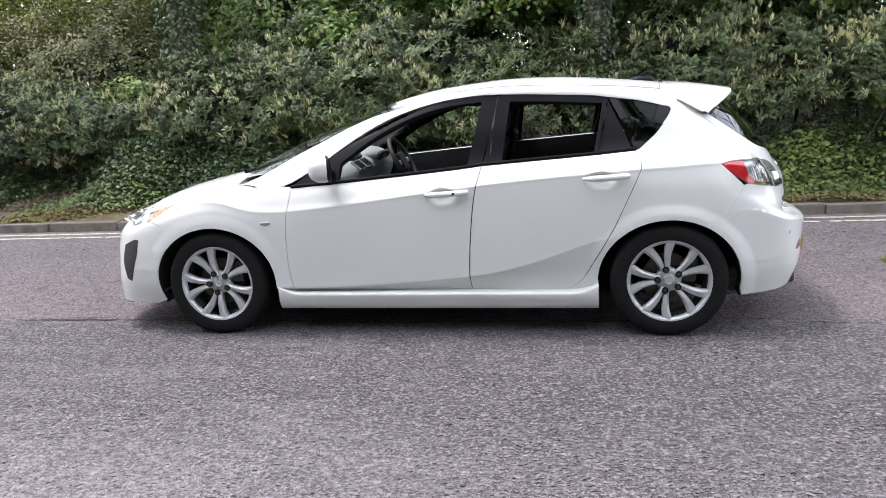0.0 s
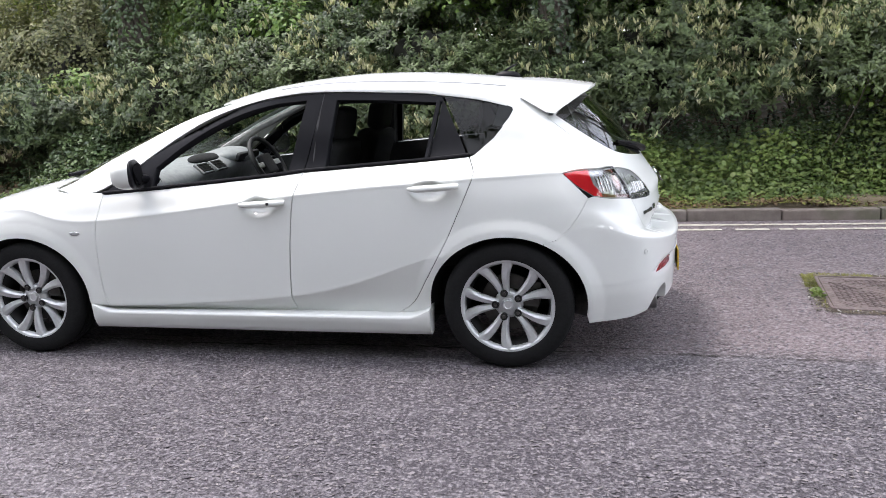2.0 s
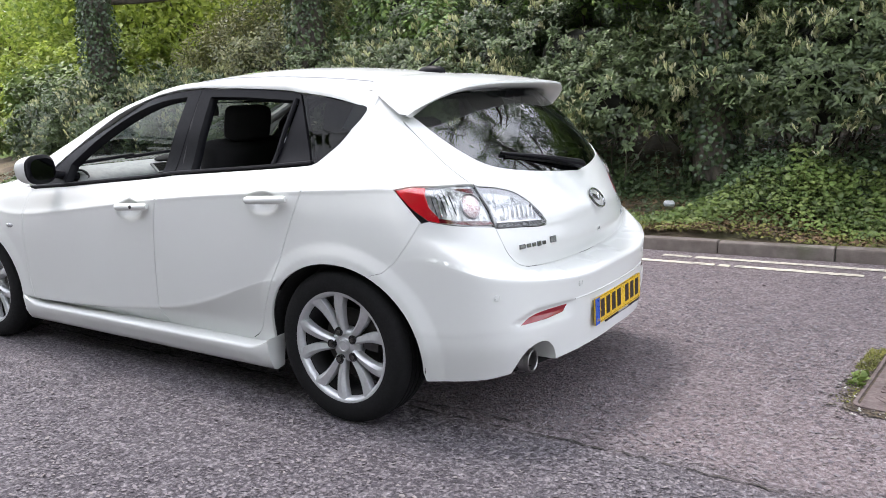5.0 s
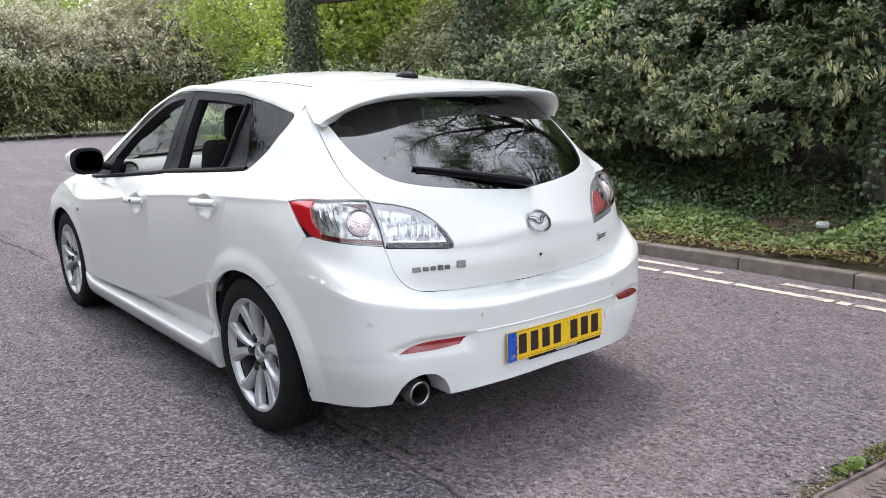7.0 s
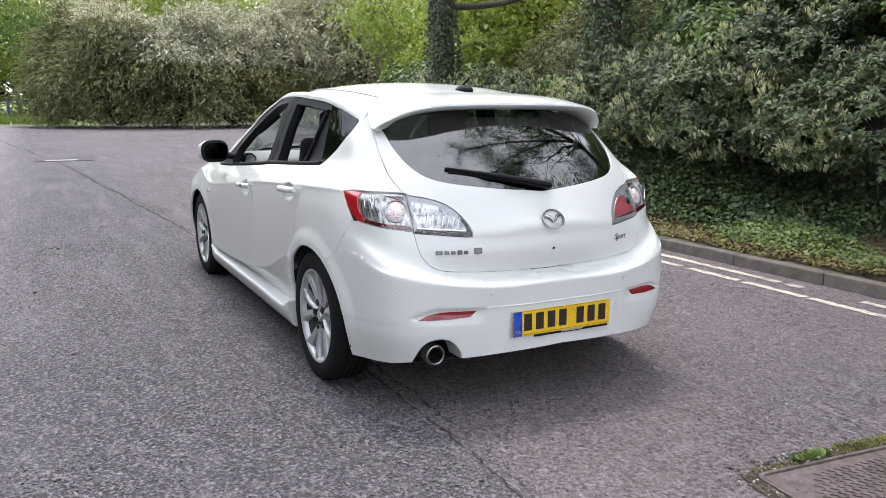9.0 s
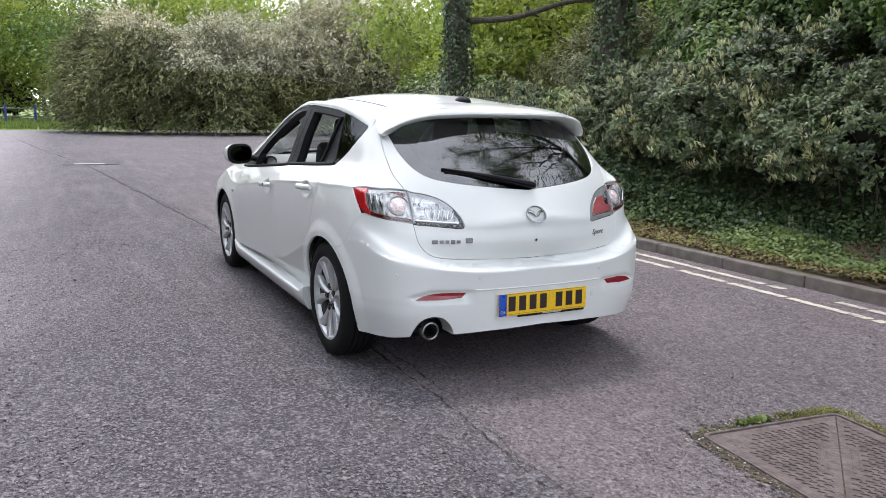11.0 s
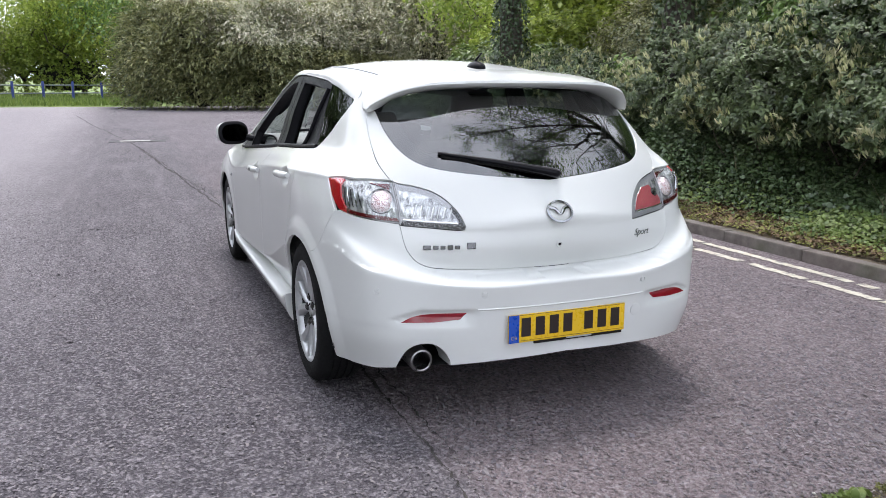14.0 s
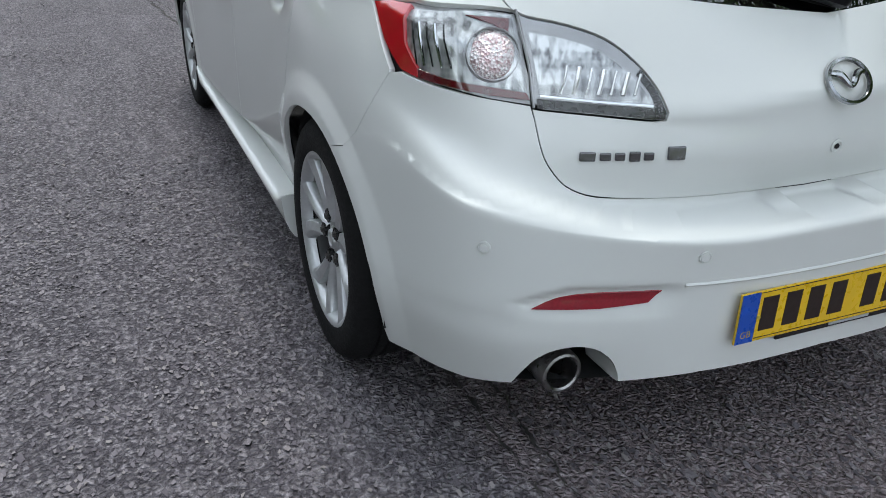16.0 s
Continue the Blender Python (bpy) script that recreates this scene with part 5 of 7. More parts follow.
fb = panel("front_bumper", front_bumper(), from_ring(-1), PAINT, car, step=0.02, gap=0.001)
for s in (-1, 1):
    ray = from_ring(-1)
    def q(x, w, z):
        x, w, z = nose((x, w, z))
        return ring_point((x, s * w, z))
    panel("fog_recess", [q(-1.995, .765, .548), q(-1.88, .835, .590), q(-1.845, .845, .588), q(-1.868, .838, .50), q(-1.905, .82, .41), q(-1.935, .80, .325), q(-1.97, .78, .34), q(-2.01, .75, .45)], ray, M["plastic_dark"], fb, off=0.003, gap=0.0, rim=0.006, step=0.016, label="black fog lamp recess")
    hl = [q(-1.548, .788, .803), q(-1.64, .745, .806), q(-1.76, .70, .800), q(-1.88, .648, .768), q(-1.99, .575, .738), q(-2.07, .53, .705), q(-2.05, .62, .674), q(-1.95, .75, .667), q(-1.858, .805, .668), q(-1.733, .837, .704), q(-1.637, .812, .756)]
    base = [q(-1.545, .788, .812), q(-1.64, .745, .822), q(-1.76, .70, .820), q(-1.88, .648, .790), q(-1.99, .56, .765), q(-2.12, .43, .735), q(-2.14, .45, .680), q(-2.05, .62, .664), q(-1.95, .75, .658), q(-1.858, .805, .660), q(-1.733, .837, .698), q(-1.637, .812, .750)]
    hb = panel("headlamp", base, ray, M["lamp_chrome"], car, off=-0.014, gap=0.0, rim=0.0, step=0.02, label="clear headlamp with an amber indicator")
    panel("indicator_lens", [q(-1.553, .790, .800), q(-1.62, .775, .790), q(-1.70, .785, .752), q(-1.77, .812, .706), q(-1.735, .835, .706), q(-1.637, .812, .758)], ray, M["amber"], hb, off=-0.004, gap=0.0, rim=0.004, step=0.016, label="amber indicator lens")
    for dx, rr2 in ((-1.87, .045), (-1.80, .036)):
        a, z = q(dx, .76 if dx < -1.85 else .785, .715)
        pr = part("headlamp_bulb", lathe([(0, .006), (rr2 * .6, .004), (rr2, -.004), (rr2 + .008, .006), (rr2 + .010, -.004)], 28, "Z"), M["lamp_chrome"], hb, "round chrome projector", smooth=True)
        pr.matrix_local = on_skin(ray(a, z), -0.010)
    panel("lamp_cover", hl, ray, M["lens"], hb, off=0.002, gap=0.001, rim=0.0, step=0.02, label="clear lamp cover").visible_shadow = False
part("front_splitter", tube(smooth_line([(-1.945, -.745, .180), (-2.03, -.68, .178), (-2.16, -.42, .175), (-2.19, 0, .177), (-2.16, .42, .175), (-2.03, .68, .178), (-1.945, .745, .180)], 6), .014, 8, 0.8), M["plastic_dark"], fb, "dark lower lip", smooth=True)
panel("grille", [ring_point((-2.26, w, z)) for w, z in ((-.42, .30), (.42, .30), (.46, .44), (-.46, .44))], from_ring(-1), M["plastic_dark"], fb, off=0.003, gap=0.0, rim=0.004, step=0.04, label="black lower grille")


# -- door mirrors --
for s in (-1, 1):
    bm = bmesh.new()
    bmesh.ops.create_uvsphere(bm, u_segments=28, v_segments=18, radius=1.0)
    for v in bm.verts:
        x, y, z = v.co
        k = 1.0 if x < 0 else 0.12
        sq = lambda t, e: math.copysign(abs(t) ** e, t)
        w = 0.098 * (1.0 + 0.10 * z)
        v.co = (0.105 * k * sq(x, .8), w * sq(y, .75) * s, 0.073 * sq(z, .75))
    cap = part("door_mirror", bm, PAINT, car, "white door mirror with a black rear face", smooth=True, sharp=60)
    cap.location = (-.560, s * .905, .992)
    cap.rotation_euler = (0, radians(-4), radians(-19 * s))
    bm = bmesh.new()
    bmesh.ops.create_uvsphere(bm, u_segments=28, v_segments=14, radius=1.0)
    for v in bm.verts:
        x, y, z = v.co
        sq = lambda t, e: math.copysign(abs(t) ** e, t)
        v.co = (0.016 * x if x > 0 else 0.030 * x, 0.103 * sq(y, .72), 0.0745 * sq(z, .72))
    part("mirror_housing", bm, M["black_trim"], cap, "black mirror surround", smooth=True, sharp=60).location = (.010, s * 0.0, 0)
    bm = bmesh.new()
    bmesh.ops.create_circle(bm, cap_ends=True, segments=32, radius=1.0)
    for v in bm.verts:
        x, y, z = v.co
        sq = lambda t, e: math.copysign(abs(t) ** e, t)
        v.co = (0.0, 0.084 * sq(x, .7), 0.054 * sq(y, .7))
    # dark tint painted in for the dark surroundings the glass would reflect
    part("mirror_glass", bm, plain("darkened_mirror", (.10, .105, .11), .03, 1.0, wear=.02), cap, "mirror glass tinted for dark reflections").location = (.0272, 0, 0)
    part("mirror_foot", tube([(.0, -s * .09, -.03), (.03, -s * .15, -.045), (.05, -s * .20, -.06)], [.03, .028, .035], 10, 0.8), M["black_trim"], cap, "black mirror foot", smooth=True)


# -- wheels --
def wheel_meshes():
    """The wheel's parts with its outer face towards -y, as (name, mesh, material, label)."""
    done = []
    def keep(name, bm, material, label="", smooth=True):
        me = bpy.data.meshes.new(name)
        bm.normal_update()
        bm.to_mesh(me)
        bm.free()
        me.materials.append(material)
        if smooth:
            me.shade_smooth()
            me.set_sharp_from_angle(angle=radians(40))
        done.append((name, me, label))
    keep("wheel", lathe([(.206, -.070), (.212, -.082), (.226, -.090), (.229, -.094), (.2275, -.099), (.221, -.099), (.213, -.093), (.207, -.082), (.205, -.070)], 72), M["alloy"], "silver ten-spoke alloy wheel with a black tyre")
    keep("barrel", lathe([(.214, .085), (.200, .05), (.192, -.02), (.2035, -.066)], 72), M["barrel"], "inner wheel barrel, darkened for its shade")
    tyre = [(.222, -.088), (.229, -.1005), (.240, -.104), (.262, -.106), (.285, -.1035), (.298, -.098), (.306, -.090), (.313, -.078), (.3165, -.060)]
    for y in (-.046, -.016, .016, .046):
        tyre += [(.3172, y - .005), (.310, y - .003), (.310, y + .003), (.3172, y + .005)]
    tyre += [(.3165, .060), (.312, .080), (.30, .095), (.27, .104), (.23, .098), (.215, .085)]
    keep("tyre", lathe(tyre, 72), M["rubber"], "black rubber tyre")
    for pair in range(5):
        for sg in (-1, 1):
            bm = bmesh.new()
            c = radians(97 + 72 * pair)
            secs = []
            for q in range(9):
                t = q / 8
                r = .048 + (.222 - .048) * t
                a = c + sg * radians(11.0 + 7.5 * t - 2.5 * math.sin(math.pi * t))
                wd = .0140 + .0155 * t ** 1.6
                y = -.070 - .004 * math.sin(math.pi * t) - .022 * t ** 1.6
                rad = Vector((math.cos(a), 0, math.sin(a)))
                tan = Vector((-math.sin(a), 0, math.cos(a)))
                cen = rad * r
                sec = [cen + tan * (-wd * .95) + Vector((0, y + .030, 0)), cen + tan * -wd + Vector((0, y + .010, 0)), cen + tan * (-wd * .86) + Vector((0, y + .001, 0)), cen + tan * (sg * wd * .30) + Vector((0, y - .006, 0)), cen + tan * (wd * .86) + Vector((0, y + .001, 0)), cen + tan * wd + Vector((0, y + .010, 0)), cen + tan * (wd * .95) + Vector((0, y + .030, 0))]
                secs.append([bm.verts.new(p) for p in sec])
            for a2, b2 in zip(secs, secs[1:]):
                for i in range(7):
                    bm.faces.new((a2[i], a2[(i + 1) % 7], b2[(i + 1) % 7], b2[i]))
            bmesh.ops.recalc_face_normals(bm, faces=bm.faces)
            keep("spoke", bm, M["alloy"])
    keep("hub", lathe([(.0, -.071), (.030, -.071), (.033, -.069), (.034, -.066), (.058, -.064), (.066, -.058), (.070, -.045), (.070, -.02)], 48), M["alloy"], "silver hub centre")
    keep("centre_cap", lathe([(.0, -.077), (.016, -.0768), (.018, -.079), (.024, -.0785), (.027, -.070)], 32), M["alloy"], "round silver centre cap")
    for k in range(5):
        bm = bmesh.new()
        a = radians(97 + 72 * k)
        bmesh.ops.create_cone(bm, cap_ends=True, segments=6, radius1=.0095, radius2=.008, depth=.016, matrix=Matrix.Translation((.061 * math.cos(a), -.0780, .061 * math.sin(a))) @ pose(0, 0, 0, 90))
        keep("wheel_nut", bm, M["disc"], "dark wheel nut", False)
    # raised black discs that paint the shaded hole round each nut
    for k in range(5):
        bm = bmesh.new()
        a = radians(97 + 72 * k)
        prof = [(.0190, -.064), (.0186, -.0795), (.0165, -.0805), (.0150, -.0790), (.0008, -.0785)]
        ringv = []
        for r, y in prof:
            ringv.append([bm.verts.new((.061 * math.cos(a) + r * math.cos(b), y, .061 * math.sin(a) + r * math.sin(b))) for b in np.linspace(0, 2 * math.pi, 16, endpoint=False)])
        for u, w in zip(ringv, ringv[1:]):
            for i in range(16):
                bm.faces.new((u[i], u[(i + 1) % 16], w[(i + 1) % 16], w[i]))
        bmesh.ops.recalc_face_normals(bm, faces=bm.faces)
        keep("nut_well", bm, M["lamp_dark"], "raised black disc standing for the shaded recess round a wheel nut")
    keep("brake_disc", lathe([(.07, -.010), (.140, -.010), (.140, .008), (.07, .008)], 48), M["disc"], "grey steel brake disc")
    bm = bmesh.new()
    box(bm, (.09, .06, .13), pose(.115, -.01, .03, 0, 15, 0), .015, 2)
    keep("brake_calliper", bm, M["disc"], "rusty grey brake calliper")
    return done


WHEEL = wheel_meshes()
for ax in AXLES:
    for s in (-1, 1):
        base = new("wheel", WHEEL[0][1])
        base.parent = car
        base.matrix_local = pose(ax, s * .762, HUB_Z, 0, (-17 if ax < 0 else -9), 0 if s < 0 else 180)
        tagged(base, WHEEL[0][2])
        for name, me, label in WHEEL[1:]:
            o = new(name, me)
            o.parent = base
            if label:
                tagged(o, label)


# -- cabin --
def soft_box(size, m, bevel):
    bm = bmesh.new()
    box(bm, size, m, bevel, 4)
    return bm


def seat(x, y):
    st = part("front_seat", soft_box((.50, .48, .16), pose(x - .02, y, .50, 0, -6, 0), .05), M["fabric"], car, "black cloth front seat", smooth=True)
    part("backrest", soft_box((.14, .46, .60), pose(x + .29, y, .82, 0, 18, 0), .055), M["fabric"], st, smooth=True)
    part("headrest", soft_box((.10, .25, .17), pose(x + .40, y, 1.185, 0, 12, 0), .045), M["fabric"], st, smooth=True)
    for d in (-.06, .06):
        part("headrest_post", tube([(x + .37, y + d, 1.05), (x + .39, y + d, 1.14)], .006, 8), M["chrome"], st)


seat(-.02, -.36), seat(-.02, .36)
bench = part("rear_seat", soft_box((.48, 1.26, .16), pose(.86, 0, .52, 0, -5, 0), .05), M["fabric"], car, "black cloth rear bench", smooth=True)
part("backrest", soft_box((.14, 1.26, .52), pose(1.13, 0, .80, 0, 22, 0), .05), M["fabric"], bench, smooth=True)
for y in (-.40, 0, .40):
    part("headrest", soft_box((.09, .24, .14), pose(1.215, y, 1.08, 0, 14, 0), .04), M["fabric"], bench, smooth=True)
part("parcel_shelf", soft_box((.48, 1.16, .03), pose(1.50, 0, .985), .01), M["lining"], car, "black parcel shelf")
prof = [(-1.22, .925), (-1.0, .955), (-.80, .965), (-.66, .955), (-.585, .915), (-.575, .85), (-.62, .72), (-.66, .55)]
rows = []
for y in np.linspace(-.70, .70, 29):
    hood = math.exp(-((y - .36) / .20) ** 4) * .055
    rows.append([(x + (0.03 * abs(y) ** 2), y, z + hood * max(0, 1 - abs(x + .68) / .22)) for x, z in smooth_line(prof, 4)])
dash = strip("dashboard", rows, M["plastic_grey"], car, "grey plastic dashboard")
for y in (-.135, .035):
    at = pose(-.592, y, .930, 0, 40, 0)
    v = part("air_vent", soft_box((.085, .135, .016), at, .006), M["lamp_rim"], dash, "square air vent in a grey frame")
    part("vent_opening", soft_box((.068, .112, .006), at @ pose(0, 0, .007), .002), M["plastic_dark"], v, "black vent opening")
    for k in range(4):
        part("vent_slat", soft_box((.006, .112, .006), at @ pose(-.024 + .016 * k, 0, .012, 0, 20, 0), .0), M["disc"], v)
rv = part("round_vent", lathe([(.030, .0), (.034, .008), (.042, .006), (.045, -.01)], 28, "Z"), M["plastic_dark"], dash, "round black side vent", smooth=True)
rv.matrix_local = pose(-.600, -.655, .935, 0, 50, 0)
# a flat black ellipsoid in place of the shade in the display's hollow
bm = bmesh.new()
bmesh.ops.create_uvsphere(bm, u_segments=28, v_segments=12, radius=1.0, matrix=pose(-.700, .075, .972, 0, 8, 4) @ Matrix.Diagonal((.066, .195, .026, 1)))
part("display_recess", bm, M["shell"], dash, "dark oval bulge standing for the shaded display recess", smooth=True)
bm = bmesh.new()
bmesh.ops.create_uvsphere(bm, u_segments=24, v_segments=14, radius=1.0, matrix=Matrix.Translation((-.67, .36, .955)) @ Matrix.Diagonal((.14, .20, .062, 1)))
part("binnacle", bm, M["plastic_grey"], dash, "curved instrument hood", smooth=True)
part("instrument_opening", soft_box((.02, .30, .055), pose(-.545, .36, .955, 0, 20, 0), .02), M["plastic_dark"], dash, "dark instrument opening", smooth=True)
bm = bmesh.new()
pts = [(0.185 * math.cos(a), 0.185 * math.sin(a), 0) for a in np.linspace(0, 2 * math.pi, 33)]
sw = part("steering_wheel", tube(pts, .016, 10, caps=False), M["plastic_dark"], car, "black three-spoke steering wheel", smooth=True)
sw.matrix_local = pose(-.40, .36, .90, 0, 62, 0)
part("wheel_boss", soft_box((.14, .15, .04), pose(0, 0, -.01), .015), M["plastic_dark"], sw, smooth=True)
for a in (0, 90, 180):
    part("wheel_spoke", soft_box((.14, .035, .016), pose(.11 * math.cos(radians(a - 90)), .11 * math.sin(radians(a - 90)), -.006, 0, 0, a - 90), .006), M["lamp_chrome"], sw)
rm = part("interior_mirror", soft_box((.03, .24, .065), pose(-.36, 0, 1.245, 0, 0, 8), .014), M["plastic_dark"], car, "black interior mirror", smooth=True)
part("mirror_stem", tube([(-.44, 0, 1.30), (-.38, 0, 1.26)], .01, 8), M["plastic_dark"], rm)
rows = [[(x, y, ROOF.cast((x, y * .95, 3), (0, 0, -1))[0].z - .022) for x in np.linspace(-.18, 1.50, 20)] for y in np.linspace(-.57, .57, 15)]
strip("headlining", rows, M["headlining"], car, "pale grey headlining")
for s in (-1, 1):
    part("inner_pillar", tube([(-.92, s * .69, .95), (-.55, s * .625, 1.13), (-.15, s * .56, 1.285)], .028, 10), M["headlining"], car, "grey inner windscreen pillar", smooth=True)
    part("inner_pillar", tube([(.345, s * .73, .95), (.37, s * .66, 1.18), (.40, s * .595, 1.34)], .038, 10), M["plastic_dark"], car, "dark inner centre pillar", smooth=True)
    strip("inner_pillar", [[(1.30, s * .70, 1.0), (1.36, s * .645, 1.15), (1.40, s * .57, 1.28)], [(1.60, s * .66, 1.0), (1.55, s * .60, 1.14), (1.50, s * .52, 1.26)]], M["plastic_dark"], car, "dark inner rear pillar")

# ---- planting ----
RNG = np.random.default_rng(11)


def unit(v):
    return v / np.maximum(np.linalg.norm(v, axis=-1, keepdims=True), 1e-9)


def fast_mesh(name, verts, corners, counts, material, parent=None, label="", smooth=False):
    """A mesh straight from arrays."""
    me = bpy.data.meshes.new(name)
    me.vertices.add(len(verts))
    me.vertices.foreach_set("co", np.asarray(verts, np.float32).ravel())
    me.loops.add(len(corners))
    me.loops.foreach_set("vertex_index", np.asarray(corners, np.int32))
    me.polygons.add(len(counts))
    counts = np.asarray(counts, np.int32)
    me.polygons.foreach_set("loop_start", np.concatenate([[0], np.cumsum(counts)[:-1]]).astype(np.int32))
    me.update(calc_edges=True)
    if smooth:
        me.shade_smooth()
    me.materials.append(material)
    ob = new(name, me)
    if parent is not None:
        ob.parent = parent
    if label:
        tagged(ob, label)
    return ob


def leaf_arrays(pos, way, face, length, width, droop=0.25, oval=True):
    """Leaves from their feet: way to the tip, face upward, with a fold and a drooping tip."""
    way = unit(way)
    side = unit(np.cross(way, face))
    nrm = np.cross(side, way)
    L, W = length[:, None], width[:, None]
    if oval:
        st = [(0.0, 0.0, 0.0), (0.30, 0.42, 0.10), (0.68, 0.40, 0.06), (1.0, 0.0, -1.0), (0.68, -0.40, 0.06), (0.30, -0.42, 0.10)]
        v = np.stack([pos + way * L * a + side * W * b + nrm * (W * abs(b) * 0.35 + L * droop * (c if c < 0 else 0) * 0.5) for a, b, c in st], 1)
        n = len(pos)
        base = (np.arange(n) * 6)[:, None]
        corners = (base + np.array([0, 5, 1, 1, 5, 4, 2, 2, 4, 3])).ravel()
        counts = np.tile([3, 4, 3], n)
        return v.reshape(-1, 3), corners, counts
    st = [(0.0, 0.0, 0), (0.45, 0.5, 0.3), (1.0, 0.0, -0.5 * droop), (0.45, -0.5, 0.3)]
    v = np.stack([pos + way * L * a + side * W * b + nrm * W * c for a, b, c in st], 1)
    n = len(pos)
    base = (np.arange(n) * 4)[:, None]
    corners = (base + np.array([0, 3, 2, 0, 2, 1])).ravel()
    return v.reshape(-1, 3), corners, np.full(2 * n, 3)


def leaf_material(name, tones, gloss=0.45, through=0.25):
    n = Nodes(name, tones[0], gloss)
    g = n.node("NewGeometry")
    stops = [(i / max(1, len(tones) - 1), c) for i, c in enumerate(tones)]
    col = n.ramp(g.outputs["Random Per Island"], stops)
    which = n.node("ObjectInfo").outputs["Random"]
    col = n.mix(n.remap(which, 0.0, 1.0, 0.0, 0.55), col, n.mix(0.5, col, (tones[-1][0] * 1.25, tones[-1][1] * 1.12, tones[-1][2] * .8)))
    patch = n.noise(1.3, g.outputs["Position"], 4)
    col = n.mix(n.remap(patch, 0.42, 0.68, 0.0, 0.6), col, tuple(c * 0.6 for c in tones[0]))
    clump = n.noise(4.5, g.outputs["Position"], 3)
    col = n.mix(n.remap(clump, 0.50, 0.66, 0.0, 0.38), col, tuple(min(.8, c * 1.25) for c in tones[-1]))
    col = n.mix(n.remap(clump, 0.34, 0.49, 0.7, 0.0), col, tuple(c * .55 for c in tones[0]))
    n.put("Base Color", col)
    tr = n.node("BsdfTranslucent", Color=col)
    mx = n.node("MixShader")
    mx.inputs[0].default_value = through
    out = n.tree.nodes["Material Output"]
    n.tree.links.new(n.b.outputs[0], mx.inputs[1])
    n.tree.links.new(tr.outputs[0], mx.inputs[2])
    n.tree.links.new(mx.outputs[0], out.inputs["Surface"])
    return n.mat


def bark_material(name, a, b):
    n = Nodes(name, a, 0.9)
    v = n.place((1, 1, 0.25))
    n.put("Base Color", n.mix(n.remap(n.noise(14, v, 6), 0.35, 0.65, 0, 1), a, b))
    n.bump(n.noise(22, v, 5), 0.02)
    return n.mat


LEAF = {
    "laurel": leaf_material("laurel_leaf", [(.022, .042, .017), (.047, .082, .030), (.091, .138, .053), (.162, .218, .092)], .48, .25),
    "shoot": leaf_material("pale_shoot", [(.36, .38, .19), (.54, .53, .32), (.70, .66, .47), (.38, .43, .19)], .7, .35),
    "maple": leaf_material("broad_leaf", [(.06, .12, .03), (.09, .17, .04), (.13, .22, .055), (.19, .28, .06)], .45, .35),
    # the broad leaf again, brighter, with sunlight put into its colour
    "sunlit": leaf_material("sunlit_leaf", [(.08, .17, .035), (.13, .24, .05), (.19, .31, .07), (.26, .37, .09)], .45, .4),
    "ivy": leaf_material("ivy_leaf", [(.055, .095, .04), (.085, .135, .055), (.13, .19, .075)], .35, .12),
    # the ivy leaf again, with the crowns' shade put into its colour
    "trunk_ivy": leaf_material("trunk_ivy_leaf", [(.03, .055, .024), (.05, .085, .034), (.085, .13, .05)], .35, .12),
    "weed": leaf_material("weed_leaf", [(.07, .12, .03), (.11, .18, .042), (.16, .24, .06), (.22, .27, .085)], .5, .3),
    "blossom": leaf_material("blossom_spray", [(.28, .30, .17), (.42, .42, .28), (.58, .55, .42), (.72, .68, .56)], .6, .3),
    "hawthorn": leaf_material("hawthorn_leaf", [(.06, .08, .025), (.12, .14, .045), (.21, .225, .085), (.33, .33, .15)], .5, .25),
    "spring": leaf_material("spring_leaf", [(.12, .19, .025), (.20, .29, .04), (.29, .38, .06), (.38, .44, .10)], .5, .45),
    "dark_tree": leaf_material("dark_tree_leaf", [(.05, .09, .026), (.08, .14, .04), (.13, .19, .055)], .5, .25),
    "grass": leaf_material("grass_blade", [(.10, .17, .03), (.15, .23, .045), (.22, .28, .08)], .6, .3),
    "litter": leaf_material("dead_leaf", [(.10, .06, .03), (.19, .115, .055), (.27, .18, .10), (.10, .08, .05)], .8, .1),
    "straw": leaf_material("dry_straw", [(.16, .13, .08), (.24, .20, .13), (.32, .28, .20)], .8, .1),
    "moss": leaf_material("moss", [(.10, .115, .025), (.17, .18, .04), (.25, .24, .08)], .9, .2),
}
# near-black colour that stands for the shade inside bushes
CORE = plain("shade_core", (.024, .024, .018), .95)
BARK = bark_material("bark", (.10, .085, .065), (.045, .038, .030))
TWIG = bark_material("twig", (.085, .068, .05), (.045, .038, .028))


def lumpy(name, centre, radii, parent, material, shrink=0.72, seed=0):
    """An uneven mass of dark colour, put in for the shade inside a bush."""
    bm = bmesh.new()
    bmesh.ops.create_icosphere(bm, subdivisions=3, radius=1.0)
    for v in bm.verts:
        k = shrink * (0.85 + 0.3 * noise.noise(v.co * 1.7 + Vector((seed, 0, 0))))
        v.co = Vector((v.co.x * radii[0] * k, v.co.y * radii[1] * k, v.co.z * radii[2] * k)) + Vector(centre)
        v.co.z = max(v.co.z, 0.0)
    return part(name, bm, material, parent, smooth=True)


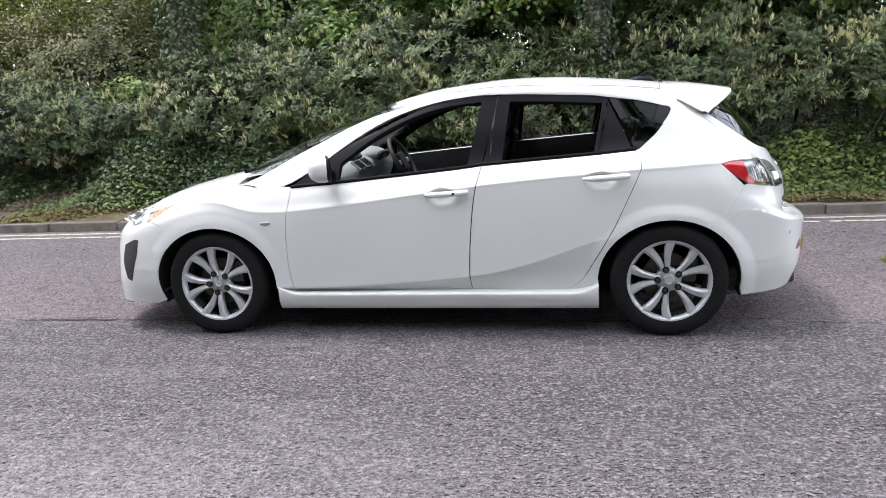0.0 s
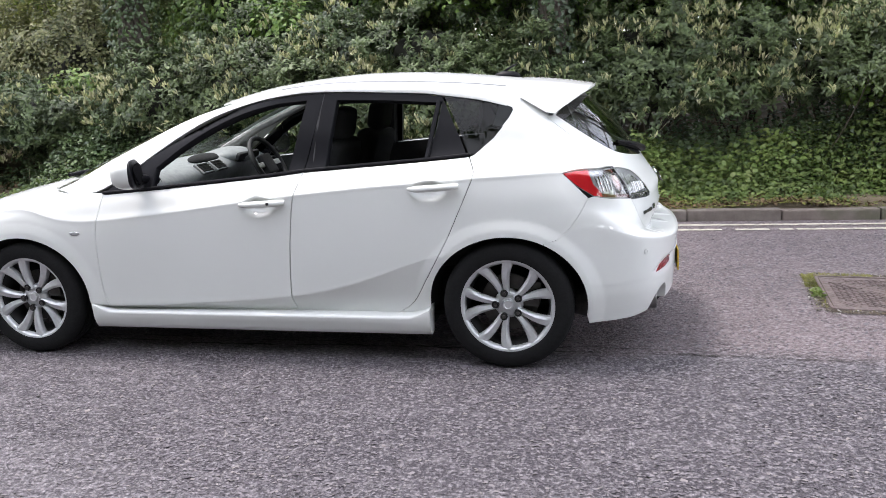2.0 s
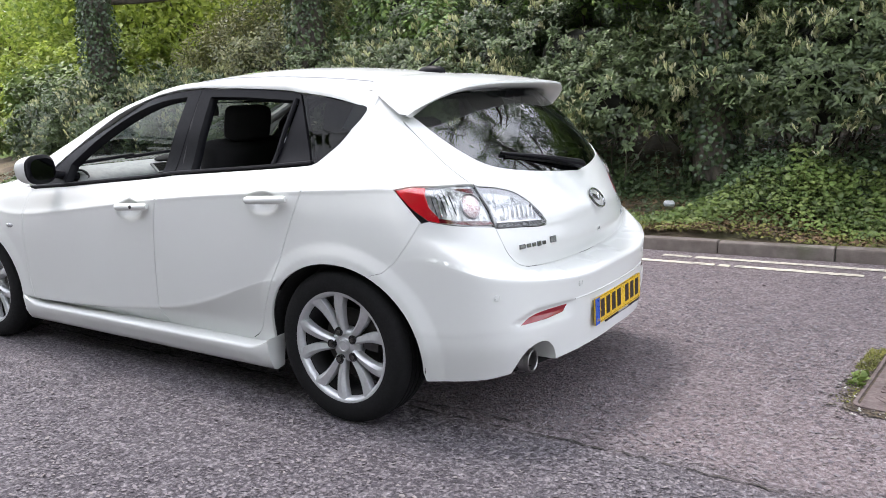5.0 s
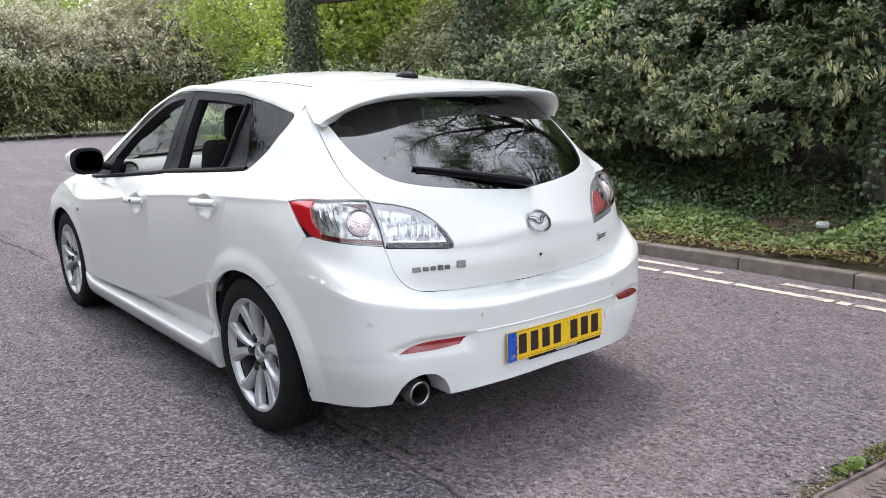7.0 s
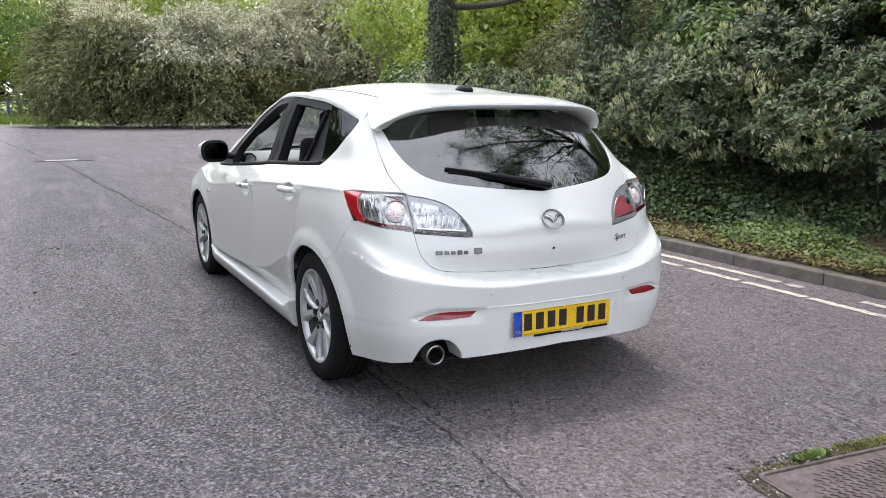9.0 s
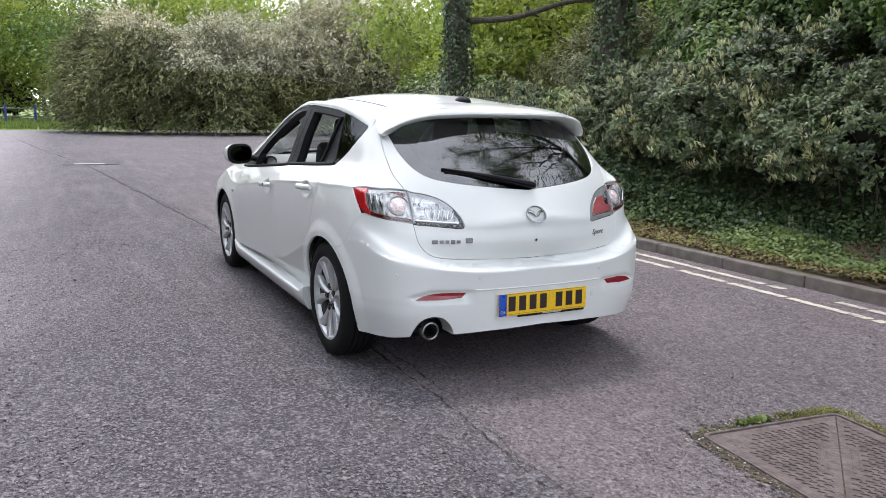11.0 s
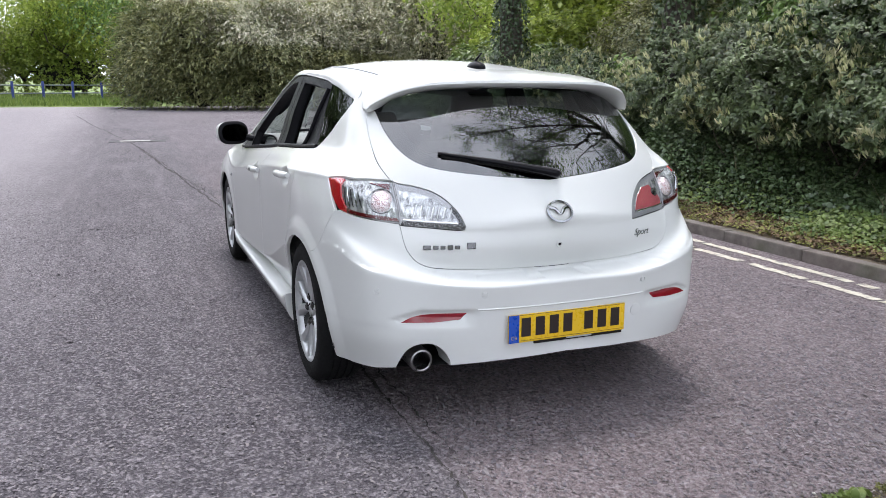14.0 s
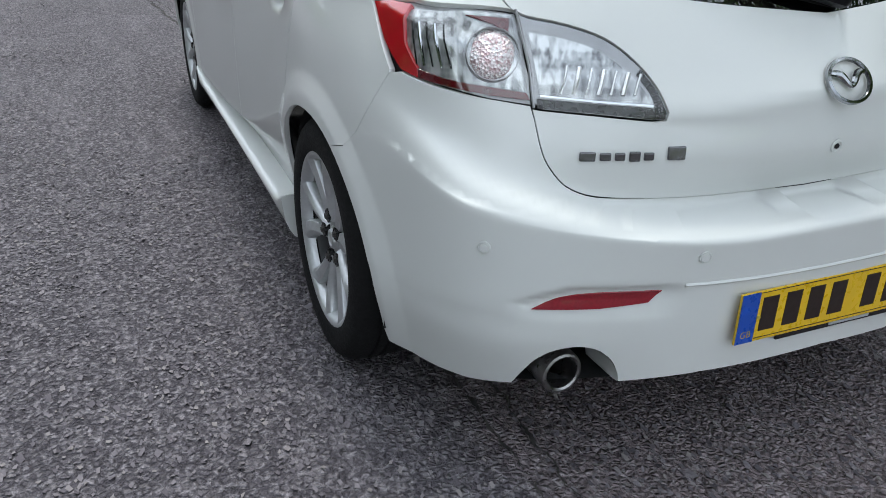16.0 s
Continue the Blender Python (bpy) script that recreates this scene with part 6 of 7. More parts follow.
def on_blob(n, centre, radii, seed, facing=None):
    """Points and outward ways on an uneven ellipsoid; facing keeps the half that shows."""
    d = unit(RNG.normal(size=(n * 3, 3)))
    if facing is not None:
        d = d[(d @ unit(np.array(facing, float))) > -0.35]
    d = d[d[:, 2] > -0.55][:n]
    bump = np.array([noise.noise(Vector(v * 2.1) + Vector((seed, seed * .7, 0))) for v in d])
    fine = np.array([noise.noise(Vector(v * 6.0) + Vector((seed, 0, seed))) for v in d])
    r = (1 + 0.56 * bump + 0.28 * fine)[:, None]
    p = d * np.array(radii) * r + np.array(centre)
    out = unit(d / np.array(radii))
    keep = p[:, 2] > 0.03
    return p[keep], out[keep]


def whorls(p, out, per, length, width, spread, upward):
    """Rosettes of leaves at shoot tips."""
    n = len(p)
    axis = unit(out + np.array([0, 0, upward]) + RNG.normal(0, .25, (n, 3)))
    pos = np.repeat(p, per, 0)
    ax = np.repeat(axis, per, 0)
    ref = unit(np.cross(ax, RNG.normal(size=ax.shape)))
    lean = spread + RNG.normal(0, .22, len(pos))
    way = ax * np.cos(lean)[:, None] + ref * np.sin(lean)[:, None]
    pos = pos + RNG.normal(0, .012, pos.shape)
    ln = length * RNG.uniform(.65, 1.2, len(pos))
    return pos, way, ax, ln, width * RNG.uniform(.8, 1.2, len(pos))


def twigs(points, foot, material, parent, name="stem", n=7, r=0.012, seed=0):
    rnd = random.Random(seed)
    bm = bmesh.new()
    for _ in range(n):
        tip = Vector(points[rnd.randrange(len(points))])
        a = Vector(foot) + Vector((rnd.uniform(-.25, .25), rnd.uniform(-.2, .2), 0))
        mid = a.lerp(tip, .5) + Vector((rnd.uniform(-.2, .2), rnd.uniform(-.15, .15), rnd.uniform(0, .25)))
        t = tube(smooth_line([a, mid, tip], 4), [r * (1 - .07 * k) for k in range(9)], 5)
        me = bpy.data.meshes.new("t")
        t.to_mesh(me)
        t.free()
        bm.from_mesh(me)
        bpy.data.meshes.remove(me)
    return part(name, bm, material, parent, smooth=True)


def laurel(centre, radii, seed, shoots, pale, facing=(0.2, -1, .35)):
    ob = new("laurel_shrub")
    ob.location = (centre[0], centre[1], 0)
    c = (0, 0, centre[2])
    p, out = on_blob(shoots, c, radii, seed, facing)
    p = p - out * RNG.uniform(0, .30, len(p))[:, None] ** 1.3
    hollow = np.array([noise.noise(Vector(v) * 1.5 + Vector((centre[0] * 1.5, centre[1] * 1.5, 7))) for v in p])
    kept = (hollow > -.27) | (RNG.uniform(0, 1, len(p)) < .35)
    p, out = p[kept], out[kept]
    a = leaf_arrays(*whorls(p, out, 8, .086, .029, 1.1, .7), .5)
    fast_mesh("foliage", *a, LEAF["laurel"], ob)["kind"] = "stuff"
    q, o2 = on_blob(int(shoots * pale * .95), c, tuple(r * 1.03 for r in radii), seed, facing)
    drift = np.array([noise.noise(Vector(v) * 1.9 + Vector((centre[0] * 1.9, centre[1] * 1.9, 2))) for v in q])
    q, o2 = q[drift > .08], o2[drift > .08]
    if len(q):
        b = leaf_arrays(*whorls(q, o2, 6, .080, .022, .42, 1.7), .1)
        fast_mesh("shoot_growth", *b, LEAF["shoot"], ob, "pale upright new shoots")["kind"] = "stuff"
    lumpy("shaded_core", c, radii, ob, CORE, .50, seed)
    twigs(p, (0, 0, 0), TWIG, ob, n=6, r=.010, seed=seed)
    return tagged(ob, "dense evergreen shrub with dark leaves and pale new shoots", "shrub", "shrubs of the roadside hedge")


def broadleaf(centre, radii, seed, count, mat="maple", size=.088, name="broadleaf_shrub", facing=(0.2, -1, .3), label="leafy shrub with broad light green leaves", stems=True, oval=True):
    ob = new(name)
    ob.location = (centre[0], centre[1], 0)
    c = (0, 0, centre[2])
    p, out = on_blob(count, c, radii, seed, facing)
    p = p - out * (RNG.uniform(0, .45, len(p)) ** 1.2)[:, None]
    pos, way, ax, ln, w = whorls(p, out, 5, size, size * .72, 1.25, .7)
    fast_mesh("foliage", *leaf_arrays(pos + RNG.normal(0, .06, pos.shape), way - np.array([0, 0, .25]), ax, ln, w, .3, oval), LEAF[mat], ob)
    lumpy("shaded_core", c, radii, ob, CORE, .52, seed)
    if stems:
        twigs(p, (0, 0, 0), TWIG, ob, n=8, r=.016, seed=seed)
    return tagged(ob, label, "shrub", "shrubs of the roadside hedge")


rnd = random.Random(5)
# front rows of the hedge along the verge, from beyond the car to behind the camera's turn
x, k = -11.0, 0
while x < 8.5:
    low = .72 + .12 * math.sin(x * 1.3) - (.22 if x < -6.5 else 0)
    lift = .24 if x > 2.2 else 0
    laurel((x, 5.50 + lift + .25 * math.sin(x * .9) + rnd.uniform(-.1, .1), low + .42 + lift), (.98, .80, .62 + rnd.uniform(-.1, .14)), k, 1000, .48 if x > -4 else .44)
    x += rnd.uniform(.95, 1.25)
    k += 1
x = -10.6
while x < 9.0:
    laurel((x, 6.15 + rnd.uniform(-.2, .2), (1.5 if x > -3.6 else .95) + rnd.uniform(-.15, .2)), (1.1, .85, .95 if x > -3.6 else .72), 100 + k, 950, .45)
    x += rnd.uniform(1.1, 1.45)
    k += 1
x = -3.6
while x < 9.5:
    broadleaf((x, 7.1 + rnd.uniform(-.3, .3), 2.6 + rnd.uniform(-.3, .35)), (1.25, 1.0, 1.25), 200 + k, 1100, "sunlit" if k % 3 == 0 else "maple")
    x += rnd.uniform(1.3, 1.7)
    k += 1
x = -3.9
while x < 11:
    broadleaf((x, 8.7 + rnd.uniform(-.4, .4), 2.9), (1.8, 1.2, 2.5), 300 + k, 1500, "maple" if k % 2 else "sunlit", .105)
    x += rnd.uniform(1.9, 2.4)
    k += 1


# brighter sprays of broad leaves that hang over the hedge's face
for k2, (x, y, z, r) in enumerate([(.2, 5.75, 2.55, .62), (3.5, 6.0, 2.7, .7), (5.3, 6.1, 2.5, .65), (-2.5, 5.7, 2.05, .5), (7.2, 5.9, 2.0, .6), (1.9, 5.55, 1.25, .34), (-1.1, 5.3, 1.1, .3), (4.6, 5.4, 1.1, .42), (-5.6, 5.6, 1.35, .42), (6.4, 5.6, .95, .45), (2.0, 6.3, 3.1, 1.0), (3.7, 6.4, 3.3, 1.0), (.5, 6.4, 3.2, .8), (5.6, 6.4, 3.2, .9)]):
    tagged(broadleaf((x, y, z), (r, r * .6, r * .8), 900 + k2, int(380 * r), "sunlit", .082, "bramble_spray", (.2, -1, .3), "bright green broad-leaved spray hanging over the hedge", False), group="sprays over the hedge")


# looser growth where the hedge thins out
for k2, (x, y, z, rx, ry, rz, m) in enumerate([(-5.6, 8.4, 1.0, 1.5, 1.1, 1.35, "weed"), (-7.6, 8.6, 1.5, 1.7, 1.2, 1.75, "hawthorn"), (-9.8, 9.0, 1.4, 1.7, 1.2, 1.6, "hawthorn"), (-6.4, 10.6, 1.6, 2.0, 1.4, 1.9, "weed"), (-9.2, 11.5, 1.5, 2.2, 1.4, 1.9, "hawthorn"), (-4.2, 10.2, 1.8, 1.8, 1.4, 2.0, "weed"), (-11.5, 7.4, .8, 1.4, 1.1, 1.0, "weed"), (-2.4, 11.0, 2.4, 1.8, 1.4, 2.4, "maple"), (-7.4, 12.6, 2.8, 2.2, 1.4, 2.4, "maple"), (-11.0, 13.4, 2.8, 2.4, 1.4, 2.4, "maple"), (-4.2, 12.6, 3.0, 2.0, 1.4, 2.6, "maple")]):
    tagged(broadleaf((x, y, z), (rx, ry, rz), 700 + k2, 3000 if m == "hawthorn" else 1500, m, .075 if m == "hawthorn" else .12, "undergrowth_bush", (.5, -1, .4), "loose yellow-green bush behind the hedge", oval=False), group="bushes at the wood's edge")

# ground cover at the hedge's foot, and the verge
def scatter_sheet(name, count, xr, mat, label, category, size, low, high, yr, upright=0.6, power=1.0, oval=True):
    xs = RNG.uniform(*xr, count)
    t = RNG.uniform(0, 1, count) ** power
    ys = yr[0] + (yr[1] - yr[0]) * t
    zs = low + (high - low) * t * RNG.uniform(.25, 1.0, count) + .10
    wob = np.array([noise.noise(Vector((a * .8, b * .8, 3))) for a, b in zip(xs, ys)])
    keep = wob > -0.30 - .5 * t + RNG.uniform(-.12, .12, count)
    p = np.stack([xs, ys + kerb_y(xs) - 2.985, zs * np.clip(1 + 1.3 * wob, .25, 2) - .145 + .06 * t], 1)[keep]
    n = len(p)
    way = unit(RNG.normal(size=(n, 3)) * np.array([1, 1, .45]) + np.array([0, -.45, .05]))
    face = unit(RNG.normal(0, .4, (n, 3)) + np.array([0, -.5, upright + .4]))
    ln = size * RNG.uniform(.45, 1.6, n)
    return tagged(fast_mesh(name, *leaf_arrays(p, way, face, ln, ln * .72, .2, oval), LEAF[mat]), label, category, kind="stuff")


scatter_sheet("ivy_ground_cover", 62000, (-11, 9), "ivy", "dark ivy covering the bank under the hedge", "ivy", .048, .05, .75, (3.75, 4.75), .5, .8)
scatter_sheet("ivy_under_hedge", 22000, (-11, 0), "ivy", "dark ivy climbing under the thinner hedge", "ivy", .060, .10, 1.0, (3.95, 4.9), .6, .8, False)
scatter_sheet("weeds", 18000, (-.8, 9), "weed", "light green weeds and nettles along the hedge foot", "weeds", .042, .02, .36, (3.35, 4.2), .8, .9)
scatter_sheet("scattered_weeds", 3500, (-11, 1.2), "weed", "a few light green weeds among the leaf litter", "weeds", .045, .02, .34, (3.4, 4.3), .8, .9)
scatter_sheet("tall_weeds", 15000, (2.0, 9), "weed", "bright green leafy weeds at the hedge foot", "weeds", .062, .06, .80, (3.65, 4.4), .8, .9)
scatter_sheet("bramble_cover", 34000, (-5, 9), "ivy", "dark brambles and ivy climbing under the hedge", "brambles", .052, .28, 1.15, (4.0, 4.8), .6, .8)
scatter_sheet("leaf_litter", 36000, (-12, 10), "litter", "brown dead leaves scattered on the verge", "leaf litter", .040, .0, .02, (3.16, 4.15), 2.5, 1.1, False)
scatter_sheet("verge_moss", 9000, (-12, 10), "moss", "mossy grass along the back of the kerb", "moss", .028, .0, .015, (3.13, 3.55), 1.2, 1.4)


def dry_stems(count):
    """Thin pale stalks standing among the weeds."""
    x = RNG.uniform(-6, 9, count)
    p = np.stack([x, kerb_y(x) + RNG.uniform(1.0, 1.9, count), np.full(count, .05)], 1)
    way = unit(RNG.normal(0, .22, (count, 3)) + np.array([0, -.1, 1]))
    ln = RNG.uniform(.3, .75, count)
    tagged(fast_mesh("dry_stems", *leaf_arrays(p, way, unit(RNG.normal(size=(count, 3)) * np.array([1, 1, .1])), ln, np.full(count, .008), .3, False), LEAF["straw"]), "thin dry pale stalks among the weeds", "stalks", kind="stuff")


dry_stems(90)


def bank():
    xs = np.linspace(-13.5, 12, 70)
    ys = [.115, .5, 1.0, 1.5, 2.2, 3.2, 5.5, 10.5]
    zs = [-.065, -.045, -.01, .09, .27, .50, .8, 1.1]
    verts = [(x, kerb_y(x) + y, z + .03 * noise.noise(Vector((x * 1.2, y * 1.2, 0)))) for y, z in zip(ys, zs) for x in xs]
    k = len(xs)
    faces = [(j * k + i, j * k + i + 1, (j + 1) * k + i + 1, (j + 1) * k + i) for j in range(len(ys) - 1) for i in range(k - 1)]
    n = Nodes("verge_soil", (.10, .08, .05), .95)
    v = n.world_place()
    c = n.mix(n.remap(n.noise(3.5, v, 6), .35, .65, 0, 1), (.075, .055, .035), (.15, .12, .075))
    c = n.mix(n.remap(n.noise(1.1, v, 5), .5, .68, 0, .7), c, (.08, .11, .03))
    n.put("Base Color", c)
    n.bump(n.noise(45, v, 5), .02)
    tagged(link_mesh("verge", verts, faces, n.mat), "brown earth verge strewn with leaves behind the kerb", "verge", kind="structure")
    # dead leaves and young ivy on the slope
    for name, mat, count, size, label, category in (("slope_litter", "litter", 16000, .038, "brown dead leaves on the bank under the hedge", "leaf litter"), ("slope_ivy", "ivy", 12000, .042, "dark young ivy creeping over the bank", "ivy")):
        x, off = RNG.uniform(-12, 10, count), RNG.uniform(.85, 2.3, count)
        p = np.stack([x, kerb_y(x) + off, np.interp(off, ys, zs) + RNG.uniform(.0, .03, count)], 1)
        ln = size * RNG.uniform(.5, 1.5, count)
        way = unit(RNG.normal(size=(count, 3)) * np.array([1, 1, .3]) + np.array([0, -.3, .1]))
        tagged(fast_mesh(name, *leaf_arrays(p, way, unit(RNG.normal(0, .35, (count, 3)) + np.array([0, -.4, 1])), ln, ln * .7, .2, mat == "ivy"), LEAF[mat]), label, category, kind="stuff")


bank()


# ---- trees ----
def branch_tube(bm, pts, radii, sides):
    t = tube(pts, radii, sides)
    me = bpy.data.meshes.new("t")
    t.to_mesh(me)
    t.free()
    bm.from_mesh(me)
    bpy.data.meshes.remove(me)


def grow(rnd, start, way, length, radius, depth, limbs, tips):
    """Limbs that bend and fork; collects tubes and leaf-bearing tips."""
    pts, p, d = [start], start.copy(), way.normalized()
    n = 5
    for k in range(n):
        d = (d + Vector((rnd.gauss(0, .16), rnd.gauss(0, .16), rnd.gauss(.05, .12)))).normalized()
        p = p + d * length / n
        pts.append(p.copy())
    limbs.append((pts, [radius * (1 - .11 * k) for k in range(n + 1)]))
    if depth == 0:
        tips += pts[2:]
        return
    for _ in range(rnd.choice((2, 3, 3))):
        s = rnd.choice(pts[2:])
        side = Vector((rnd.gauss(0, 1), rnd.gauss(0, 1), rnd.gauss(.15, .5))).normalized()
        grow(rnd, s, (d * .55 + side).normalized(), length * rnd.uniform(.55, .8), radius * .52, depth - 1, limbs, tips)


def tree(name, at, height, radius, seed, mat, leaf, count, label, lean=(0, 0), depth=3, cluster=.55, bare=.35, ivy=0, clear=0.0, boughs=(), sprig=0):
    rnd = random.Random(seed)
    ob = new(name)
    ob.location = at
    limbs, tips = [], []
    trunk = [Vector((lean[0] * t, lean[1] * t, height * bare * t)) + Vector((.06 * math.sin(5 * t + seed), .06 * math.cos(4 * t + seed), 0)) for t in np.linspace(0, 1, 7)]
    limbs.append((trunk, [radius * (1.15 - .07 * k) for k in range(7)]))
    top = trunk[-1]
    for q in range(5):
        a = q * 2 * math.pi / 5 + rnd.uniform(-.4, .4)
        grow(rnd, top.lerp(trunk[-3], rnd.random() * .8), Vector((math.cos(a), math.sin(a), rnd.uniform(.5, 1.1))), height * .34, radius * .5, depth - 1, limbs, tips)
    grow(rnd, top, Vector((0, 0, 1)), height * .36, radius * .62, depth - 1, limbs, tips)
    reach = []
    for keys in boughs:
        line = [Vector(p) for p in smooth_line(keys, 5)]
        limbs.append((line, [radius * .62 * (1 - .8 * k / len(line)) for k in range(len(line))]))
        for k in range(3, len(line)):
            for _ in range(2):
                side = Vector((rnd.gauss(0, 1), rnd.gauss(0, 1), rnd.gauss(.1, .5))).normalized()
                grow(rnd, line[k], side, rnd.uniform(.9, 1.6), radius * .14, 1, limbs, reach)
    bm = bmesh.new()
    for pts, rs in limbs:
        branch_tube(bm, pts, rs, 9 if rs[0] > .08 else 5)
    part("trunk", bm, BARK, ob, smooth=True)
    if count:
        tp = np.array([tuple(t) for t in tips])
        idx = RNG.integers(0, len(tp), count)
        pos = tp[idx] + RNG.normal(0, cluster, (count, 3)) * np.array([1, 1, .7])
        pos = pos[pos[:, 2] > clear]
        count = len(pos)
        way = unit(RNG.normal(size=(count, 3)) - np.array([0, 0, .4]))
        face = unit(RNG.normal(0, .6, (count, 3)) + np.array([0, 0, 1]))
        ln = leaf * RNG.uniform(.6, 1.3, count)
        fast_mesh("crown", *leaf_arrays(pos, way, face, ln, ln * .6, .2, False), LEAF[mat], ob)
    if reach:
        tp = np.array([tuple(t) for t in reach])
        pos = tp[RNG.integers(0, len(tp), sprig)] + RNG.normal(0, .16, (sprig, 3))
        ln = .085 * RNG.uniform(.6, 1.3, sprig)
        fast_mesh("overhang", *leaf_arrays(pos, unit(RNG.normal(size=(sprig, 3))), unit(RNG.normal(0, .6, (sprig, 3)) + np.array([0, 0, 1])), ln, ln * .7, .2, False), LEAF[mat], ob)
    if ivy:
        n = ivy
        t = RNG.uniform(0, 1, n)
        ang = RNG.uniform(0, 2 * math.pi, n)
        tr = np.array([tuple(v) for v in trunk])
        base = np.stack([np.interp(t * 6, range(7), tr[:, q]) for q in range(3)], 1)
        out = np.stack([np.cos(ang), np.sin(ang), np.zeros(n)], 1)
        lump = 1.15 + .25 * np.sin(base[:, 2] * 3.1 + ang * 2) + RNG.uniform(-.15, .3, n)
        pos = base + out * (radius * lump)[:, None]
        way = unit(RNG.normal(0, .5, (n, 3)) + out * .5 - np.array([0, 0, .8]))
        ln = .062 * RNG.uniform(.6, 1.3, n)
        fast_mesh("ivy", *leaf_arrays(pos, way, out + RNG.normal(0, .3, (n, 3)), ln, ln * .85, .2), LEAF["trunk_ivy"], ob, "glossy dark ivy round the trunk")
    return tagged(ob, label, "tree")


tree("tree", (-9.3, 5.5, .3), 13, .22, 1, "maple", .12, 8000, "ivy-clad tree rising out of the hedge", bare=.42, clear=4.3, ivy=6000)
tree("tree", (-4.75, 5.9, .3), 13, .23, 2, "maple", .12, 5000, "ivy-clad tree rising out of the hedge", bare=.42, clear=4.3, ivy=6000)
tree("tree", (1.14, 5.5, .3), 12, .19, 3, "maple", .12, 3000, "ivy-clad tree rising out of the hedge", bare=.42, clear=4.3, ivy=5200, sprig=11000, boughs=([(0, 0, 4.6), (.9, -1.5, 5.6), (1.7, -3.1, 6.3), (2.5, -4.5, 6.7)], [(0, 0, 4.8), (-.5, -1.5, 6.0), (-.5, -3.0, 6.6), (-.2, -4.3, 6.9)], [(0, 0, 4.9), (1.0, -.6, 6.2), (2.6, -1.5, 7.0), (4.0, -2.6, 7.4)]))
tree("tree", (6.5, 7.0, .3), 12, .22, 4, "maple", .12, 3000, "tree rising out of the hedge", bare=.42, clear=4.3, ivy=2600, sprig=4500, boughs=([(0, 0, 4.8), (-.6, -1.6, 5.9), (-1.0, -3.2, 6.6), (-1.5, -4.6, 7.0)],))
bough = part("bough", tube(smooth_line([(-9.3, 5.6, 3.1), (-8.5, 6.3, 3.15), (-7.8, 7.2, 3.45), (-7.3, 8.4, 3.5), (-6.6, 9.6, 3.9)], 6), [.066 - .0017 * k for k in range(25)], 8), BARK, None, smooth=True)
tagged(bough, "bare curving bough above the undergrowth", "branch")


# ---- far end of the road ----
def far_bush(centre, radii, seed, sprays, mat, pale, label):
    ob = new("hawthorn_bush")
    ob.location = (centre[0], centre[1], 0)
    c = (0, 0, centre[2])
    f = (1, -.15, .35)
    p, out = on_blob(sprays, c, radii, seed, f)
    p = p - out * (RNG.uniform(0, .8, len(p)))[:, None]
    # the foot stays thin, so that the dark core, coloured as shade, shows
    keep = RNG.uniform(0, 1, len(p)) < np.clip(.25 + p[:, 2] / 1.6, 0, 1)
    p, out = p[keep], out[keep]
    per = 11
    n = len(p)
    way = unit(out * np.array([1, 1, .3]) + RNG.normal(0, .45, (n, 3)) + np.array([0, 0, .35]))
    t = np.tile(np.linspace(0, 1, per), n)[:, None]
    w = np.repeat(way, per, 0)
    pos = np.repeat(p, per, 0) + w * t * 1.0 - np.array([0, 0, 1]) * t ** 2 * .5 + RNG.normal(0, .035, (n * per, 3))
    lw = unit(w + RNG.normal(0, .38, w.shape) - np.array([0, 0, .9]) * t)
    face = unit(RNG.normal(0, .5, w.shape) + np.repeat(out, per, 0) + np.array([0, 0, .5]))
    ln = .19 * RNG.uniform(.6, 1.3, len(pos))
    hi = (pos[:, 2] > pale * radii[2]) & (RNG.uniform(0, 1, len(pos)) < .75)
    for name, mask, m in (("foliage", ~hi, mat), ("blossom", hi, "blossom")):
        fast_mesh(name, *leaf_arrays(pos[mask], lw[mask], face[mask], ln[mask], ln[mask] * .30, .2, False), LEAF[m], ob, "pale blossom sprays" if name == "blossom" else "")
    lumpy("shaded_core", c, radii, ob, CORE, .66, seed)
    return tagged(ob, label, "bush", "bushes at the road's end")


for k, (x, y, z, rx, ry, rz, n, pale) in enumerate([(-35.0, .1, 1.9, 1.9, 1.4, 2.7, 1900, 2.0), (-33.6, 2.0, 2.0, 2.4, 2.2, 3.0, 3000, 1.5), (-33.0, 4.4, 2.0, 2.6, 2.5, 2.8, 3400, 1.0), (-33.6, 7.0, 2.0, 2.8, 2.6, 3.0, 3400, .9), (-33.8, 9.6, 2.4, 2.7, 2.4, 3.1, 3200, .8), (-33.2, 12.4, 3.0, 3.0, 2.6, 3.7, 4200, .0)]):
    far_bush((x, y, z), (rx, ry, rz), k + 1, n, "hawthorn", pale, "tall hawthorn bush covered in pale blossom" if pale < .3 else "big rounded hawthorn bush with arching pale sprays")
far_bush((-58.0, -12.5, 2.2), (3.0, 3.2, 3.4), 5, 3000, "hawthorn", .0, "white-flowering bush beyond the fence")

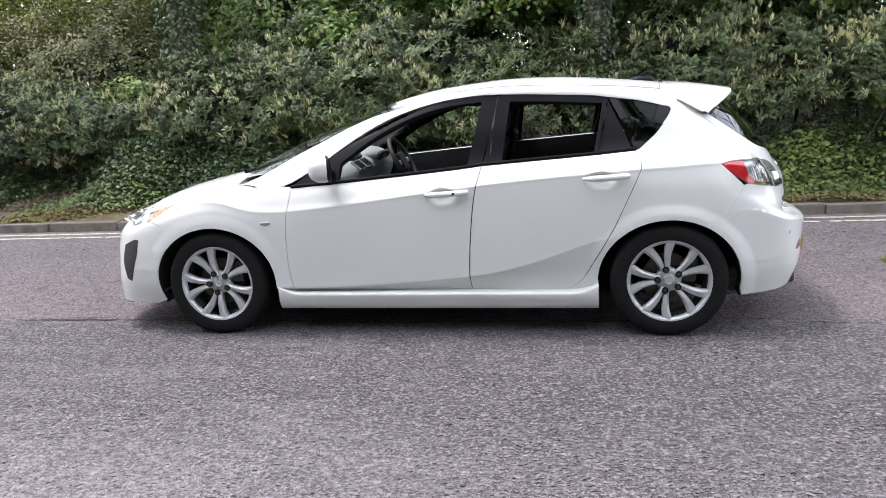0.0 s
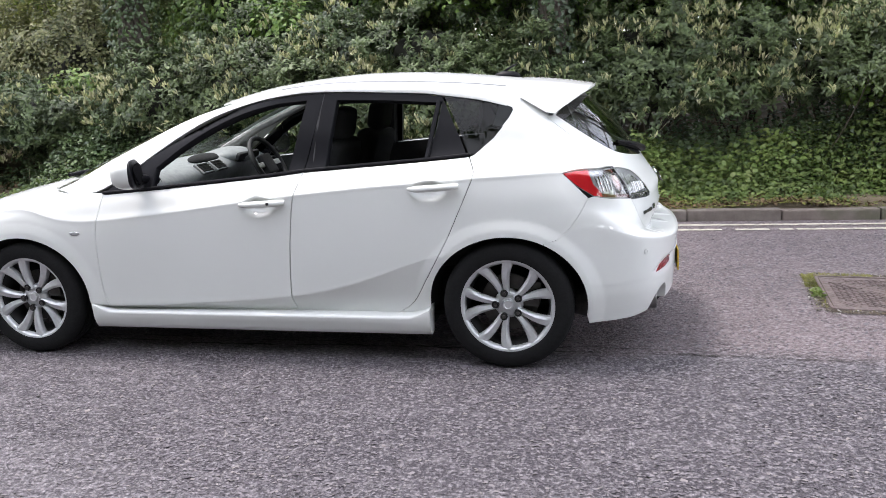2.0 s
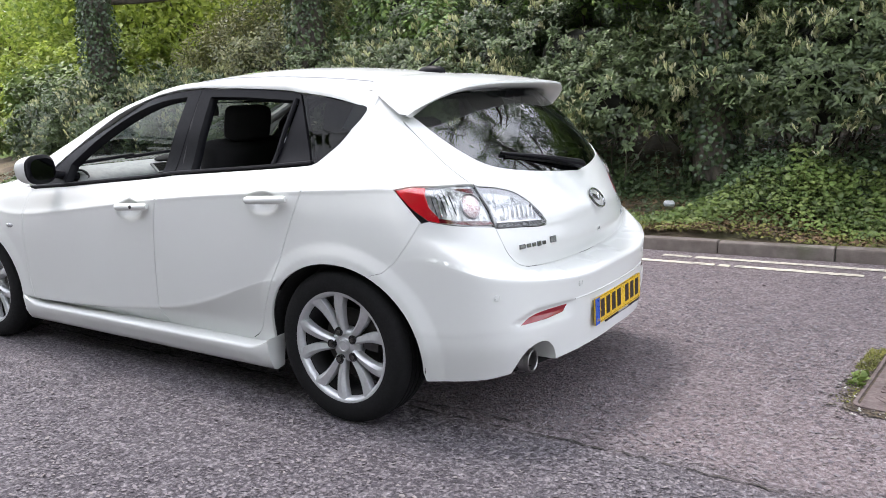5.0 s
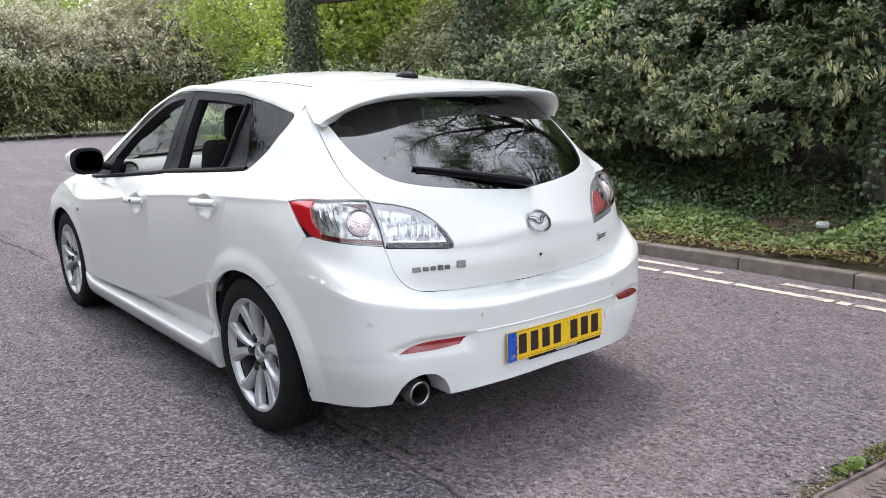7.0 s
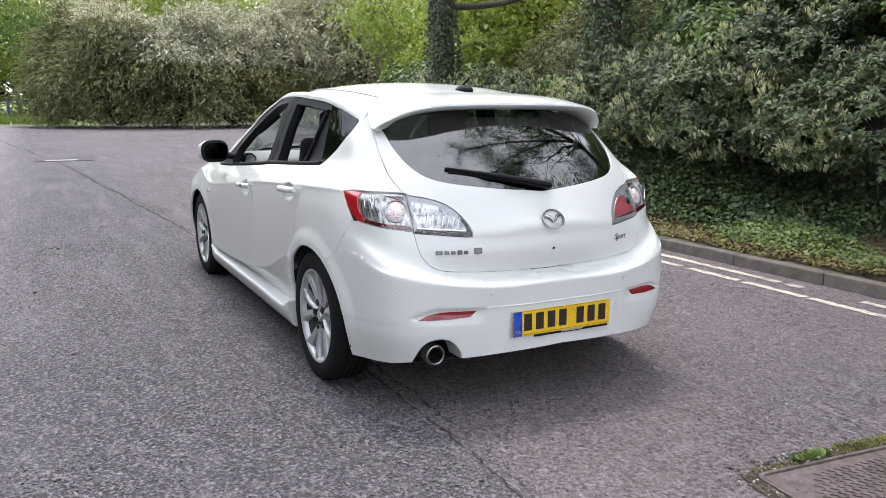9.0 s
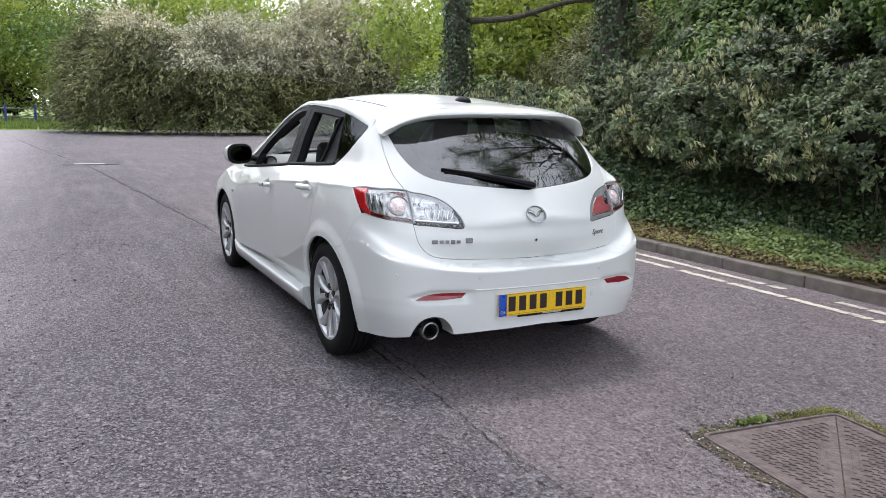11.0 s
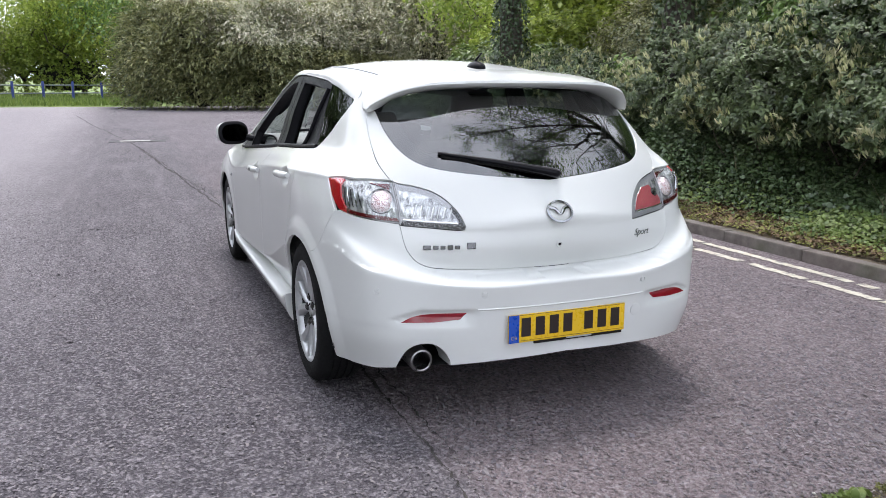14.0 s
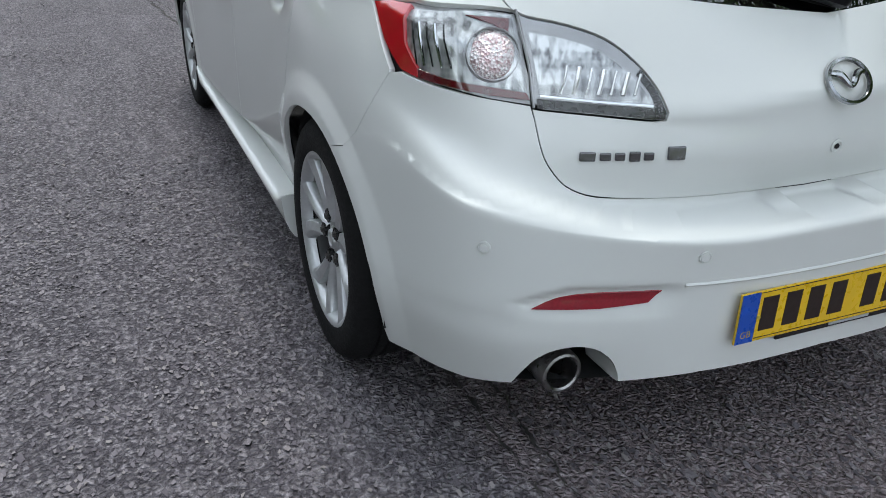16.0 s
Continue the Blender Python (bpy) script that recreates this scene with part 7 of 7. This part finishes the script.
# woodland behind
spots = [(-46, 5.5, 12, "spring"), (-47, 8.5, 13, "spring"), (-44, 15, 13, "spring"), (-40, 20, 12, "spring"), (-33, 22, 12, "spring"), (-27, 18, 11, "spring"), (-22, 14.5, 10, "spring"), (-17, 14, 10, "spring"), (-13, 13.5, 10, "spring"), (-55, -1, 14, "spring"), (-62, -8, 10, "spring"), (-70, -14, 8, "spring"), (-66, -2, 14, "spring"), (-72, -22, 8, "spring"), (-50, 3.5, 14, "maple"), (-54, 8, 15, "spring"), (-60, -4, 13, "spring"), (-5, 12.5, 11, "dark_tree"), (3, 12.5, 11, "dark_tree"), (10, 11, 11, "dark_tree")]
for k, (x, y, h, m) in enumerate(spots):
    far = x < -30
    tree("tree", (x, y, 0), h, .20, 20 + k, m, .24 if far else .20, 14000 if far else 15000, "woodland tree in fresh yellow-green leaf" if m == "spring" else "woodland tree with dark green leaves", cluster=.95 if far else .8, bare=.14, depth=3)
for k, (x, y, z, rx, ry, rz, m) in enumerate([(-41, 4, 1.6, 2.5, 2.5, 2.4, "spring"), (-42, 10, 1.8, 3, 4, 2.8, "spring"), (-36, 17, 1.8, 4, 3, 2.6, "spring"), (-27, 15.5, 1.5, 4, 2.5, 2.2, "spring"), (-20, 12.0, 1.4, 3.5, 2, 1.9, "spring"), (-15, 9.5, 1.2, 2.6, 1.8, 1.6, "spring"), (-12.4, 7.2, .8, 1.7, 1.5, 1.2, "weed"), (-60, -5, 1.5, 3, 5, 2.6, "spring"), (-64, -16, 1.5, 3, 5, 2.6, "spring"), (-52, 4, 2, 3, 5, 3.0, "spring")]):
    b = broadleaf((x, y, z), (rx, ry, rz), 500 + k, 2600, m, .16, "undergrowth_bush", (1, -.4, .5), "loose yellow-green bush at the wood's edge", oval=False)
    tagged(b, group="bushes at the wood's edge")

# trees on the open side, which show in the car's glass and dim its flank
for k, (x, y, h, n) in enumerate([(31.0, 2.0, 11, 5000), (29.0, -8.0, 11, 4000), (25, -16.5, 11, 3000), (12.5, -13.5, 13, 9000), (7.0, -13.2, 14, 11000), (2.0, -13.0, 14, 11000), (-3.0, -13.4, 14, 11000), (-8.0, -13.2, 13, 10000), (-13.5, -15, 13, 9000), (-20, -17, 12, 8000), (-24, -11.5, 15, 12000), (-35, -19, 13, 9000)]):
    tree("tree", (x, y, 0), h, .24, 60 + k, "maple" if k < 3 else "dark_tree", .15 if k < 2 else .30, n, "half-leafed roadside tree with spreading limbs" if k < 3 else "leafy roadside tree on the open side", cluster=.45 if k < 3 else .85, bare=.30 if k < 3 else .16, depth=3)


# unseen bushes added under the trees to shut out light from the horizon
for k, (x, y) in enumerate([(-20, -14.5), (-15.5, -13.8), (-11, -13.6), (-6.5, -13.4), (-2, -13.5), (2.5, -13.3), (7, -13.4), (11, -13.4)]):
    tagged(broadleaf((x, y, 1.5), (2.6, 2.2, 2.3), 800 + k, 900, "dark_tree", .24, "light_screen_bush", (-.4 if x > 12 else 0, 1 if x < 12 else 0, .4), "unseen dark bush added to block low light from the open side", oval=False), group="bushes on the open side")


# fence at the far grass
def fence():
    posts = [(-48.2, -9.0), (-48.5, -7.4), (-48.8, -5.8), (-49.2, -4.2), (-49.6, -2.6), (-50.0, -1.0)]
    blue = plain("blue_paint", (.03, .05, .22), .5)
    grey = plain("galvanised_bars", (.22, .24, .25), .5, .3)
    f = new("fence")
    for x, y in posts:
        part("post", box(bmesh.new(), (.12, .14, 1.15), pose(x, y, .57), .01), blue, f, "blue fence post")
    for z in (.45, .92):
        part("rail", tube([(-48.2, -9.0, z), (-49.2, -4.2, z), (-50.0, -1.0, z)], .035, 8), grey, f, "grey horizontal rail", smooth=True)
    tagged(f, "low blue-posted fence along the far grass", "fence")
    g = new("railing")
    for k in range(26):
        part("bar", box(bmesh.new(), (.025, .03, 1.05), pose(-48.0 + .02 * k, -9.1 - .17 * k, .55)), grey, g)
    for z in (.15, 1.0):
        part("rail", tube([(-48.0, -9.0, z), (-47.5, -13.5, z)], .03, 8), grey, g, smooth=True)
    sg = part("notice", box(bmesh.new(), (.03, .85, .75), pose(-47.75, -10.2, .62), .01), plain("white_board", (.75, .76, .76), .5), g, "blank white notice board")
    tagged(g, "grey upright-bar railing with a white notice", "railing")
    h = new("palisade_fence")
    pg = plain("pale_grey_steel", (.33, .35, .36), .5, .3)
    for k in range(40):
        part("pale", box(bmesh.new(), (.09, .03, 2.1), pose(-22.5 + .155 * k * .9, 16.2 - .155 * k * .45, 1.35)), pg, h)
    part("rail", tube([(-22.6, 16.3, .8), (-16.9, 13.4, .8)], .03, 6), pg, h)
    part("rail", tube([(-22.6, 16.3, 2.0), (-16.9, 13.4, 2.0)], .03, 6), pg, h)
    tagged(h, "pale grey palisade fence behind the undergrowth", "fence")


fence()
scatter = RNG.uniform(0, 1, (14000, 2))
gp = np.stack([-37.2 - 22 * scatter[:, 0] ** 1.5, -24 + 24 * scatter[:, 1], np.zeros(14000)], 1)
gl = .32 * RNG.uniform(.5, 1.3, 14000)
tagged(fast_mesh("grass", *leaf_arrays(gp, unit(RNG.normal(0, .35, (14000, 3)) + np.array([0, 0, 1])), unit(RNG.normal(size=(14000, 3)) * np.array([1, 1, .1])), gl, gl * .16, .3, False), LEAF["grass"]), "bright green rough grass by the far fence", "grass", kind="stuff")

# ---- road furniture and pieces ----
def kerb_line():
    """Kerbstones end to end along the verge, then round the corner."""
    n = Nodes("kerbstone", (.22, .20, .18), .92)
    v = n.world_place()
    r = n.node("ObjectInfo").outputs["Random"]
    c = n.mix(n.remap(n.noise(9, v, 6), .35, .7, 0, 1), (.10, .086, .077), (.19, .17, .153))
    c = n.mix(n.maths("MULTIPLY", r, .45), c, (.16, .12, .10))
    c = n.mix(n.remap(n.noise(2.3, v, 5), .52, .66, 0, .6), c, (.075, .085, .045))
    n.put("Base Color", c)
    n.bump(n.noise(70, v, 5), .006)
    kb = new("kerb")
    tagged(kb, "weathered grey-brown concrete kerb of long stones", "kerb", kind="structure")
    bm = bmesh.new()
    box(bm, (.905, .125, .20), Matrix.Translation((0, .0625, 0)), .014, 2)
    me = bpy.data.meshes.new("kerbstone")
    bm.to_mesh(me)
    bm.free()
    me.materials.append(n.mat)
    rnd = random.Random(8)
    x = 12.12
    while x > -13.0:
        o = new("kerbstone", me)
        o.parent = kb
        o.matrix_local = pose(x, kerb_y(x) + rnd.uniform(-.006, .006), float(road_z(x, kerb_y(x))) + .008 + rnd.uniform(-.006, .006), rnd.uniform(-.8, .8), rnd.uniform(-.25, .25), 2.0 + rnd.uniform(-.3, .3))
        x -= .913
    a, px, py = 0.0, x + .45, kerb_y(x + .45)
    while a < 88:
        px, py = px - .9 * math.cos(radians(a + 6)), py + .9 * math.sin(radians(a + 6))
        o = new("kerbstone", me)
        o.parent = kb
        o.matrix_local = pose(px + .45 * math.cos(radians(a + 6)), py - .45 * math.sin(radians(a + 6)), float(road_z(px, py)) + .008, 0, 0, -(a + 6))
        a += 9


def worn_paint():
    n = Nodes("worn_line_paint", (.52, .47, .36), .75)
    v = n.world_place()
    m = n.noise(9, v, 8, .7)
    col = n.mix(n.remap(n.noise(30, v, 5), .35, .65, 0, 1), (.56, .53, .45), (.42, .38, .30))
    col = n.mix(n.remap(m, .52, .62, 0, .8), col, (.16, .15, .145))
    n.put("Base Color", col)
    n.bump(n.noise(90, v, 4), .004)
    return n.mat


def road_line(y, width, x0, x1, mat, seed):
    rnd = random.Random(seed)
    rows = []
    x = x0
    while x < x1:
        wob = .012 * math.sin(x * .7 + seed)
        yy = kerb_y(x) - y
        fray = [.016 * noise.noise(Vector((x * 11, seed + q, 0))) + rnd.uniform(-.010, .010) for q in (0, 4)]
        rows.append((x, yy + wob - width / 2 + fray[0], yy + wob + width / 2 + fray[1]))
        x += .03
    verts = [(x, a, float(road_z(x, a)) + .005) for x, a, b in rows] + [(x, b, float(road_z(x, b)) + .005) for x, a, b in rows]
    k = len(rows)
    faces = [(i, i + 1, k + i + 1, k + i) for i in range(k - 1) if noise.noise(Vector((rows[i][0] * .9, seed * 7.3, 0))) < .46 and noise.noise(Vector((rows[i][0] * 6.5, seed * 3.1, 2))) < .44 and rnd.random() > .03]
    tagged(link_mesh("road_line", verts, faces, mat, smooth=False), "worn pale yellow no-parking line on the asphalt", "road marking", "double lines along the kerb", kind="structure")


WORN = worn_paint()
road_line(.29, .100, -12.5, 11.5, WORN, 1)
road_line(.60, .098, -12.5, 11.5, WORN, 2)


def crack_line(keys, width, seed, label):
    rnd = random.Random(seed)
    pts = smooth_line(keys, 240)
    left, right = [], []
    for i, (x, y) in enumerate(pts):
        d = pts[min(i + 1, len(pts) - 1)] - pts[max(i - 1, 0)]
        d = d / max(1e-6, np.linalg.norm(d))
        nx, ny = -d[1], d[0]
        wave = lambda f, q: noise.noise(Vector((x * f, y * f, seed + q)))
        j = .03 * wave(5, 0) + .014 * wave(17, 0) + .008 * wave(55, 0) + .05 * wave(.8, 0)
        w = width * (.6 if x > 1.9 else 1) * (1 + 1.4 * min(1, max(0, (-x - 2) / 6))) * max(.08, .55 + .8 * wave(2.3, 5) + .9 * wave(21, 6) + rnd.uniform(-.15, .25))
        left.append((x + nx * (j + w), y + ny * (j + w), .005))
        right.append((x + nx * (j - w), y + ny * (j - w), .005))
    k = len(left)
    n = Nodes("crack_dirt", (.02, .018, .016), .95)
    v = n.world_place()
    n.put("Base Color", n.mix(n.remap(n.noise(12, v, 5), .4, .65, 0, 1), (.020, .018, .017), (.060, .052, .048)))
    tagged(link_mesh("road_crack", left + right, [(i, i + 1, k + i + 1, k + i) for i in range(k - 1)], n.mat, smooth=False), label, "crack", kind="structure")


CRACK = [(-27.2, -3.1), (-20, -2.3), (-13.5, -1.45), (-9.1, -1.07), (-3.2, -.62), (-1, -.60), (1.6, -.60), (2.3, -.60), (2.75, -.63), (3.3, -.65), (4.6, -.70)]
crack_line(CRACK, .009, 3, "long dark crack in the asphalt")
crack_line([(-12, -1.30), (-9.1, -1.02), (-3.2, -.56), (-1, -.54), (1.6, -.55), (2.3, -.54), (2.75, -.57), (3.3, -.59), (4.6, -.64)], .0045, 9, "second dark edge of the asphalt joint")
crack_line([(2.2, -.10), (2.7, .05), (3.0, .10), (3.3, .02), (4.2, -.05)], .0028, 5, "fine dark crack by the manhole")


def chippings():
    """Flat stones standing proud of the binder, near the camera's way."""
    n = 290000
    x = RNG.uniform(-7.5, 7.0, n)
    y = RNG.uniform(-5.4, 2.9, n)
    edge = np.minimum(np.minimum(x + 7.5, 7.0 - x) / 3.2, (y + 5.4) / 1.2)
    keep = (RNG.uniform(0, 1, n) < edge) & (RNG.uniform(-.9, .6, n) < noise_grid(x, y) + np.where(y > -.6, .22, .15))
    keep &= np.abs(y - np.interp(x, [c[0] for c in CRACK], [c[1] for c in CRACK])) > .05
    keep &= (np.abs(x - 3.44) > .46) | (np.abs(y - .56) > .46)
    x, y = x[keep], y[keep]
    n = len(x)
    a = RNG.uniform(0, 2 * math.pi, n)
    s = RNG.gamma(6.0, .00075, n) + .0020
    tilt = RNG.normal(0, .22, (n, 2))
    st = []
    for k in range(4):
        t = a + k * math.pi / 2 + RNG.uniform(-.4, .4, n)
        rr = s * RNG.uniform(.65, 1.25, n)
        dx, dy = rr * np.cos(t) * 1.25, rr * np.sin(t) * .85
        st.append(np.stack([x + dx, y + dy, road_z(x, y) + .0035 + tilt[:, 0] * dx + tilt[:, 1] * dy], 1))
    v = np.stack(st, 1).reshape(-1, 3)
    m = Nodes("stone_chip", (.2, .18, .2), .8, Specular_IOR_Level=0.3)
    g = m.node("NewGeometry")
    m.put("Base Color", m.ramp(g.outputs["Random Per Island"], [(0, (.08, .070, .080)), (.4, (.125, .112, .124)), (.8, (.175, .158, .168)), (1, (.215, .195, .19))]))
    m.bump(m.noise(300, g.outputs["Position"], 2), .001)
    tagged(fast_mesh("stone_chippings", v, np.arange(4 * n), np.full(n, 4), m.mat), "pale flat stone chippings set in the asphalt", "chippings", kind="stuff")


def noise_grid(x, y):
    """Uneven wear, by a few waves."""
    return .5 * np.sin(x * 1.7 + 1.3 * np.sin(y * 1.1)) * np.cos(y * 2.3 + .7 * np.sin(x * .9)) + .3 * np.sin(x * 4.1 + y * 3.3)


chippings()


def manhole():
    """Steel cover of two triangles in a frame, with raised bars."""
    n = Nodes("rusty_iron", (.2, .16, .15), .6, .25)
    v = n.world_place()
    n.put("Base Color", n.mix(n.remap(n.noise(16, v, 6), .35, .7, 0, 1), (.095, .073, .069), (.185, .145, .140)))
    n.put("Roughness", n.remap(n.noise(40, v, 4), .3, .7, .45, .8))
    n.bump(n.noise(60, v, 4), .005)
    iron = n.mat
    A, B = Vector((3.05, .235, 0)), Vector((3.12, .950, 0))
    u = (B - A).normalized()
    w = Vector((u.y, -u.x, 0))
    side = (B - A).length
    m = Matrix((w, u, Vector((0, 0, 1)))).transposed().to_4x4()
    m.translation = A
    mh = new("manhole_cover")
    mh.matrix_world = m
    tagged(mh, "rusty iron manhole cover of two triangular plates", "manhole cover")
    rim = []
    for cx, cy, a0 in ((side, side, 0), (0, side, 90), (0, 0, 180), (side, 0, 270)):
        for q in range(5):
            t = math.radians(a0 + 22.5 * q)
            k = .022
            rim.append((cx + (k if cx else -k) * -1 + .042 * math.cos(t), cy + (k if cy else -k) * -1 + .042 * math.sin(t)))
    bm = bmesh.new()
    mid = Vector((side / 2, side / 2))
    loops = []
    for inset, z in ((0, -.02), (0, .010), (.003, .012), (.013, .012), (.015, .010), (.015, -.02)):
        loops.append([bm.verts.new((*(Vector(p) + (mid - Vector(p)).normalized() * inset * 1.3), z)) for p in rim])
    for a, b in zip(loops, loops[1:]):
        for i in range(len(a)):
            j = (i + 1) % len(a)
            bm.faces.new((a[i], a[j], b[j], b[i]))
    bmesh.ops.recalc_face_normals(bm, faces=bm.faces)
    part("frame", bm, iron, mh, "iron frame edge")
    g = .004
    for tri in (((g, g), (side - 2.0 * g, g), (g, side - 2.0 * g)), ((side - g, side - g), (2.0 * g, side - g), (side - g, 2.0 * g))):
        bm = bmesh.new()
        lo = [bm.verts.new((x, y, -.02)) for x, y in tri]
        hi = [bm.verts.new((x, y, .006)) for x, y in tri]
        bm.faces.new(hi)
        for i in range(3):
            bm.faces.new((lo[i], lo[(i + 1) % 3], hi[(i + 1) % 3], hi[i]))
        bmesh.ops.recalc_face_normals(bm, faces=bm.faces)
        part("plate", bm, iron, mh, "triangular iron plate")
    # Z-shaped treads across the split, in staggered rows
    bm = bmesh.new()
    r2 = math.sqrt(.5)
    place = lambda p, q: ((p + q) * r2, (p - q) * r2)
    for i in range(-26, 27):
        for j in range(-2, 24):
            p, q = .048 * j + (.024 if i % 2 else 0), .0245 * i
            x, y = place(p, q)
            off = p - side * r2
            if min(x, y) < .04 or max(x, y) > side - .04 or abs(off) < .03:
                continue
            if .02 < abs(off) < .085 and abs(q) < .15 or p < .17 and abs(q) < .09:
                continue
            box(bm, (.034, .0055, .006), pose(x, y, .0072, 0, 0, 45))
            for d in (-1, 1):
                ex, ey = place(p + d * .0145, q + d * .0065)
                box(bm, (.0055, .012, .006), pose(ex, ey, .0070, 0, 0, 45))
    tagged(part("raised_bar", bm, iron, mh, "raised anti-slip treads"), kind="stuff")
    # lines of worn cast writing
    for p, half in ((side * r2 - .045, .12), (side * r2 - .07, .10), (side * r2 + .045, .12), (side * r2 + .07, .09), (.12, .055), (.145, .065)):
        x, y = place(p, 0)
        part("cast_writing", box(bmesh.new(), (2 * half, .011, .004), pose(x, y, .0066, 0, 0, -45), .001), iron, mh, "raised bar of worn lettering")
    # broken, mossy surround
    rnd = random.Random(2)
    bm = bmesh.new()
    c = bm.verts.new((side / 2, side / 2, .0045))
    ring = []
    for i in range(160):
        a = 2 * math.pi * i / 160
        ca, sa = math.cos(a), math.sin(a)
        wide = .085 if ca < .2 else .06
        r = side * .5 / max(abs(ca), abs(sa)) + wide + .05 * noise.noise(Vector((ca * 2, sa * 2, 4))) + .03 * noise.noise(Vector((ca * 9, sa * 9, 2))) + rnd.uniform(-.008, .008)
        ring.append(bm.verts.new((side / 2 + r * ca, side / 2 + r * sa, .0045)))
    for i in range(160):
        bm.faces.new((c, ring[i], ring[(i + 1) % 160]))
    n2 = Nodes("broken_edge", (.06, .055, .045), .95)
    v = n2.world_place()
    n2.put("Base Color", n2.mix(n2.remap(n2.noise(34, v, 6), .4, .62, 0, 1), (.040, .030, .022), (.12, .092, .062)))
    n2.bump(n2.noise(70, v, 5), .02)
    part("surround", bm, n2.mat, mh, "crumbled dark asphalt edge")

    def along(cnt, share, near, spread, lo=0.0, hi=1.0):
        e = RNG.uniform(lo, hi, cnt)
        edge = RNG.choice(4, cnt, p=share)
        off = near + RNG.uniform(0, 1, cnt) ** 1.4 * spread
        xy = np.where((edge == 0)[:, None], np.stack([-off, e * side], 1), np.where((edge == 1)[:, None], np.stack([e * side, -off], 1), np.where((edge == 2)[:, None], np.stack([e * side, side + off], 1), np.stack([side + off, e * side], 1))))
        return np.concatenate([xy, np.full((cnt, 1), .006)], 1)

    # loose grit and pebbles
    at = along(900, [.3, .35, .2, .15], .028, .085, -.08, 1.05)
    size = RNG.gamma(3.0, .0011, len(at)) + .0015
    turn = RNG.uniform(0, math.pi, len(at))
    octa = np.array([(1.2, 0, 0), (0, .9, 0), (-1.1, 0, 0), (0, -1, 0), (0, 0, .7), (0, 0, -.5)])
    x = octa[None, :, 0] * np.cos(turn)[:, None] - octa[None, :, 1] * np.sin(turn)[:, None]
    y = octa[None, :, 0] * np.sin(turn)[:, None] + octa[None, :, 1] * np.cos(turn)[:, None]
    v = at[:, None, :] + np.stack([x, y, np.broadcast_to(octa[None, :, 2], x.shape)], 2) * size[:, None, None]
    tri = np.array([0, 1, 4, 1, 2, 4, 2, 3, 4, 3, 0, 4, 1, 0, 5, 2, 1, 5, 3, 2, 5, 0, 3, 5])
    corners = (tri[None, :] + 6 * np.arange(len(at))[:, None]).reshape(-1)
    m3 = Nodes("loose_grit", (.2, .18, .16), .85)
    m3.put("Base Color", m3.ramp(m3.node("NewGeometry").outputs["Random Per Island"], [(0, (.05, .042, .036)), (.5, (.13, .112, .095)), (.85, (.25, .22, .19)), (1, (.5, .48, .45))]))
    tagged(fast_mesh("grit", v.reshape(-1, 3), corners, np.full(8 * len(at), 3), m3.mat, mh, "loose grit and small pebbles"), kind="stuff")

    def sprigs(name, pos, length, wide, rise, leaf, label):
        cnt = len(pos)
        ln = length * RNG.uniform(.5, 1.5, cnt)
        way = unit(RNG.normal(size=(cnt, 3)) + np.array([0, 0, rise]))
        mo = fast_mesh(name, *leaf_arrays(pos, way, unit(RNG.normal(0, .3, (cnt, 3)) + np.array([0, 0, 1])), ln, ln * wide, .3), LEAF[leaf], mh, label)
        tagged(mo, kind="stuff")

    sprigs("moss", np.concatenate([along(1500, [1, 0, 0, 0], .03, .07, .62, 1.08), along(900, [0, 0, 1, 0], .03, .07, -.08, .45), along(500, [.6, .1, .2, .1], .03, .06)]), .009, .5, .3, "moss", "yellow-green moss along the frame")
    sprigs("weed", along(55, [1, 0, 0, 0], .03, .055, .30, .55), .032, .75, .5, "weed", "small broad-leaved weed by the frame")


manhole()


def drain_patch():
    n = plain("pale_concrete", (.34, .33, .31), .9, relief=.002)
    dk = plain("drain_iron", (.05, .05, .05), .7, .3)
    d = new("drain_cover")
    part("surround", box(bmesh.new(), (.42, 1.15, .012), pose(-13.78, -1.28, .002), .002), dk, d, "dark patched surround")
    part("grate", box(bmesh.new(), (.26, .62, .016), pose(-13.78, -1.33, .004), .003), n, d, "pale worn grate")
    tagged(d, "worn road drain cover set in the asphalt", "drain cover")


drain_patch()
lit = part("litter", box(bmesh.new(), (.12, .08, .035), pose(.85, 4.86, .10, 12, 8, 30), .02, 2), plain("crumpled_white", (.62, .64, .66), .6, relief=.01), None, smooth=True)
for v in lit.data.vertices:
    v.co += Vector((noise.noise(v.co * 22), noise.noise(v.co * 22 + Vector((3, 0, 0))), noise.noise(v.co * 22 + Vector((0, 5, 0))))) * .025
tagged(lit, "crumpled scrap of white litter on the verge", "litter")
kerb_line()
